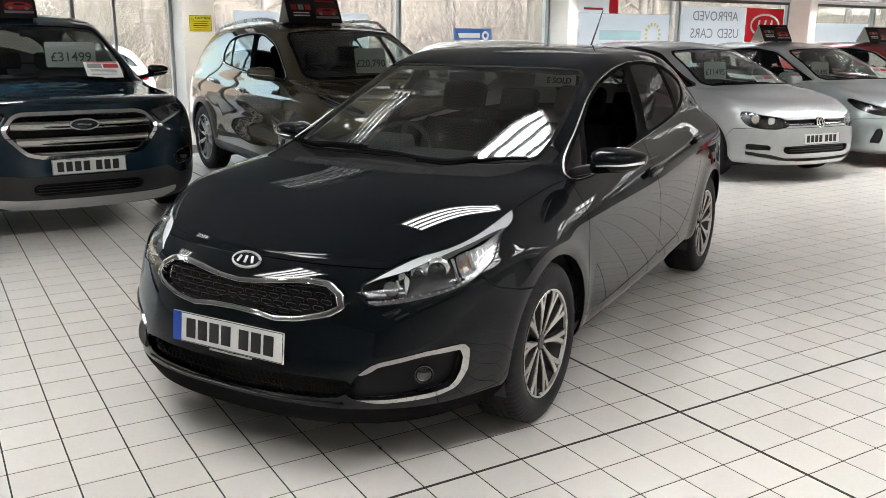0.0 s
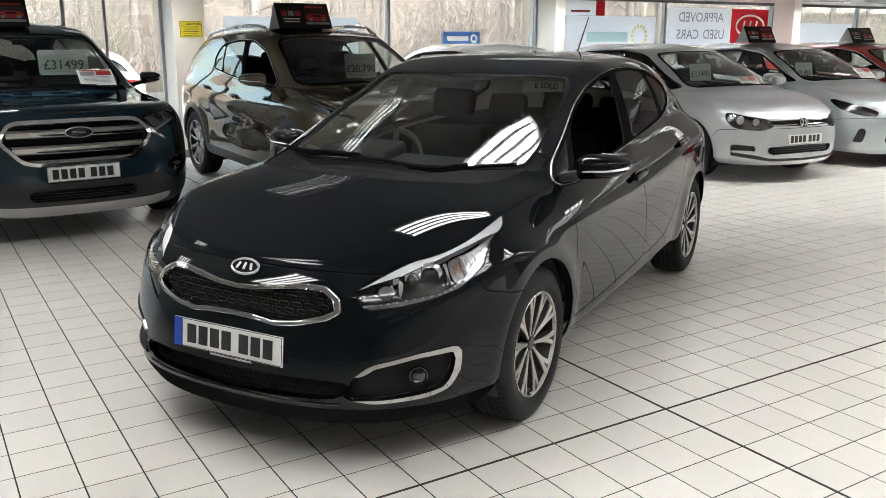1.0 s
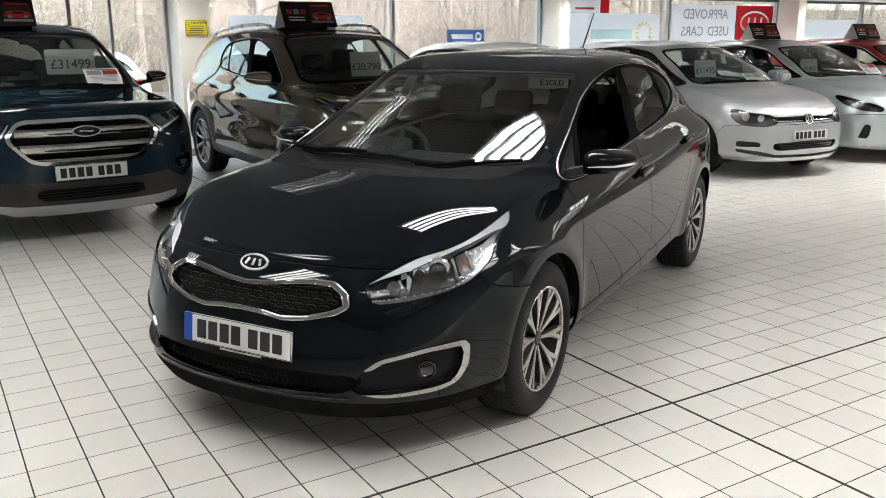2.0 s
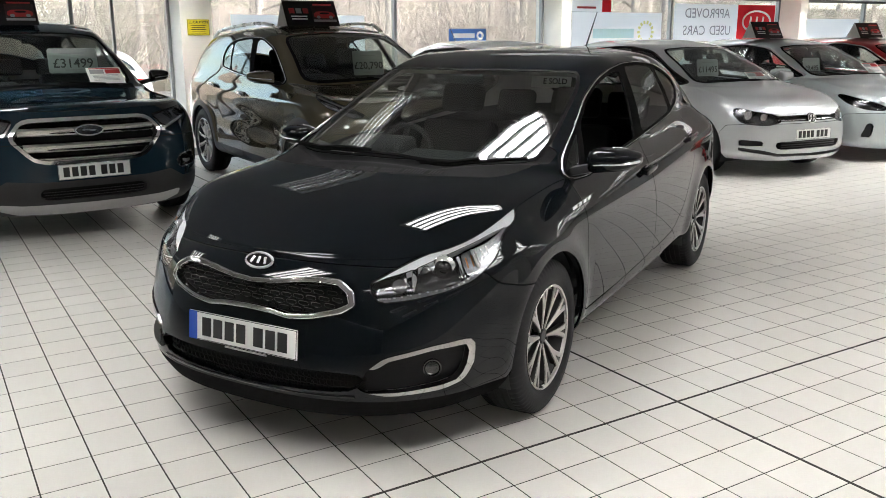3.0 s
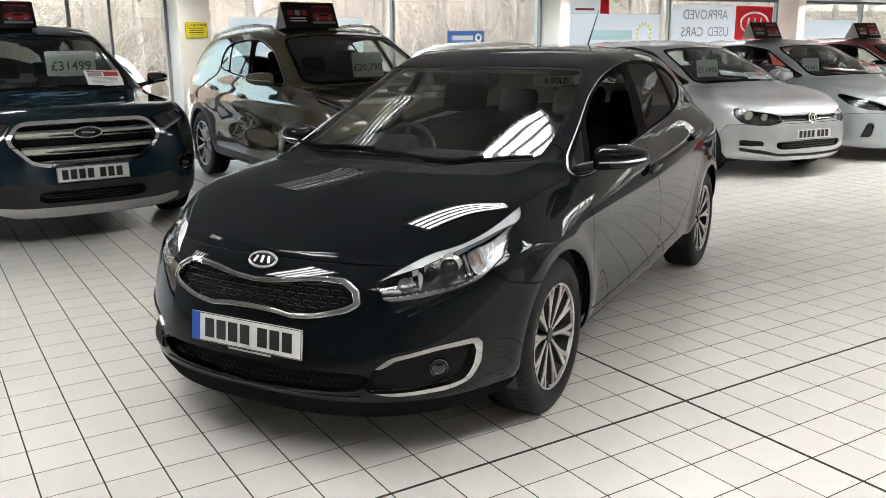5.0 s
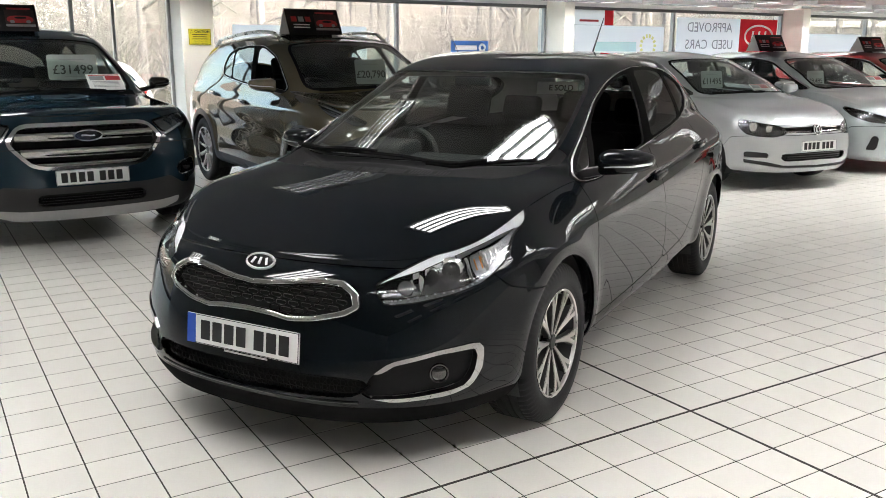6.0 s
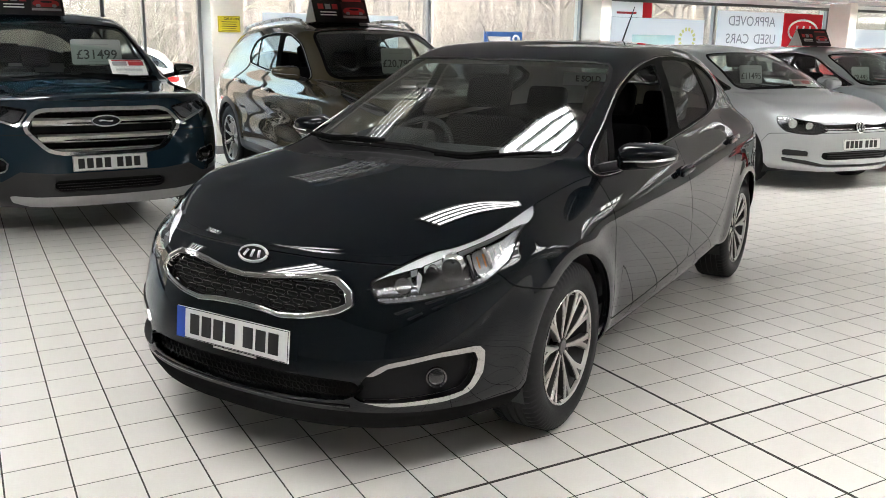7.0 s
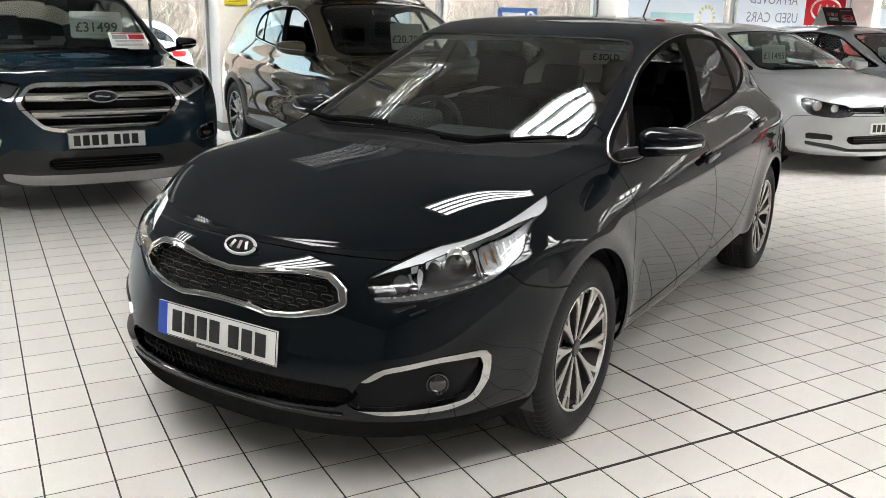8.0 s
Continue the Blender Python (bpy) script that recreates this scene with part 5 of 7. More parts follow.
BRONZE_CAR = spec("bronze_suv", "bronze-brown SUV with roof rails and chrome window line", BRONZE_PAINT, 2.67, 0.925, 0.92, 0.89, 0.355, 0.22, 0.93, 0.16, -0.10, 1.07, (1.065, 1.17), -0.95, 1.52, -1.6, 1.615, -3.30, 1.53, 0.625, rim=0.245, spokes=10,
             lamps=[dict(name="headlamp", view="diag", soft=1, deep=0.05, mat=LAMP_CLEAR, poly=[(-0.05, 0.86), (0.10, 0.925), (0.30, 0.975), (0.49, 1.012), (0.47, 0.985), (0.315, 0.918), (0.20, 0.89), (0.05, 0.84)],
                         inside=(("light_bar", [(-0.1, 0.90), (0.10, 0.905), (0.30, 0.955), (0.52, 1.000), (0.52, 1.05), (-0.1, 1.05)], SILVER, 0.012),))],
             grilles=[dict(name="grille", soft=1, ring=0.02, deep=0.04, mat=GAP, poly=[(-0.3, 0.78), (0, 0.78), (0.45, 0.80), (0.47, 0.72), (0.3, 0.62), (0, 0.61), (-0.3, 0.61)]),
                      dict(name="lower_intake", soft=1, deep=0.04, mat=PLASTIC, poly=[(-0.3, 0.45), (0, 0.45), (0.5, 0.45), (0.55, 0.36), (0, 0.33), (-0.3, 0.33)])],
             bands=[dict(name="sill_cladding", view="side", src=("low", "door0", "door1", "bumper"), poly=[(0.6, 0.0), (0.6, 0.33), (-3.3, 0.40), (-3.3, 0.0)], when=lambda d: d[:, 1] > 0.5),
                    dict(name="arch_cladding", view="side", src=("low", "bumper", "door1"), poly=[(0.455 * math.cos(k / 10 * math.pi), 0.36 + 0.455 * math.sin(k / 10 * math.pi)) for k in range(11)] + [(-0.455, 0.2), (0.455, 0.2)], when=lambda d: d[:, 1] > 0.5),
                    dict(name="rear_arch_cladding", view="side", src=("low", "door1"), poly=[(-2.67 + 0.455 * math.cos(k / 10 * math.pi), 0.36 + 0.455 * math.sin(k / 10 * math.pi)) for k in range(11)] + [(-3.125, 0.2), (-2.215, 0.2)], when=lambda d: d[:, 1] > 0.5),
                    dict(name="tail_lamp", view="side", src=("low", "top"), poly=[(-2.80, 1.075), (-2.90, 1.105), (-3.8, 1.11), (-3.8, 1.01), (-2.90, 1.035)], when=lambda d: d[:, 1] > 0.35)],
             extra=dict(sill_cladding=PLASTIC, arch_cladding=PLASTIC, rear_arch_cladding=PLASTIC, tail_lamp=RED_LENS),
             glass_band=[(-0.47, 1.068), (-0.80, 1.264), (-1.03, 1.391), (-1.34, 1.484), (-1.68, 1.490), (-2.05, 1.456), (-2.20, 1.405), (-2.25, 1.294), (-2.20, 1.180), (-1.747, 1.133), (-1.34, 1.102), (-1.05, 1.078)],
             windows=[("openR", (-1.18, -0.56, 0.574)), ("dark", (-1.80, -1.284, 0.574)), ("dark", (-3.0, -1.825, 0.574)), ("clear", (-0.53, 2.0, 0.574))], bright_line=0.010,
             scoops=[([(-0.2, 0.60), (-2.4, 0.70)], 0.022, 0.11), ([(-0.2, 0.965), (-2.5, 1.045)], 0.010, 0.035)],
             handles=[(-1.40, 0.905, 0.945), (-2.28, 0.898, 1.000)], handle_mat=CHROME, trim=0.008, trim_mat=TRIM_LINE,
             plate=(0.93, 0, 0.52, 0, -2, 0), plate_bars=(1, 1, 1, 1, 0, 1, 1, 1))
SILVER_CAR = spec("silver_hatchback", "silver hatchback with a thin black grille beside the pale car", SILVER_PAINT, 2.637, 0.895, 0.800, 0.75, 0.313, 0.19, 0.745, 0.14, -0.02, 0.95, (0.93, 0.985), -0.98, 1.345, -1.6, 1.437, -3.05, 1.37, 0.565, rim=0.205, spokes=5, trim_mat=GLOSSBLACK, trim_label="black window rubber", corner=0.70,
            lamps=[dict(name="headlamp", view="diag", soft=1, deep=0.05, mat=LAMP_DARK, poly=[(-0.236, 0.600), (-0.205, 0.648), (-0.150, 0.680), (0.03, 0.705), (0.20, 0.742), (0.262, 0.735), (0.258, 0.67), (0.178, 0.596), (0.05, 0.572), (-0.115, 0.566)])],
            grilles=[dict(name="grille", soft=0, deep=0.03, mat=GAP, poly=[(-0.3, 0.668), (0, 0.668), (0.44, 0.660), (0.46, 0.605), (0, 0.600), (-0.3, 0.600)]),
                     dict(name="lower_intake", soft=1, deep=0.04, mat=GAP, poly=[(-0.3, 0.402), (0, 0.402), (0.46, 0.392), (0.475, 0.345), (0.43, 0.312), (0, 0.318), (-0.3, 0.318)]),
                     dict(name="fog_lamp_recess", soft=0, deep=0.025, mat=PLASTIC, poly=[(0.59, 0.402), (0.785, 0.418), (0.78, 0.358), (0.60, 0.345)]),
                     dict(name="corner_slot", soft=0, deep=0.02, mat=PLASTIC, poly=[(-0.3, 0.262), (0, 0.262), (0.45, 0.272), (0.60, 0.308), (0.78, 0.335), (0.775, 0.298), (0.62, 0.268), (0.46, 0.240), (0, 0.232), (-0.3, 0.232)])],
            plate=(0.807, 0, 0.467, 0, -3, 0), plate_bars=(1, 1, 1, 1, 0, 1, 1, 1))
PALE_CAR = spec("pale_hatchback", "pale silver-blue hatchback with a roof sign", PALE_PAINT, 2.58, 0.865, 0.86, 0.63, 0.315, 0.16, 0.76, 0.15, -0.02, 0.965, (0.945, 1.0), -0.95, 1.35, -1.55, 1.44, -2.9, 1.37, 0.555, rim=0.205,
           lamps=[dict(name="headlamp", view="diag", soft=1, deep=0.05, mat=LAMP_DARK, poly=[(-0.16, 0.655), (-0.02, 0.71), (0.36, 0.80), (0.39, 0.775), (0.28, 0.69), (0.08, 0.625), (-0.14, 0.61)])],
           grilles=[dict(name="grille", soft=1, ring=0.012, deep=0.03, mat=GAP, poly=[(-0.3, 0.66), (0, 0.66), (0.42, 0.675), (0.45, 0.63), (0.3, 0.595), (0, 0.59), (-0.3, 0.59)]),
                    dict(name="lower_intake", soft=1, deep=0.04, mat=GAP, poly=[(-0.3, 0.40), (0, 0.40), (0.42, 0.40), (0.48, 0.30), (0, 0.25), (-0.3, 0.25)]),
                    dict(name="fog_lamp_recess", soft=1, deep=0.03, mat=PLASTIC, poly=[(0.66, 0.46), (0.72, 0.47), (0.76, 0.30), (0.68, 0.30)])],
           bands=[dict(name="tail_lamp", view="side", src=("low",), poly=[(-3.00, 0.95), (-3.06, 0.86), (-3.6, 0.85), (-3.6, 0.95)], when=lambda d: d[:, 1] > 0.35)], extra=dict(tail_lamp=RED_LENS),
           plate=(0.868, 0, 0.50, 0, -3, 0), plate_bars=(1, 1, 1, 1, 0, 1, 1, 1))
blue_suv, blue_shell = build_car(BLUE_CAR, pose(-1.52, 5.50, 0, 0, 0, -87))
bronze_suv, bronze_shell = build_car(BRONZE_CAR, pose(1.20, 4.75, 0, 0, 0, -88))
silver_hatch, silver_shell = build_car(SILVER_CAR, pose(5.653, 4.215, 0, 0, 0, -95))
pale_hatch, pale_shell = build_car(PALE_CAR, pose(7.84, 4.3, 0, 0, 0, -97))


def repainted(car, m, name, label, old, paint_mat):
    """Another car of the same build in other paint."""
    c = copy_thing(car, m)
    c.name = name
    tagged(c, label)
    for o in c.children_recursive:
        if o.type == "MESH" and o.data.materials and o.data.materials[0] == old:
            o.data = o.data.copy()
            o.data.materials[0] = paint_mat
    return c


red_hatch = repainted(pale_hatch, pose(10.15, 4.4, 0, 0, 0, -95), "red_hatchback", "red hatchback at the end of the row with a roof sign", PALE_PAINT, RED_PAINT)
rear_hatch = repainted(silver_hatch, pose(3.45, 4.6, 0, 0, 0, -92), "white_hatchback", "white hatchback standing behind the black car", SILVER_PAINT, WHITE_PAINT)
repainted(pale_hatch, pose(-0.20, 15.3, -0.12, 0, 0, 96), "white_parked_car", "white hatchback parked outside the window", PALE_PAINT, WHITE_PAINT)


# ---- fittings on the cars ----
BADGE = material("bright_badge_metal", (0.72, 0.72, 0.73), 0.25, metal=0.5, rough_var=0.05)
BADGE_BLUE = material("dark_blue_enamel", (0.003, 0.006, 0.022), 0.12, coat=0.5, grain=0.1)
def skin_x(sh, y, z):
    """How far forward a car's front skin lies at (y, z)."""
    p = sh.P[: len(sh.P) // 3, : sh.nv].reshape(-1, 3)
    d = (p[:, 1] - abs(y)) ** 2 + (p[:, 2] - z) ** 2
    k = np.argsort(d)[:6]
    w = 1 / (d[k] + 1e-5)
    return float((p[k, 0] * w).sum() / w.sum())


def skin_z(sh, x, y):
    """How high a car's upper skin lies at (x, y)."""
    p = sh.P[:, sh.nv - 1:].reshape(-1, 3)
    d = (p[:, 0] - x) ** 2 + (p[:, 1] - abs(y)) ** 2
    k = np.argsort(d)[:6]
    w = 1 / (d[k] + 1e-5)
    return float((p[k, 2] * w).sum() / w.sum())


def oval_badge(car, x, z, w, h, tilt, inner, bars=0):
    b = new("badge")
    b.parent = car
    b.matrix_basis = pose(x, 0, z, 0, tilt, 0)
    ring = [(0, w * math.cos(2 * math.pi * k / 36), h * math.sin(2 * math.pi * k / 36)) for k in range(36)]
    part("badge_ring", tube_bm(ring, 0.0055, 6, closed=True), BADGE, b, smooth=True)
    bm = bmesh.new()
    bm.faces.new([bm.verts.new((0.0, p[1], p[2])) for p in ring])
    made = bmesh.ops.extrude_face_region(bm, geom=bm.faces[:])
    bmesh.ops.translate(bm, verts=[v for v in made["geom"] if isinstance(v, bmesh.types.BMVert)], vec=(0.003, 0, 0))
    part("badge_field", bm, inner, b)
    for k in range(bars):
        part("badge_bar", box_bm((0.004, 0.010, h * 0.95), (0.004, (k - (bars - 1) / 2) * w * 0.48, 0), 0.001, (20 * (k - (bars - 1) / 2), 0, 0)), BADGE, b, "bright raised bar")
    return b


part("dealer_strip", box_bm((0.003, 0.20, 0.007), (0.880, 0.02, 0.3755), 0.001, (0, -4, 0)), SATIN, black_car, "thin pale strip of small print")
# grille lattice: rows of small oblong rings, each row shifted by half a cell
mesh = bmesh.new()
# bright edges round the grille surround
for outline, r in ((BLACK["grilles"][0]["outer"], 0.0030), (BLACK["grilles"][0]["poly"], 0.0022)):
    half = [(y, z) for y, z in rounded(outline, 2) if y >= 0]
    loop = [(-y, z) for y, z in half[::-1]] + half
    low = [p for p in loop if p[1] < 0.59]
    for row in ([p for p in loop if p[1] >= 0.590], sorted(low)):
        row = sorted(row)
        part("grille_bead", tube_bm([(skin_x(black_shell, abs(y), z) + 0.007, y, z) for y, z in row], r, 6), CHROME, black_car, "thin polished edge", smooth=True)
inside_poly = rounded(BLACK["grilles"][0]["poly"], 1)
for r in range(6):
    for c in range(-9, 10):
        y, z = 0.052 * (c + 0.5 * (r % 2)), 0.548 + 0.0215 * r
        if away(inside_poly, np.array([abs(y) + 0.012]), np.array([z]))[0] > -0.006:
            continue
        x = skin_x(black_shell, y, z) - 0.018
        ring = []
        for k in range(12):
            a = 2 * math.pi * k / 12
            ring.append((x, y + math.copysign(abs(math.cos(a)) ** 0.45, math.cos(a)) * 0.0225, z + math.copysign(abs(math.sin(a)) ** 0.6, math.sin(a)) * 0.0085))
        tube_bm(ring, 0.0026, 5, mesh, closed=True)
tagged(part("grille_lattice", mesh, GLOSSBLACK, black_car, "gloss black lattice of oblong cells", smooth=True), kind="stuff")
mesh = bmesh.new()
for r in range(4):
    for c in range(-17, 18):
        y, z = 0.026 * (c + 0.5 * (r % 2)), 0.272 + 0.022 * r
        x = skin_x(black_shell, y, z) - 0.03
        tube_bm([(x, y + 0.0125 * math.cos(math.pi * k / 3), z + 0.012 * math.sin(math.pi * k / 3)) for k in range(6)], 0.002, 4, mesh, closed=True)
tagged(part("intake_lattice", mesh, GAP, black_car, "black honeycomb lattice"), kind="stuff")
part("lip_edge", tube_bm([(skin_x(black_shell, y, 0.256) + 0.001, y, 0.256 + 0.02 * abs(y) ** 2) for y in np.linspace(-0.46, 0.46, 24)], 0.0055, 8), GLOSSBLACK, black_car, "glossy black edge under the air intake", smooth=True)
oval_badge(black_car, 0.752, 0.692, 0.062, 0.030, -38, GLOSSBLACK, 3)
for side in (1, -1):
    lamp = new("lamp_unit")
    lamp.parent = black_car
    for name, at, r in (("projector", (0.515, 0.658, 0.689), 0.033), ("small_lamp", (0.561, 0.610, 0.680), 0.017)):
        p = new(name)
        p.parent = lamp
        p.matrix_basis = pose(at[0], side * at[1], at[2], 0, 0, side * 24)
        part("bezel", lathe_bm([(r * 0.86, -0.02), (r * 1.42, -0.02), (r * 1.40, 0.002), (r * 1.12, 0.012), (r, 0.014), (r * 0.9, 0.006)], 32, "x", closed=True), SILVER, p, smooth=True)
        part("lens_bulb", lathe_bm([(r * 0.9, 0.0), (r * 0.8, 0.012), (r * 0.5, 0.022), (0, 0.026)], 28, "x"), GLOSSBLACK, p, smooth=True)
    for k, (x, y, z, a) in enumerate(((0.610, 0.555, 0.650, 62), (0.480, 0.715, 0.690, 66), (0.430, 0.745, 0.710, 60))):
        part("divider", box_bm((0.008, 0.012, 0.085), (x, side * y, z), 0.003, (side * 24, -20, side * 30)), SILVER, lamp)
    bowl = part("inner_bowl", lathe_bm([(0.026, 0.010), (0.023, 0.002), (0.014, -0.014), (0.006, -0.018), (0.006, -0.006), (0.0, -0.004)], 24, "x"), LAMP_RIB, lamp, "small bright bowl at the lamp's inner end", smooth=True)
    bowl.matrix_basis = pose(0.645, side * 0.552, 0.640, 0, -6, side * 24)
    for k in range(5):
        part("amber_rib", box_bm((0.004, 0.006, 0.050 - 0.004 * k), (0.462 - 0.018 * k, side * (0.728 + 0.011 * k), 0.700 + 0.010 * k), 0.0015, (side * 18, 0, side * 40)), AMBER if k < 2 else SILVER, lamp)
    bx, by, bz = (curve(list(enumerate(v))) for v in ((0.715, 0.696, 0.628, 0.539, 0.466), (0.507, 0.544, 0.641, 0.729, 0.768), (0.602, 0.606, 0.6225, 0.6395, 0.674)))
    for k in range(18):
        q = 4 * k / 17
        part("light_bead", box_bm((0.005, 0.009, 0.006), (float(bx(q)), side * float(by(q)), float(bz(q))), 0.002, (0, 0, side * (24 + 8 * q))), LAMP_WHITE, lamp)
    fog = new("fog_lamp")
    fog.parent = black_car
    fog.matrix_basis = pose(0.644, side * 0.682, 0.352, 0, 0, side * 38)
    part("fog_ring", lathe_bm([(0.028, -0.02), (0.035, -0.02), (0.034, 0.004), (0.029, 0.002)], 32, "x", closed=True), GLOSSBLACK, fog, smooth=True)
    part("fog_glass", lathe_bm([(0.028, -0.01), (0.025, 0.001), (0.015, 0.006), (0, 0.008)], 28, "x"), GLOSSBLACK, fog, smooth=True)
# wipers lie along the foot of the windscreen
for pts, at in ((((-0.30, -0.62), (-0.19, -0.35), (-0.135, -0.05), (-0.122, 0.20)), -0.60), (((-0.10, 0.20), (-0.12, 0.33), (-0.20, 0.46), (-0.315, 0.62)), -0.05)):
    wpr = new("wiper")
    wpr.parent = black_car
    cx, cy = curve([(k, p[0]) for k, p in enumerate(pts)]), curve([(k, p[1]) for k, p in enumerate(pts)])
    line = [(float(cx(q)), float(cy(q))) for q in np.linspace(0, 3, 12)]
    part("blade", tube_bm([(x, y, skin_z(black_shell, x, y) + 0.016) for x, y in line], 0.0085, 6), MATT, wpr, smooth=True)
    part("arm", tube_bm([(x + 0.03 * (1 - k / 8), y, skin_z(black_shell, x, y) + 0.03) for k, (x, y) in enumerate(line[:8])], 0.008, 6), MATT, wpr, smooth=True)
for car, sh, lines in ((blue_suv, blue_shell, (((-0.33, -0.62), (-0.24, -0.4), (-0.20, -0.1), (-0.20, 0.12)), ((-0.21, 0.05), (-0.22, 0.25), (-0.27, 0.45), (-0.36, 0.62)))),
                       (bronze_suv, bronze_shell, (((-0.30, -0.6), (-0.2, -0.4), (-0.15, -0.1), (-0.15, 0.1)), ((-0.15, 0.05), (-0.17, 0.25), (-0.22, 0.42), (-0.30, 0.58)))),
                       (silver_hatch, silver_shell, (((-0.24, -0.58), (-0.15, -0.4), (-0.09, -0.1), (-0.09, 0.1)),))):
    for pts in lines:
        wpr = new("wiper")
        wpr.parent = car
        cx, cy = curve([(k, p[0]) for k, p in enumerate(pts)]), curve([(k, p[1]) for k, p in enumerate(pts)])
        line = [(float(cx(q)), float(cy(q))) for q in np.linspace(0, 3, 10)]
        part("blade", tube_bm([(x, y, skin_z(sh, x, y) + 0.014) for x, y in line], 0.008, 6), MATT, wpr, smooth=True)
        part("arm", tube_bm([(x + 0.03 * (1 - k / 7), y, skin_z(sh, x, y) + 0.028) for k, (x, y) in enumerate(line[:7])], 0.008, 6), MATT, wpr, smooth=True)
slots = bmesh.new()
for k in range(52):
    y = -0.36 + 0.0142 * k
    x = 0.062 - 0.42 * y * y
    if k % 8 != 7:
        fall = (skin_z(black_shell, x + 0.03, y) - skin_z(black_shell, x - 0.03, y)) / 0.06
        box_bm((0.046, 0.0068, 0.005), (x, y, skin_z(black_shell, x, y) - 0.0055), 0, (0, -math.degrees(math.atan(fall)), 0), slots)
tagged(part("vent_grating", slots, GAP, black_car, "slotted air intake below the windscreen"), kind="stuff")
part("aerial", tube_bm([(-2.70, 0, 1.40), (-2.73, 0, 1.43), (-2.93, 0, 1.66)], [0.012, 0.006, 0.003], 8), PLASTIC, black_car, smooth=True)
part("aerial", tube_bm([(-2.70, 0, 1.39), (-2.73, 0, 1.42), (-2.97, 0, 1.70)], [0.012, 0.006, 0.003], 8), PLASTIC, rear_hatch, smooth=True)

# blue SUV: grille bars, badge, rails
for z, h, w in ((0.820, 0.058, 0.490), (0.706, 0.062, 0.465), (0.622, 0.034, 0.37)):
    bm = bmesh.new()
    rows = []
    for k in range(25):
        y = -w + 2 * w * k / 24
        x = skin_x(blue_shell, y, z)
        rows.append([bm.verts.new((x + dx, y, z + dz)) for dx, dz in ((-0.05, h * 0.62), (-0.008, h * 0.5), (0.004, 0.2 * h), (-0.002, -0.15 * h), (0.002, -0.5 * h), (-0.05, -0.6 * h))])
    for a, b in zip(rows, rows[1:]):
        for k in range(5):
            bm.faces.new((a[k], a[k + 1], b[k + 1], b[k]))
    part("grille_bar", bm, DARK_CHROME, blue_suv, "chrome cross bar", smooth=True)
blue_badge = oval_badge(blue_suv, skin_x(blue_shell, 0, 0.82) + 0.016, 0.822, 0.098, 0.039, -6, BADGE_BLUE, 0)
part("badge_script", tube_bm([(0.004, 0.010 * k - 0.052, 0.003 * math.sin(0.6 * k)) for k in range(11)], [0.004, 0.009, 0.007, 0.0055, 0.006, 0.005, 0.006, 0.005, 0.006, 0.007, 0.004], 6), BADGE, blue_badge, "bright raised emblem bar")
for s in (1, -1):
    b = new("lamp_unit")
    b.parent = blue_suv
    for k in range(2):
        part("projector", lathe_bm([(0.040, 0.0), (0.036, -0.02), (0.018, -0.035), (0.0, -0.04)], 24, "x", at=(skin_x(blue_shell, 0.65 + 0.10 * k, 0.88) - 0.03, s * (0.65 + 0.10 * k), 0.875 + 0.015 * k)), CHROME, b, smooth=True)
    part("fog_glass", lathe_bm([(0.032, -0.01), (0.032, 0.006), (0.0, 0.012)], 24, "x", at=(skin_x(blue_shell, 0.765, 0.53) - 0.01, s * 0.765, 0.53)), GLOSSBLACK, b, smooth=True)
intake = bmesh.new()
for r in range(3):
    for c in range(-18, 19):
        y, z = 0.02 * (c + 0.5 * (r % 2)), 0.335 + 0.02 * r
        box_bm((0.012, 0.013, 0.004), (skin_x(blue_shell, y, z) - 0.02, y, z), bm=intake)
tagged(part("intake_lattice", intake, PLASTIC, blue_suv), kind="stuff")


def roof_rail(car, sh, y, xs, h=0.05, mat=SATIN):
    line = [(float(x), y, skin_z(sh, float(x), y) + h * (0.15 if k in (0, 11) else 1.0)) for k, x in enumerate(np.linspace(*xs, 12))]
    part("roof_rail", tube_bm(line, 0.018, 8), mat, car, "satin silver roof rail", smooth=True)


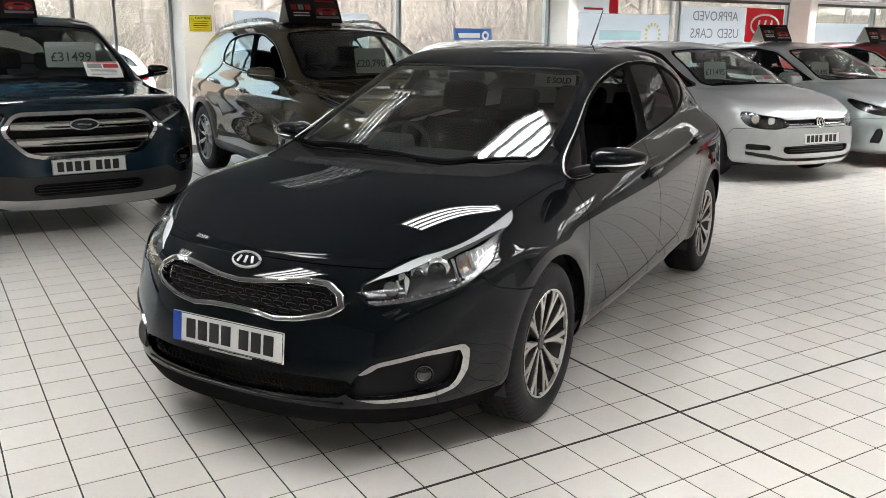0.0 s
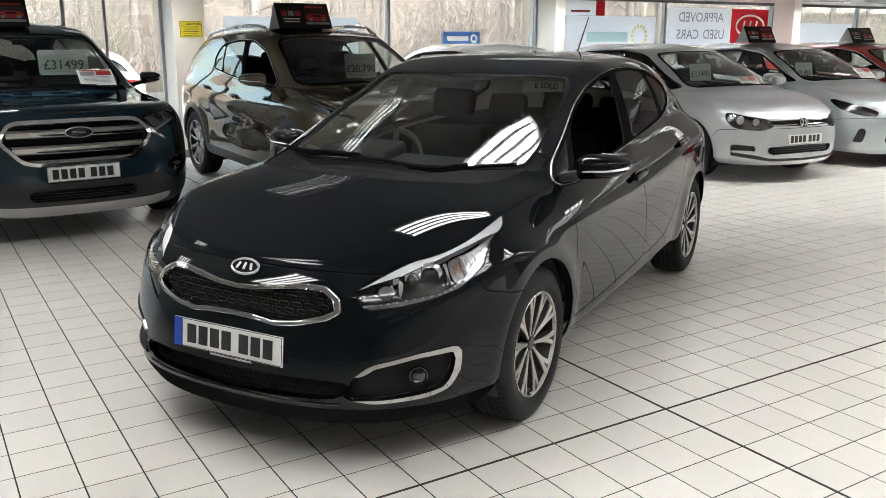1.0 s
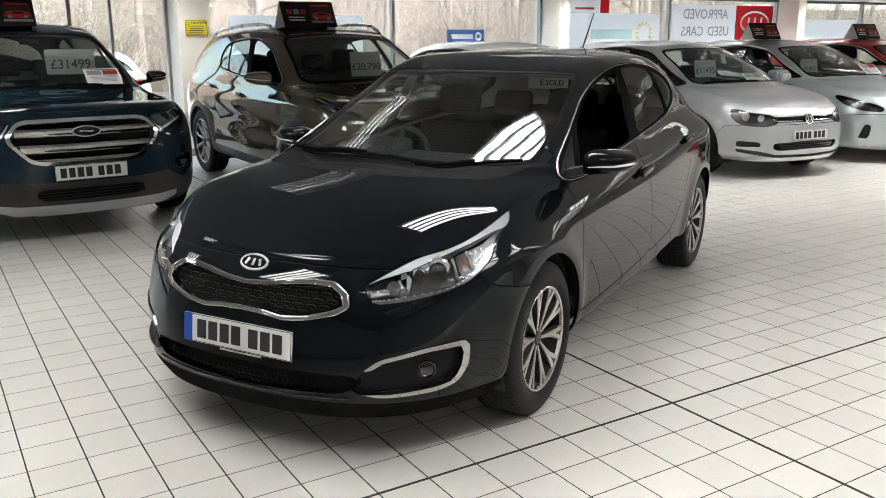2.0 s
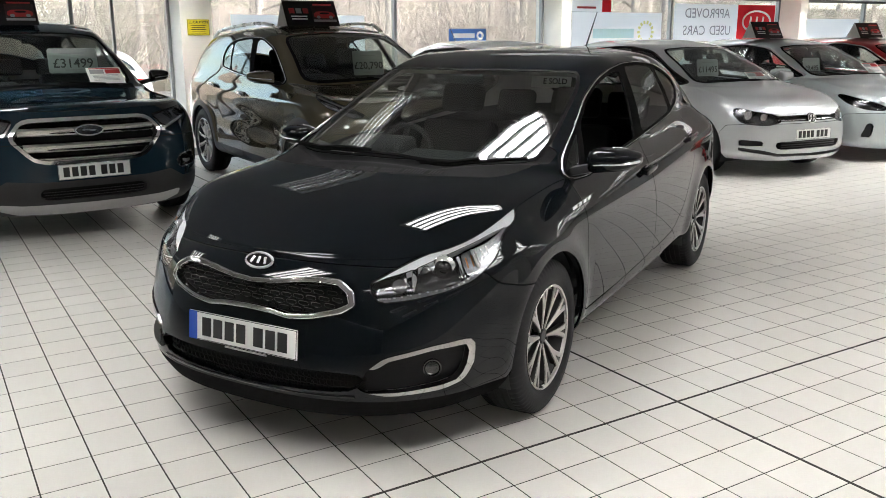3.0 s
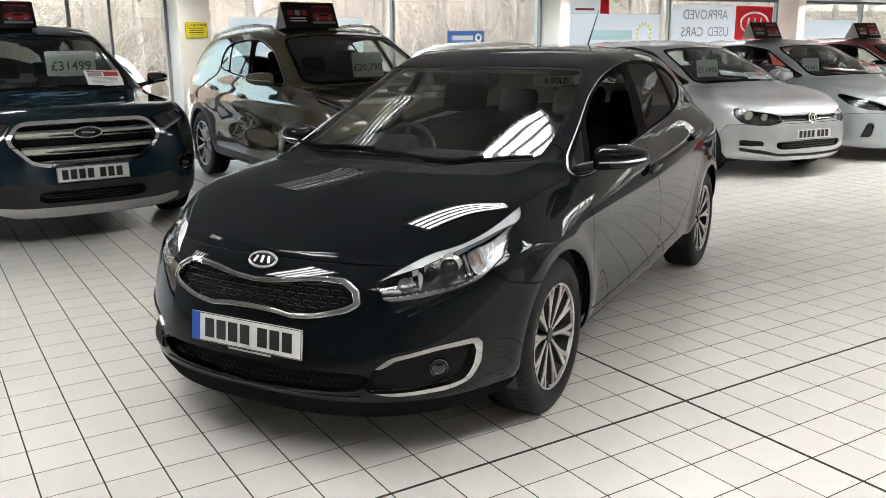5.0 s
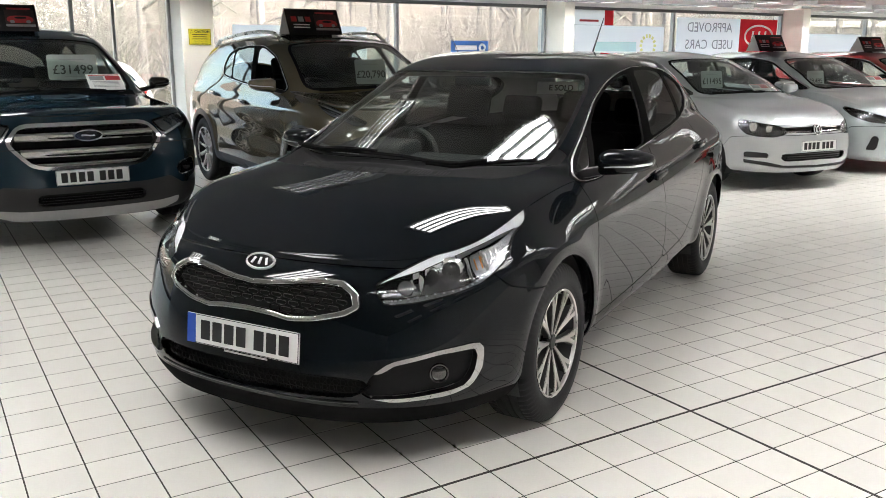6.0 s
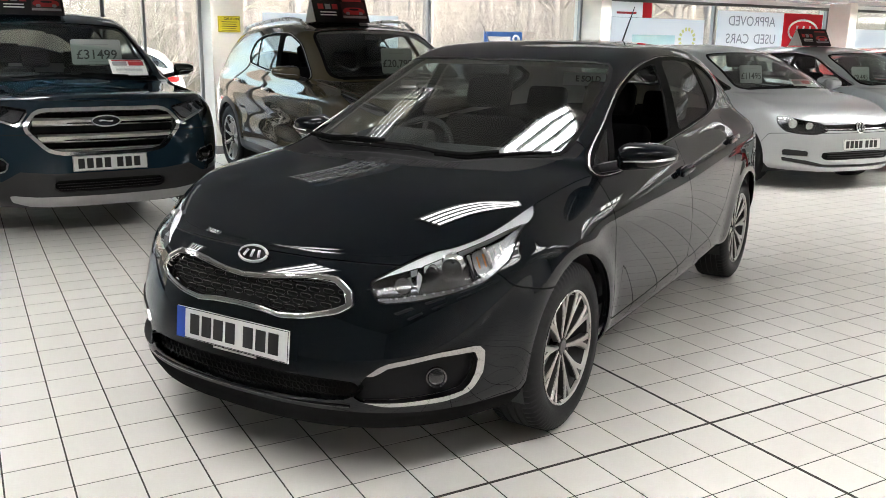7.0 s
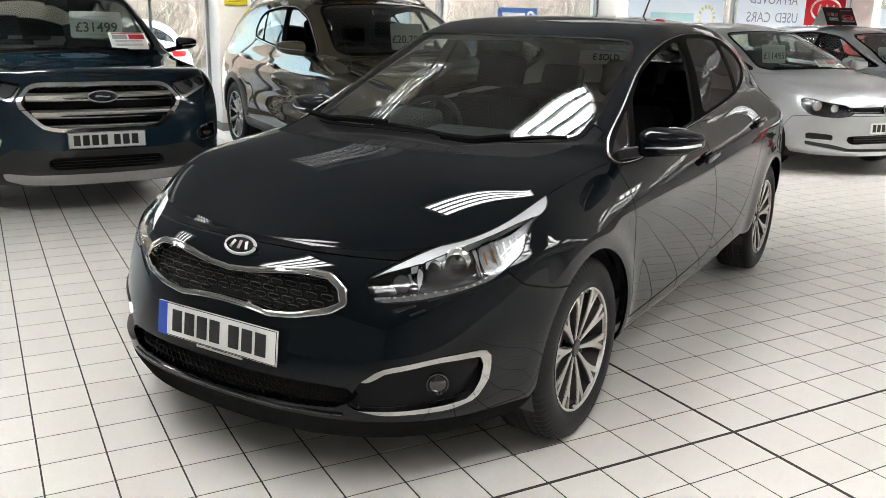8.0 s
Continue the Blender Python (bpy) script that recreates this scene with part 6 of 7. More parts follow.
for s in (1, -1):
    roof_rail(bronze_suv, bronze_shell, s * 0.575, (-1.15, -3.05))
for car, sh, x, z in ((silver_hatch, silver_shell, 0, 0.634), (rear_hatch, silver_shell, 0, 0.634)):
    b = new("badge")
    b.parent = car
    b.matrix_basis = pose(skin_x(silver_shell, 0, z) + 0.012, 0, z, 0, -12, 0)
    part("badge_disc", lathe_bm([(0.058, -0.02), (0.058, 0.002), (0.052, 0.006), (0.0, 0.006)], 32, "x"), GLOSSBLACK, b, smooth=True)
    part("badge_ring", tube_bm([(0.005, 0.055 * math.cos(2 * math.pi * k / 32), 0.055 * math.sin(2 * math.pi * k / 32)) for k in range(32)], 0.006, 6, closed=True), CHROME, b, smooth=True)
    for a in (22, -22, 158, -158):
        part("badge_bar", box_bm((0.006, 0.009, 0.075), (0.008, 0.022 * (1 if abs(a) < 90 else -1), 0.0), 0.002, (a, 0, 0)), CHROME, b)
    for zz in (0.652, 0.616):
        for s in (1, -1):
            bm = bmesh.new()
            line = [(skin_x(silver_shell, y, zz) - 0.008, s * y, zz) for y in np.linspace(0.07, 0.43, 8)]
            part("grille_bar", tube_bm(line, 0.006, 6, bm), CHROME if zz < 0.63 else GLOSSBLACK, car, smooth=True)
    for zz in (0.336, 0.360, 0.384):
        line = [(skin_x(silver_shell, y, zz) - 0.015, y, zz) for y in np.linspace(-0.40, 0.40, 14)]
        part("intake_bar", tube_bm(line, 0.006, 5), PLASTIC, car, smooth=True)
    for s in (1, -1):
        part("intake_bar", tube_bm([(skin_x(silver_shell, y, 0.352) + 0.002, s * y, 0.352) for y in np.linspace(0.60, 0.78, 8)], 0.005, 5), CHROME, car, "thin chrome strip")
        lamp = new("lamp_unit")
        lamp.parent = car
        for at, r in (((0.525, 0.680, 0.664), 0.046), ((0.612, 0.545, 0.648), 0.040)):
            p = part("lamp_bowl", lathe_bm([(r * 1.08, 0.006), (r, 0.014), (r * 0.85, -0.02), (r * 0.4, -0.045), (r * 0.22, -0.046), (r * 0.20, -0.01), (0.0, -0.004)], 24, "x"), DARK_CHROME, lamp, smooth=True)
            p.matrix_basis = pose(at[0], s * at[1], at[2], 0, 0, s * 20)
for car, sh in ((pale_hatch, pale_shell), (red_hatch, pale_shell)):
    for s in (1, -1):
        lamp = new("lamp_unit")
        lamp.parent = car
        p = part("lamp_bowl", lathe_bm([(0.04, 0.012), (0.034, -0.02), (0.016, -0.045), (0.0, -0.05)], 24, "x"), CHROME, lamp, smooth=True)
        p.matrix_basis = pose(0.53, s * 0.63, 0.685, 0, 0, s * 20)


# ---- signs and cards in and on the cars ----
SIGN_BLACK = material("black_sign_print", (0.014, 0.012, 0.013), 0.6, spec=0.2, grain=0.2, grain_scale=30)
SIGN_DARK = material("dark_sign_photo", (0.05, 0.03, 0.03), 0.6, spec=0.2, grain=0.3, grain_scale=15)
SIGN_RED = material("red_sign_print", (0.45, 0.02, 0.025), 0.35, coat=0.3, grain=0.15, grain_scale=20)
SIGN_BLUE = material("blue_sign_print", (0.05, 0.16, 0.48), 0.4, grain=0.05)
SIGN_GREY = material("grey_sign_print", (0.30, 0.30, 0.31), 0.5, grain=0.05)
SIGN_YELLOW = material("yellow_sign_board", (0.75, 0.62, 0.03), 0.45, grain=0.05, blotch=0.06)
SIGN_TEAL = material("pale_teal_print", (0.52, 0.76, 0.78), 0.5, grain=0.05)
SIGN_LEMON = material("lemon_print", (0.80, 0.76, 0.30), 0.5, grain=0.05)
SIGN_WHITE = material("white_sign_board", (0.82, 0.82, 0.80), 0.5, grain=0.02, blotch=0.03)


def see_through(name, color, share):
    """Thin printed film: part of the daylight behind it shines through."""
    m = material(name, color, 0.5, grain=0.02, blotch=0.03)
    t = m.node_tree
    mix, back = t.nodes.new("ShaderNodeMixShader"), t.nodes.new("ShaderNodeBsdfTranslucent")
    back.inputs["Color"].default_value = (*color, 1)
    mix.inputs[0].default_value = share
    t.links.new(t.nodes["Principled BSDF"].outputs[0], mix.inputs[1])
    t.links.new(back.outputs[0], mix.inputs[2])
    t.links.new(mix.outputs[0], t.nodes["Material Output"].inputs["Surface"])
    return m


POSTER = see_through("white_poster_film", (0.93, 0.93, 0.92), 0.8)
POSTER_RED = see_through("red_poster_film", (0.75, 0.03, 0.05), 0.55)


def roof_sign(m, w=0.50, h=0.22, d=0.26, bright=1):
    """A folded card tent on a car's roof, printed with red and grey shapes on black."""
    s = thing("roof_sign", "folded card roof sign printed black and red, on a car's roof", "sign", "roof signs", m=m)
    for k, sg in enumerate((1, -1)):
        a = math.degrees(math.atan2(d / 2, h)) * sg
        face = new("sign_face")
        face.parent = s
        face.matrix_basis = pose(sg * d / 4, 0, h / 2, 0, -a, 0) if sg > 0 else pose(-d / 4, 0, h / 2, 0, -a, 0)
        part("board", box_bm((0.006, w, math.hypot(h, d / 2)), (0, 0, 0), 0.001), SIGN_BLACK, face)
        x = sg * 0.0045
        part("printed_panel", box_bm((0.002, w * 0.44, h * 0.72), (x, w * 0.24, -h * 0.04), 0.0), SIGN_DARK, face)
        part("printed_car", rounded_plate(w * 0.40, h * 0.36, x * 1.5, w * 0.24, -h * 0.10), SIGN_RED, face)
        part("printed_glass", rounded_plate(w * 0.18, h * 0.10, x * 1.9, w * 0.25, -h * 0.02), SIGN_BLACK, face)
        for q in (0.12, 0.36):
            part("printed_wheel", rounded_plate(w * 0.07, h * 0.15, x * 1.9, w * q, -h * 0.19), SIGN_GREY, face)
        part("printed_road", box_bm((0.002, w * 0.44, h * 0.10), (x * 1.1, w * 0.24, -h * 0.33)), SIGN_GREY, face)
        part("printed_heading", box_bm((0.002, w * 0.36, h * 0.07), (x * 1.1, w * 0.24, h * 0.38)), SIGN_RED, face)
        for q in range(3):
            part("printed_square", box_bm((0.002, w * 0.10, h * 0.22), (x, -w * (0.10 + 0.13 * q), h * 0.10)), (SIGN_RED, SIGN_GREY, SIGN_RED)[q], face)
        for q in range(2):
            part("text_bar", box_bm((0.002, w * 0.30, h * 0.05), (x, -w * 0.24, -h * (0.14 + 0.12 * q))), SIGN_WHITE, face)
    for sg in (1, -1):
        bm = bmesh.new()
        bm.faces.new([bm.verts.new(p) for p in ((d / 2, sg * w / 2, 0), (-d / 2, sg * w / 2, 0), (0, sg * w / 2, h))])
        bmesh.ops.solidify(bm, geom=bm.faces[:], thickness=0.004)
        part("side_card", bm, CARDBOARD, s, "plain pale card end")
    return s


def rounded_plate(w, h, x, y, z):
    bm = bmesh.new()
    pts = [(x, y + w / 2 * math.copysign(abs(math.cos(a)) ** 0.6, math.cos(a)), z + h / 2 * math.copysign(abs(math.sin(a)) ** 0.9, math.sin(a)) * (0.7 if math.sin(a) < 0 else 1)) for a in np.linspace(0, 2 * math.pi, 25)[:-1]]
    f = bm.faces.new([bm.verts.new(p) for p in pts])
    made = bmesh.ops.extrude_face_region(bm, geom=[f])
    bmesh.ops.translate(bm, verts=[v for v in made["geom"] if isinstance(v, bmesh.types.BMVert)], vec=(0.0015 if x > 0 else -0.0015, 0, 0))
    return bm


def price_card(m, text, w, h, size):
    c = thing("price_card", "white price card %s hanging inside a windscreen" % text, "price card", "price cards", m=m)
    bm = box_bm((0.004, w, h), (0, 0, 0), 0.0)
    bmesh.ops.bevel(bm, geom=[e for e in bm.edges if abs(e.verts[0].co.x - e.verts[1].co.x) > 0.003], offset=0.02, segments=3, profile=0.5, affect="EDGES")
    part("card", bm, PRICE_CARD, c)
    writing("price", text, size, INK, c, pose(0.0035, 0, -h * 0.12, 90, 0, 90), bold=0.001)
    for z, k in ((0.30, 0.5), (-0.38, 0.35)):
        part("text_bar", box_bm((0.002, w * k, 0.008), (0.0028, 0, z * h)), SIGN_GREY, c)
    return c


def leaflet(m, w=0.21, h=0.297):
    c = thing("leaflet", "white printed leaflet with a red heading lying against a windscreen", "leaflet", "leaflets", m=m)
    part("sheet", box_bm((0.002, w, h)), CARDBOARD, c)
    part("printed_photo", box_bm((0.002, w * 0.40, h * 0.26), (0.0016, -w * 0.22, h * 0.24)), SIGN_GREY, c)
    part("printed_heading", box_bm((0.002, w * 0.42, h * 0.26), (0.0016, w * 0.24, h * 0.24)), SIGN_RED, c)
    part("printed_line", box_bm((0.002, w * 0.86, h * 0.05), (0.0016, 0, h * 0.43)), SIGN_RED, c)
    for k in range(5):
        part("text_bar", box_bm((0.002, w * 0.74, h * 0.018), (0.0016, 0, h * (0.02 - 0.08 * k))), SIGN_GREY, c)
    return c


def on(car, *p):
    return car.matrix_basis @ pose(*p)


roof_sign(on(bronze_suv, -1.35, -0.17, skin_z(bronze_shell, -1.35, 0.17) + 0.002, 0, 0, 0), 0.58, 0.25)
roof_sign(on(blue_suv, -1.28, -0.17, skin_z(blue_shell, -1.3, 0.3) + 0.004, 0, 0, 0), 0.56, 0.24)
roof_sign(on(pale_hatch, -1.55, -0.30, skin_z(pale_shell, -1.55, 0) + 0.002, 0, 0, 0), 0.50, 0.22)
roof_sign(on(red_hatch, -1.45, -0.20, skin_z(pale_shell, -1.45, 0) + 0.002, 0, 0, 0), 0.50, 0.22)
price_card(on(blue_suv, -0.65, 0.265, 1.29, 0, -10, 0), "£31499", 0.42, 0.22, 0.115)
price_card(on(bronze_suv, -0.75, 0.18, 1.235, 0, -10, 0), "£20,790", 0.34, 0.24, 0.10)
price_card(on(silver_hatch, -0.71, -0.12, 1.11, 0, -10, 0), "£11495", 0.33, 0.20, 0.10)
price_card(on(pale_hatch, -0.72, -0.22, 1.08, 0, -10, 0), "£9,495", 0.30, 0.22, 0.09)
leaflet(on(blue_suv, -0.335, 0.46, 1.165, 0, -52, 0), 0.297, 0.21)
leaflet(on(silver_hatch, -0.335, 0.31, 1.0, 0, -52, 0), 0.28, 0.20)
leaflet(on(pale_hatch, -0.30, 0.42, 1.06, 0, -52, 0), 0.28, 0.20)


# ---- signs on the glass and on the pillar ----
def frame_rect_bm(w, h, t):
    bm = bmesh.new()
    for sx, sz, cx, cz in ((w, t, 0, h / 2 - t / 2), (w, t, 0, -h / 2 + t / 2), (t, h - 2 * t, w / 2 - t / 2, 0), (t, h - 2 * t, -w / 2 + t / 2, 0)):
        box_bm((sx, 0.002, sz), (cx, -0.003, cz), bm=bm)
    return bm


def board(name, label, x0, x1, z0, z1, mat, y=None, category="sign", thick=0.004):
    s = thing(name, label, category, m=pose((x0 + x1) / 2, WALL_Y + 0.038 if y is None else y, (z0 + z1) / 2))
    part("sheet", box_bm((x1 - x0, thick, z1 - z0)), mat, s)
    return s


c = board("caution_sign", "yellow caution sign with black print on the pillar", 0.485, 0.765, 1.505, 1.70, SIGN_YELLOW, 8.757)
writing("caution_word", "CAUTION", 0.042, INK, c, pose(0.03, -0.003, 0.062, 90, 0, 0), bold=0.0012)
part("warning_mark", tube_bm([(-0.118, -0.003, 0.045), (-0.082, -0.003, 0.045), (-0.10, -0.003, 0.078)], 0.003, 5, closed=True), INK, c)
part("border", frame_rect_bm(0.272, 0.187, 0.003), INK, c)
for k in range(5):
    part("text_bar", box_bm((0.19 - 0.02 * (k % 2), 0.002, 0.008 if k < 3 else 0.004), (0.0, -0.003, 0.026 - 0.026 * k)), INK, c)
c = board("window_poster", "blank white poster fixed to the glass", 1.21, 3.20, 1.0, 1.775, POSTER)
c = board("blue_window_sticker", "blue mobility scheme sticker read from outside", 4.65, 5.34, 1.36, 1.59, SIGN_BLUE)
part("word_bar", box_bm((0.40, 0.002, 0.07), (-0.07, -0.003, 0.01)), SIGN_WHITE, c)
part("emblem", tube_bm([(0.23 + 0.05 * math.cos(2 * math.pi * k / 24), -0.003, 0.01 + 0.05 * math.sin(2 * math.pi * k / 24)) for k in range(24)], 0.02, 5, closed=True), SIGN_WHITE, c)
c = board("dealer_banner", "white banner with red end strip on the glass", 7.06, 7.95, 1.87, 2.13, POSTER)
part("red_strip", box_bm((0.2, 0.003, 0.26), (0.345, -0.002, 0)), POSTER_RED, c)
part("word_bar", box_bm((0.42, 0.002, 0.035), (-0.10, -0.003, -0.06)), SIGN_RED, c)
c = board("mobility_poster", "white mobility scheme poster with a pale yellow emblem", 7.09, 9.18, 1.20, 1.865, POSTER)
part("word_bar", box_bm((0.95, 0.002, 0.16), (-0.10, -0.003, -0.02)), SIGN_TEAL, c)
em = new("emblem")
em.parent = c
for k in range(14):
    a = 2 * math.pi * k / 14
    part("ray", box_bm((0.06, 0.002, 0.045), (0.66 + 0.17 * math.cos(a), -0.003, 0.0 + 0.17 * math.sin(a)), 0, (0, -math.degrees(a), 0)), SIGN_LEMON, em)
c = board("approved_banner", "white and red banner lettered approved used cars, read from outside", 9.49, 12.28, 1.365, 2.04, POSTER)
part("red_field", box_bm((1.08, 0.003, 0.672), (0.85, -0.002, 0)), POSTER_RED, c)
part("emblem", tube_bm([(0.86 + 0.40 * math.cos(2 * math.pi * k / 36), -0.004, 0.02 + 0.20 * math.sin(2 * math.pi * k / 36)) for k in range(36)], 0.022, 5, closed=True), SIGN_WHITE, c)
for k in range(3):
    part("emblem_bar", box_bm((0.05, 0.002, 0.2), (0.68 + 0.18 * k, -0.005, 0.02), 0, (0, 12, 0)), SIGN_WHITE, c)
for x, z, text in ((-0.52, 0.16, "APPROVED"), (-0.16, -0.15, "USED"), (-0.86, -0.15, "CARS")):
    writing("banner_word", text, 0.245, SIGN_GREY, c, pose(x, -0.004, z, 90, 0, 0), mirror=True)
c = board("pale_poster", "white poster on the end window", 13.0, 15.05, 1.0, 1.79, POSTER)
# a small card in the black car's rear window
card = thing("sold_card", "small white card lettered SOLD inside the black car's rear window", "card", m=on(black_car, -2.62, -0.18, 1.185, 0, -10, 0))
part("card_sheet", box_bm((0.003, 0.30, 0.085), (0, -0.03, 0), 0.0), CARDBOARD, card)
writing("card_word", "E SOLD", 0.055, INK, card, pose(0.0026, 0.0, 0, 90, 0, 90), bold=0.001)


# ---- outside the windows: yard, bare wood and sky ----
YARD_Z = -0.15
ASPHALT = material("pale_wet_asphalt", (0.16, 0.155, 0.15), 0.7, grain=0.25, grain_scale=60, blotch=0.2, blotch_scale=0.5, bump=0.5, bump_scale=120)
EARTH = material("leaf_litter", (0.10, 0.085, 0.06), 0.95, grain=0.35, grain_scale=6, blotch=0.35, blotch_scale=0.4, bump=0.6, bump_scale=20)
BARK = material("grey_brown_bark", (0.22, 0.205, 0.205), 0.9, grain=0.3, grain_scale=25, blotch=0.2, bump=0.8, bump_scale=40, per_piece=0.3)
TWIG = material("reddish_twigs", (0.23, 0.205, 0.20), 0.9, grain=0.3, grain_scale=12, per_island=0.35)
TWIG_GREEN = material("mossy_twigs", (0.20, 0.20, 0.17), 0.9, grain=0.3, grain_scale=12, per_island=0.35)
BLOSSOM = material("white_blossom", (0.62, 0.60, 0.57), 0.8, grain=0.1, per_island=0.12)

ground = thing("ground", "pale asphalt yard reaching the wood", "ground", kind="structure")
part("yard", box_bm((900, 900, 0.2), (0, 440 + WALL_Y + 10.2, YARD_Z - 0.1)), ASPHALT, ground)
slab("wall_footing", (X1 - X0 + 0.4, 0.22, 0.15), ((X0 + X1) / 2, WALL_Y + 0.111, -0.077), PLASTER, "concrete footing under the windows", "wall")
bank = bmesh.new()
nx, ny = 90, 14
grid = [[bank.verts.new((-60 + 170 * i / (nx - 1), 24 + 40 * j / (ny - 1), YARD_Z - 0.05 + 1.5 * min(1, j / 6) + 0.25 * noise.noise(Vector((i * 0.35, j * 0.6, 0.0))) * min(1, j))) for j in range(ny)] for i in range(nx)]
for i in range(nx - 1):
    for j in range(ny - 1):
        bank.faces.new((grid[i][j], grid[i + 1][j], grid[i + 1][j + 1], grid[i][j + 1]))
tagged(part("woodland_bank", bank, EARTH, None, "", True), "brown leaf-covered bank at the edge of the wood", "bank", kind="structure")


def limb(V, F, a, b, ra, rb, n=5):
    way = (b - a).normalized()
    side = way.orthogonal().normalized()
    up = side.cross(way)
    k = len(V)
    for p, r in ((a, ra), (b, rb)):
        for j in range(n):
            c = 2 * math.pi * j / n
            V.append(p + r * (math.cos(c) * side + math.sin(c) * up))
    for j in range(n):
        F.append((k + j, k + (j + 1) % n, k + n + (j + 1) % n, k + n + j))


def grow(V, F, rng, a, way, length, r, depth, tips, droop=0.0):
    """A limb that forks until the twigs are thin."""
    p = a
    steps = 3 if depth > 1 else 2
    for s in range(steps):
        way = (way + Vector((rng.uniform(-1, 1), rng.uniform(-1, 1), rng.uniform(-0.6, 0.9))) * 0.16).normalized()
        q = p + way * length / steps
        r2 = r * (0.86 if s < steps - 1 else 0.7)
        limb(V, F, p, q, r, r2, 6 if r > 0.05 else (4 if r > 0.012 else 3))
        p, r = q, r2
        if depth > 0:
            for _ in range(rng.choice((1, 2, 2)) if depth > 1 else rng.choice((1, 2))):
                turn = Vector((rng.uniform(-1, 1), rng.uniform(-1, 1), rng.uniform(-0.3 - droop, 0.8)))
                grow(V, F, rng, p, (way * 0.7 + turn * 0.85).normalized(), length * rng.uniform(0.5, 0.75), r * rng.uniform(0.45, 0.62), depth - 1, tips, droop)
    tips.append(p)


def bare_tree(seed, height, mat):
    rng = random.Random(seed)
    t = thing("bare_tree", "leafless woodland tree with fine reddish twigs", "tree", "bare trees")
    V, F, tips = [], [], []
    p, r = Vector((0, 0, -0.1)), height * 0.016
    tv, tf = [], []
    for k in range(8):
        q = p + Vector((rng.uniform(-0.05, 0.05) * height / 8, rng.uniform(-0.05, 0.05) * height / 8, height / 8))
        limb(tv, tf, p, q, r, r * 0.88, 9)
        p, r = q, r * 0.88
        if k >= 1:
            for _ in range(2):
                a = rng.uniform(0, 2 * math.pi)
                grow(V, F, rng, p, Vector((math.cos(a), math.sin(a), rng.uniform(0.2, 0.9))).normalized(), height * rng.uniform(0.14, 0.24), r * 0.42, 2, tips)
    mesh_object("trunk", tv, tf, BARK, t, smooth=True)
    crown = mesh_object("crown", V, F, mat, t)
    crown["kind"] = "stuff"
    return t


def shrub(seed, height, mat, name="bare_shrub", label="tangled leafless shrub at the wood's edge"):
    rng = random.Random(seed)
    t = thing(name, label, "shrub", "bare shrubs")
    V, F, tips = [], [], []
    for _ in range(7):
        a = rng.uniform(0, 2 * math.pi)
        grow(V, F, rng, Vector((rng.uniform(-0.5, 0.5), rng.uniform(-0.5, 0.5), -0.1)), Vector((0.6 * math.cos(a), 0.6 * math.sin(a), 1)).normalized(), height * rng.uniform(0.5, 0.8), 0.021, 3, tips)
    s = mesh_object("stems", V, F, mat, t)
    s["kind"] = "stuff"
    return t, tips


rng = random.Random(7)
kinds = [bare_tree(11, 11.0, TWIG), bare_tree(12, 13.0, TWIG), bare_tree(13, 9.5, TWIG_GREEN), bare_tree(14, 12.0, TWIG)]
places = [(-2.0, 29.0), (12.0, 29.0), (4.0, 26.5), (25.0, 28.0)]
for t, (x, y) in zip(kinds, places):
    t.matrix_basis = pose(x, y, YARD_Z + 0.5)
for k in range(60):
    x, y = rng.uniform(-3, 66), rng.uniform(26, 48)
    copy_thing(kinds[k % 4], pose(x, y, YARD_Z + 0.4 + min(1.3, (y - 24) * 0.11), 0, 0, rng.uniform(0, 360)))
for k in range(14):
    x, y = rng.uniform(1, 26), rng.uniform(20, 26)
    copy_thing(kinds[(k + 2) % 4], pose(x, y, YARD_Z, 0, 0, rng.uniform(0, 360)))
bushes = [shrub(21, 2.6, TWIG)[0], shrub(22, 3.2, TWIG_GREEN)[0], shrub(23, 2.9, TWIG)[0]]
for k, b in enumerate(bushes):
    b.matrix_basis = pose(3.0 + 5 * k, 23.5, YARD_Z)
for k in range(190):
    x, y = rng.uniform(-1, 46), rng.uniform(17.5, 30)
    copy_thing(bushes[k % 3], pose(x, y, YARD_Z + max(0, min(1.2, (y - 24) * 0.12)), 0, 0, rng.uniform(0, 360)))
# a small tree in white blossom near the window
bl = thing("blossom_tree", "small tree covered in white spring blossom", "tree", m=pose(-0.32, 19.0, YARD_Z + 0.25))
V, F, tips = [], [], []
brng = random.Random(5)
for _ in range(9):
    a = brng.uniform(0, 2 * math.pi)
    grow(V, F, brng, Vector((0, 0, 0.9)), Vector((0.7 * math.cos(a), 0.7 * math.sin(a), 0.8)).normalized(), 1.5, 0.04, 2, tips)
limb(V, F, Vector((0, 0, -0.4)), Vector((0, 0, 1.0)), 0.09, 0.07, 9)
mesh_object("trunk", V, F, BARK, bl)
PV, PF = [], []
for p in tips:
    for _ in range(12):
        c = p + Vector((brng.gauss(0, 0.12), brng.gauss(0, 0.12), brng.gauss(0, 0.10)))
        k = len(PV)
        for j in range(3):
            PV.append(c + Vector((brng.uniform(-1, 1), brng.uniform(-1, 1), brng.uniform(-1, 1))) * 0.024)
        PV.append(c + Vector((brng.uniform(-1, 1), brng.uniform(-1, 1), brng.uniform(-1, 1))) * 0.024)
        PF += [(k, k + 1, k + 2), (k, k + 2, k + 3), (k, k + 1, k + 3), (k + 1, k + 2, k + 3)]
bloom = mesh_object("blossom", PV, PF, BLOSSOM, bl)
bloom["kind"] = "stuff"

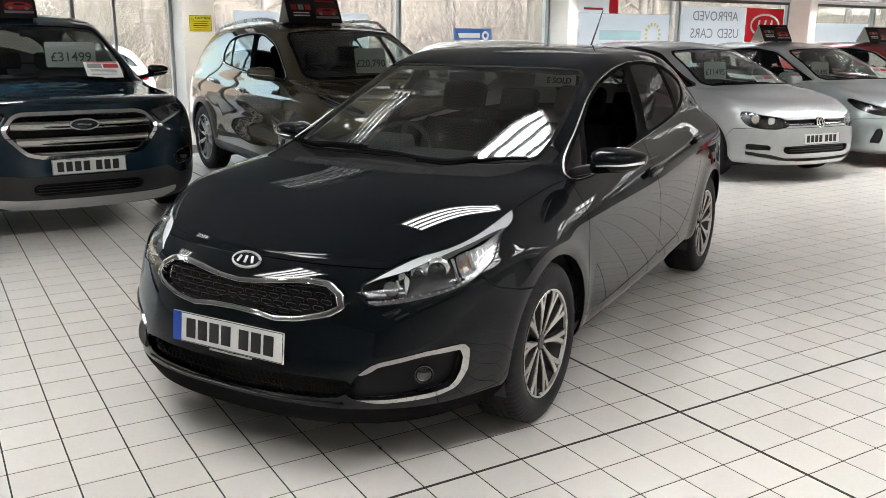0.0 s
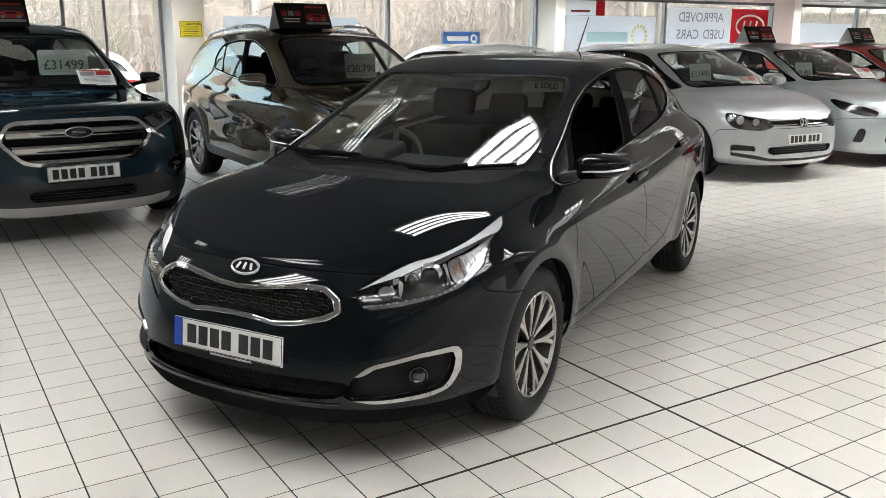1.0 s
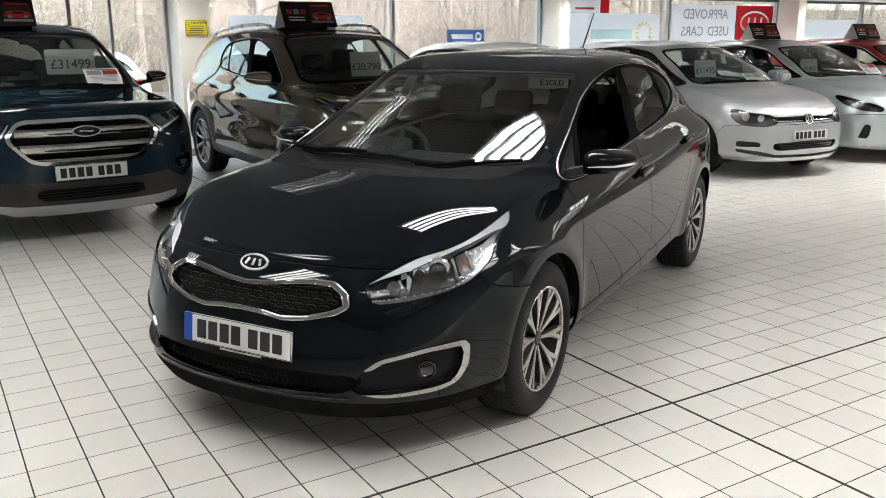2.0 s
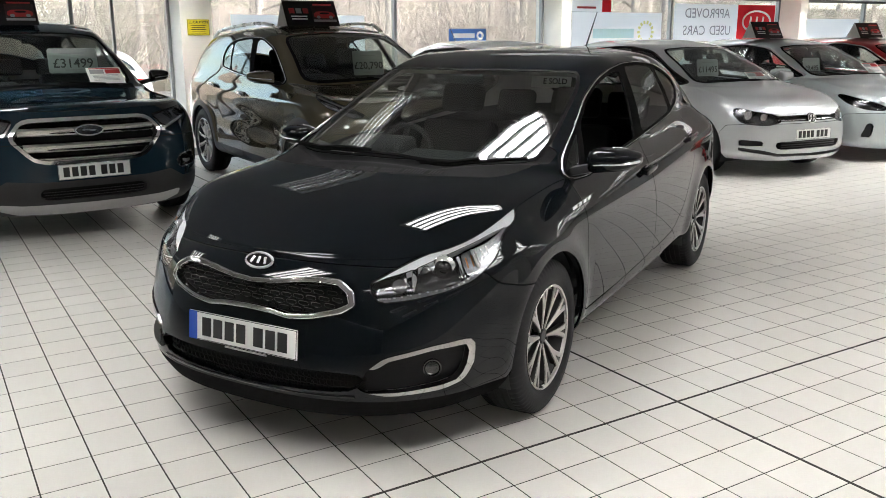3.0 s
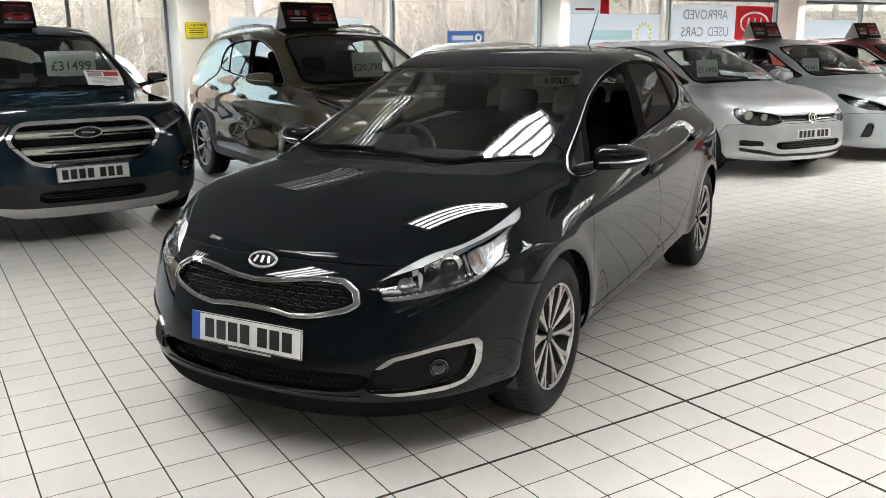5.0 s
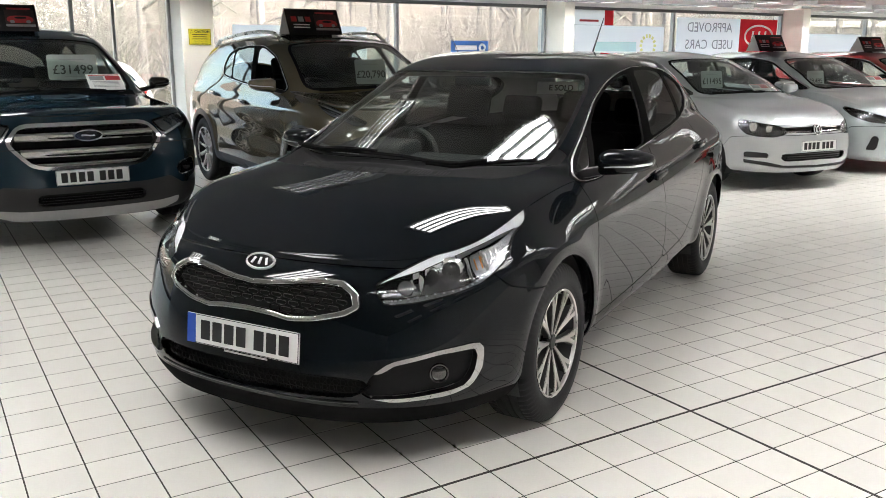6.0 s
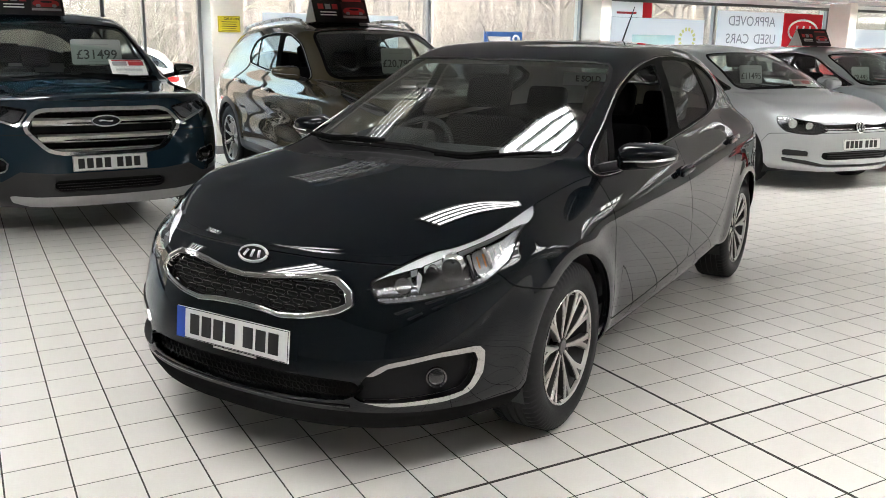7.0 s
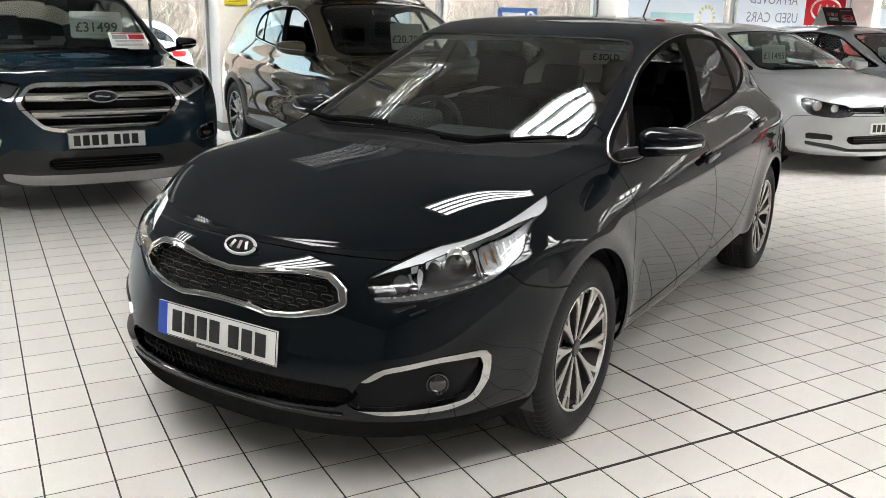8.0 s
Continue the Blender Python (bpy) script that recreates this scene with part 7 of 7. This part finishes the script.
# the depth of the wood, far behind
def wood_backdrop():
    m = bpy.data.materials.new("far_wood")
    m.use_nodes = True
    t = m.node_tree
    b = t.nodes["Principled BSDF"]
    b.inputs["Roughness"].default_value = 1.0
    co = t.nodes.new("ShaderNodeTexCoord")
    mp = t.nodes.new("ShaderNodeMapping")
    mp.inputs["Scale"].default_value = (2.6, 2.6, 1.9)
    t.links.new(co.outputs["Object"], mp.inputs["Vector"])
    n1, n2 = t.nodes.new("ShaderNodeTexNoise"), t.nodes.new("ShaderNodeTexNoise")
    n1.inputs["Scale"].default_value, n1.inputs["Detail"].default_value = 1.3, 14
    n2.inputs["Scale"].default_value, n2.inputs["Detail"].default_value = 0.5, 9
    n1.inputs["Roughness"].default_value = 0.78
    t.links.new(mp.outputs[0], n1.inputs["Vector"])
    t.links.new(co.outputs["Object"], n2.inputs["Vector"])
    r1, r2, mx = t.nodes.new("ShaderNodeValToRGB"), t.nodes.new("ShaderNodeValToRGB"), t.nodes.new("ShaderNodeMix")
    for r, lo, hi in ((r1, (0.11, 0.10, 0.095), (0.38, 0.365, 0.365)), (r2, (0.11, 0.10, 0.075), (0.38, 0.295, 0.285))):
        r.color_ramp.elements[0].position, r.color_ramp.elements[1].position = 0.36, 0.66
        r.color_ramp.elements[0].color, r.color_ramp.elements[1].color = (*lo, 1), (*hi, 1)
    mx.data_type = "RGBA"
    mx.inputs[0].default_value = 0.45
    t.links.new(n1.outputs["Fac"], r1.inputs[0])
    t.links.new(n2.outputs["Fac"], r2.inputs[0])
    t.links.new(r1.outputs[0], mx.inputs[6])
    t.links.new(r2.outputs[0], mx.inputs[7])
    t.links.new(mx.outputs[2], b.inputs["Base Color"])
    bm = bmesh.new()
    n = 60
    ring = []
    for k in range(n + 1):
        a = radians(-35 + 130 * k / n)
        p = (66 * math.sin(a) + 2, 66 * math.cos(a) - 2)
        h = 9 + 3.5 * noise.noise(Vector((k * 0.7, 0.3, 0))) + 1.5 * noise.noise(Vector((k * 2.1, 5.3, 0)))
        ring.append((bm.verts.new((p[0], p[1], YARD_Z - 0.1)), bm.verts.new((p[0], p[1], h))))
    for a, c in zip(ring, ring[1:]):
        bm.faces.new((a[0], c[0], c[1], a[1]))
    return tagged(part("backdrop", bm, m), "hazy brown depth of a bare winter wood", "backdrop", kind="structure")


wood_backdrop()
# pale canopy building past the end windows
cb = thing("canopy_building", "pale low building with a grey canopy across the yard", "building", m=pose(48, 30, YARD_Z, 0, 0, -35))
part("wall", box_bm((16, 6, 3.0), (0, 3, 1.5)), SIGN_WHITE, cb)
part("roof", box_bm((17, 8, 0.35), (0, 2.4, 3.17), 0.02), SIGN_WHITE, cb)
part("canopy", box_bm((16.5, 1.0, 0.22), (0, -0.4, 2.5), 0.02), SIGN_GREY, cb)
for k in range(5):
    part("window", box_bm((1.6, 0.06, 1.0), (-6 + 3 * k, -0.02, 1.5)), ALU, cb)


# ---- the floor tiles that the camera passes nearest ----
for i, j, key in sorted(NEAR_TILES):
    ob = new("tile", TILE_KINDS[key])
    ob.parent = FLOOR
    ob.location = (0.2 * i, 0.2 * j, 0)
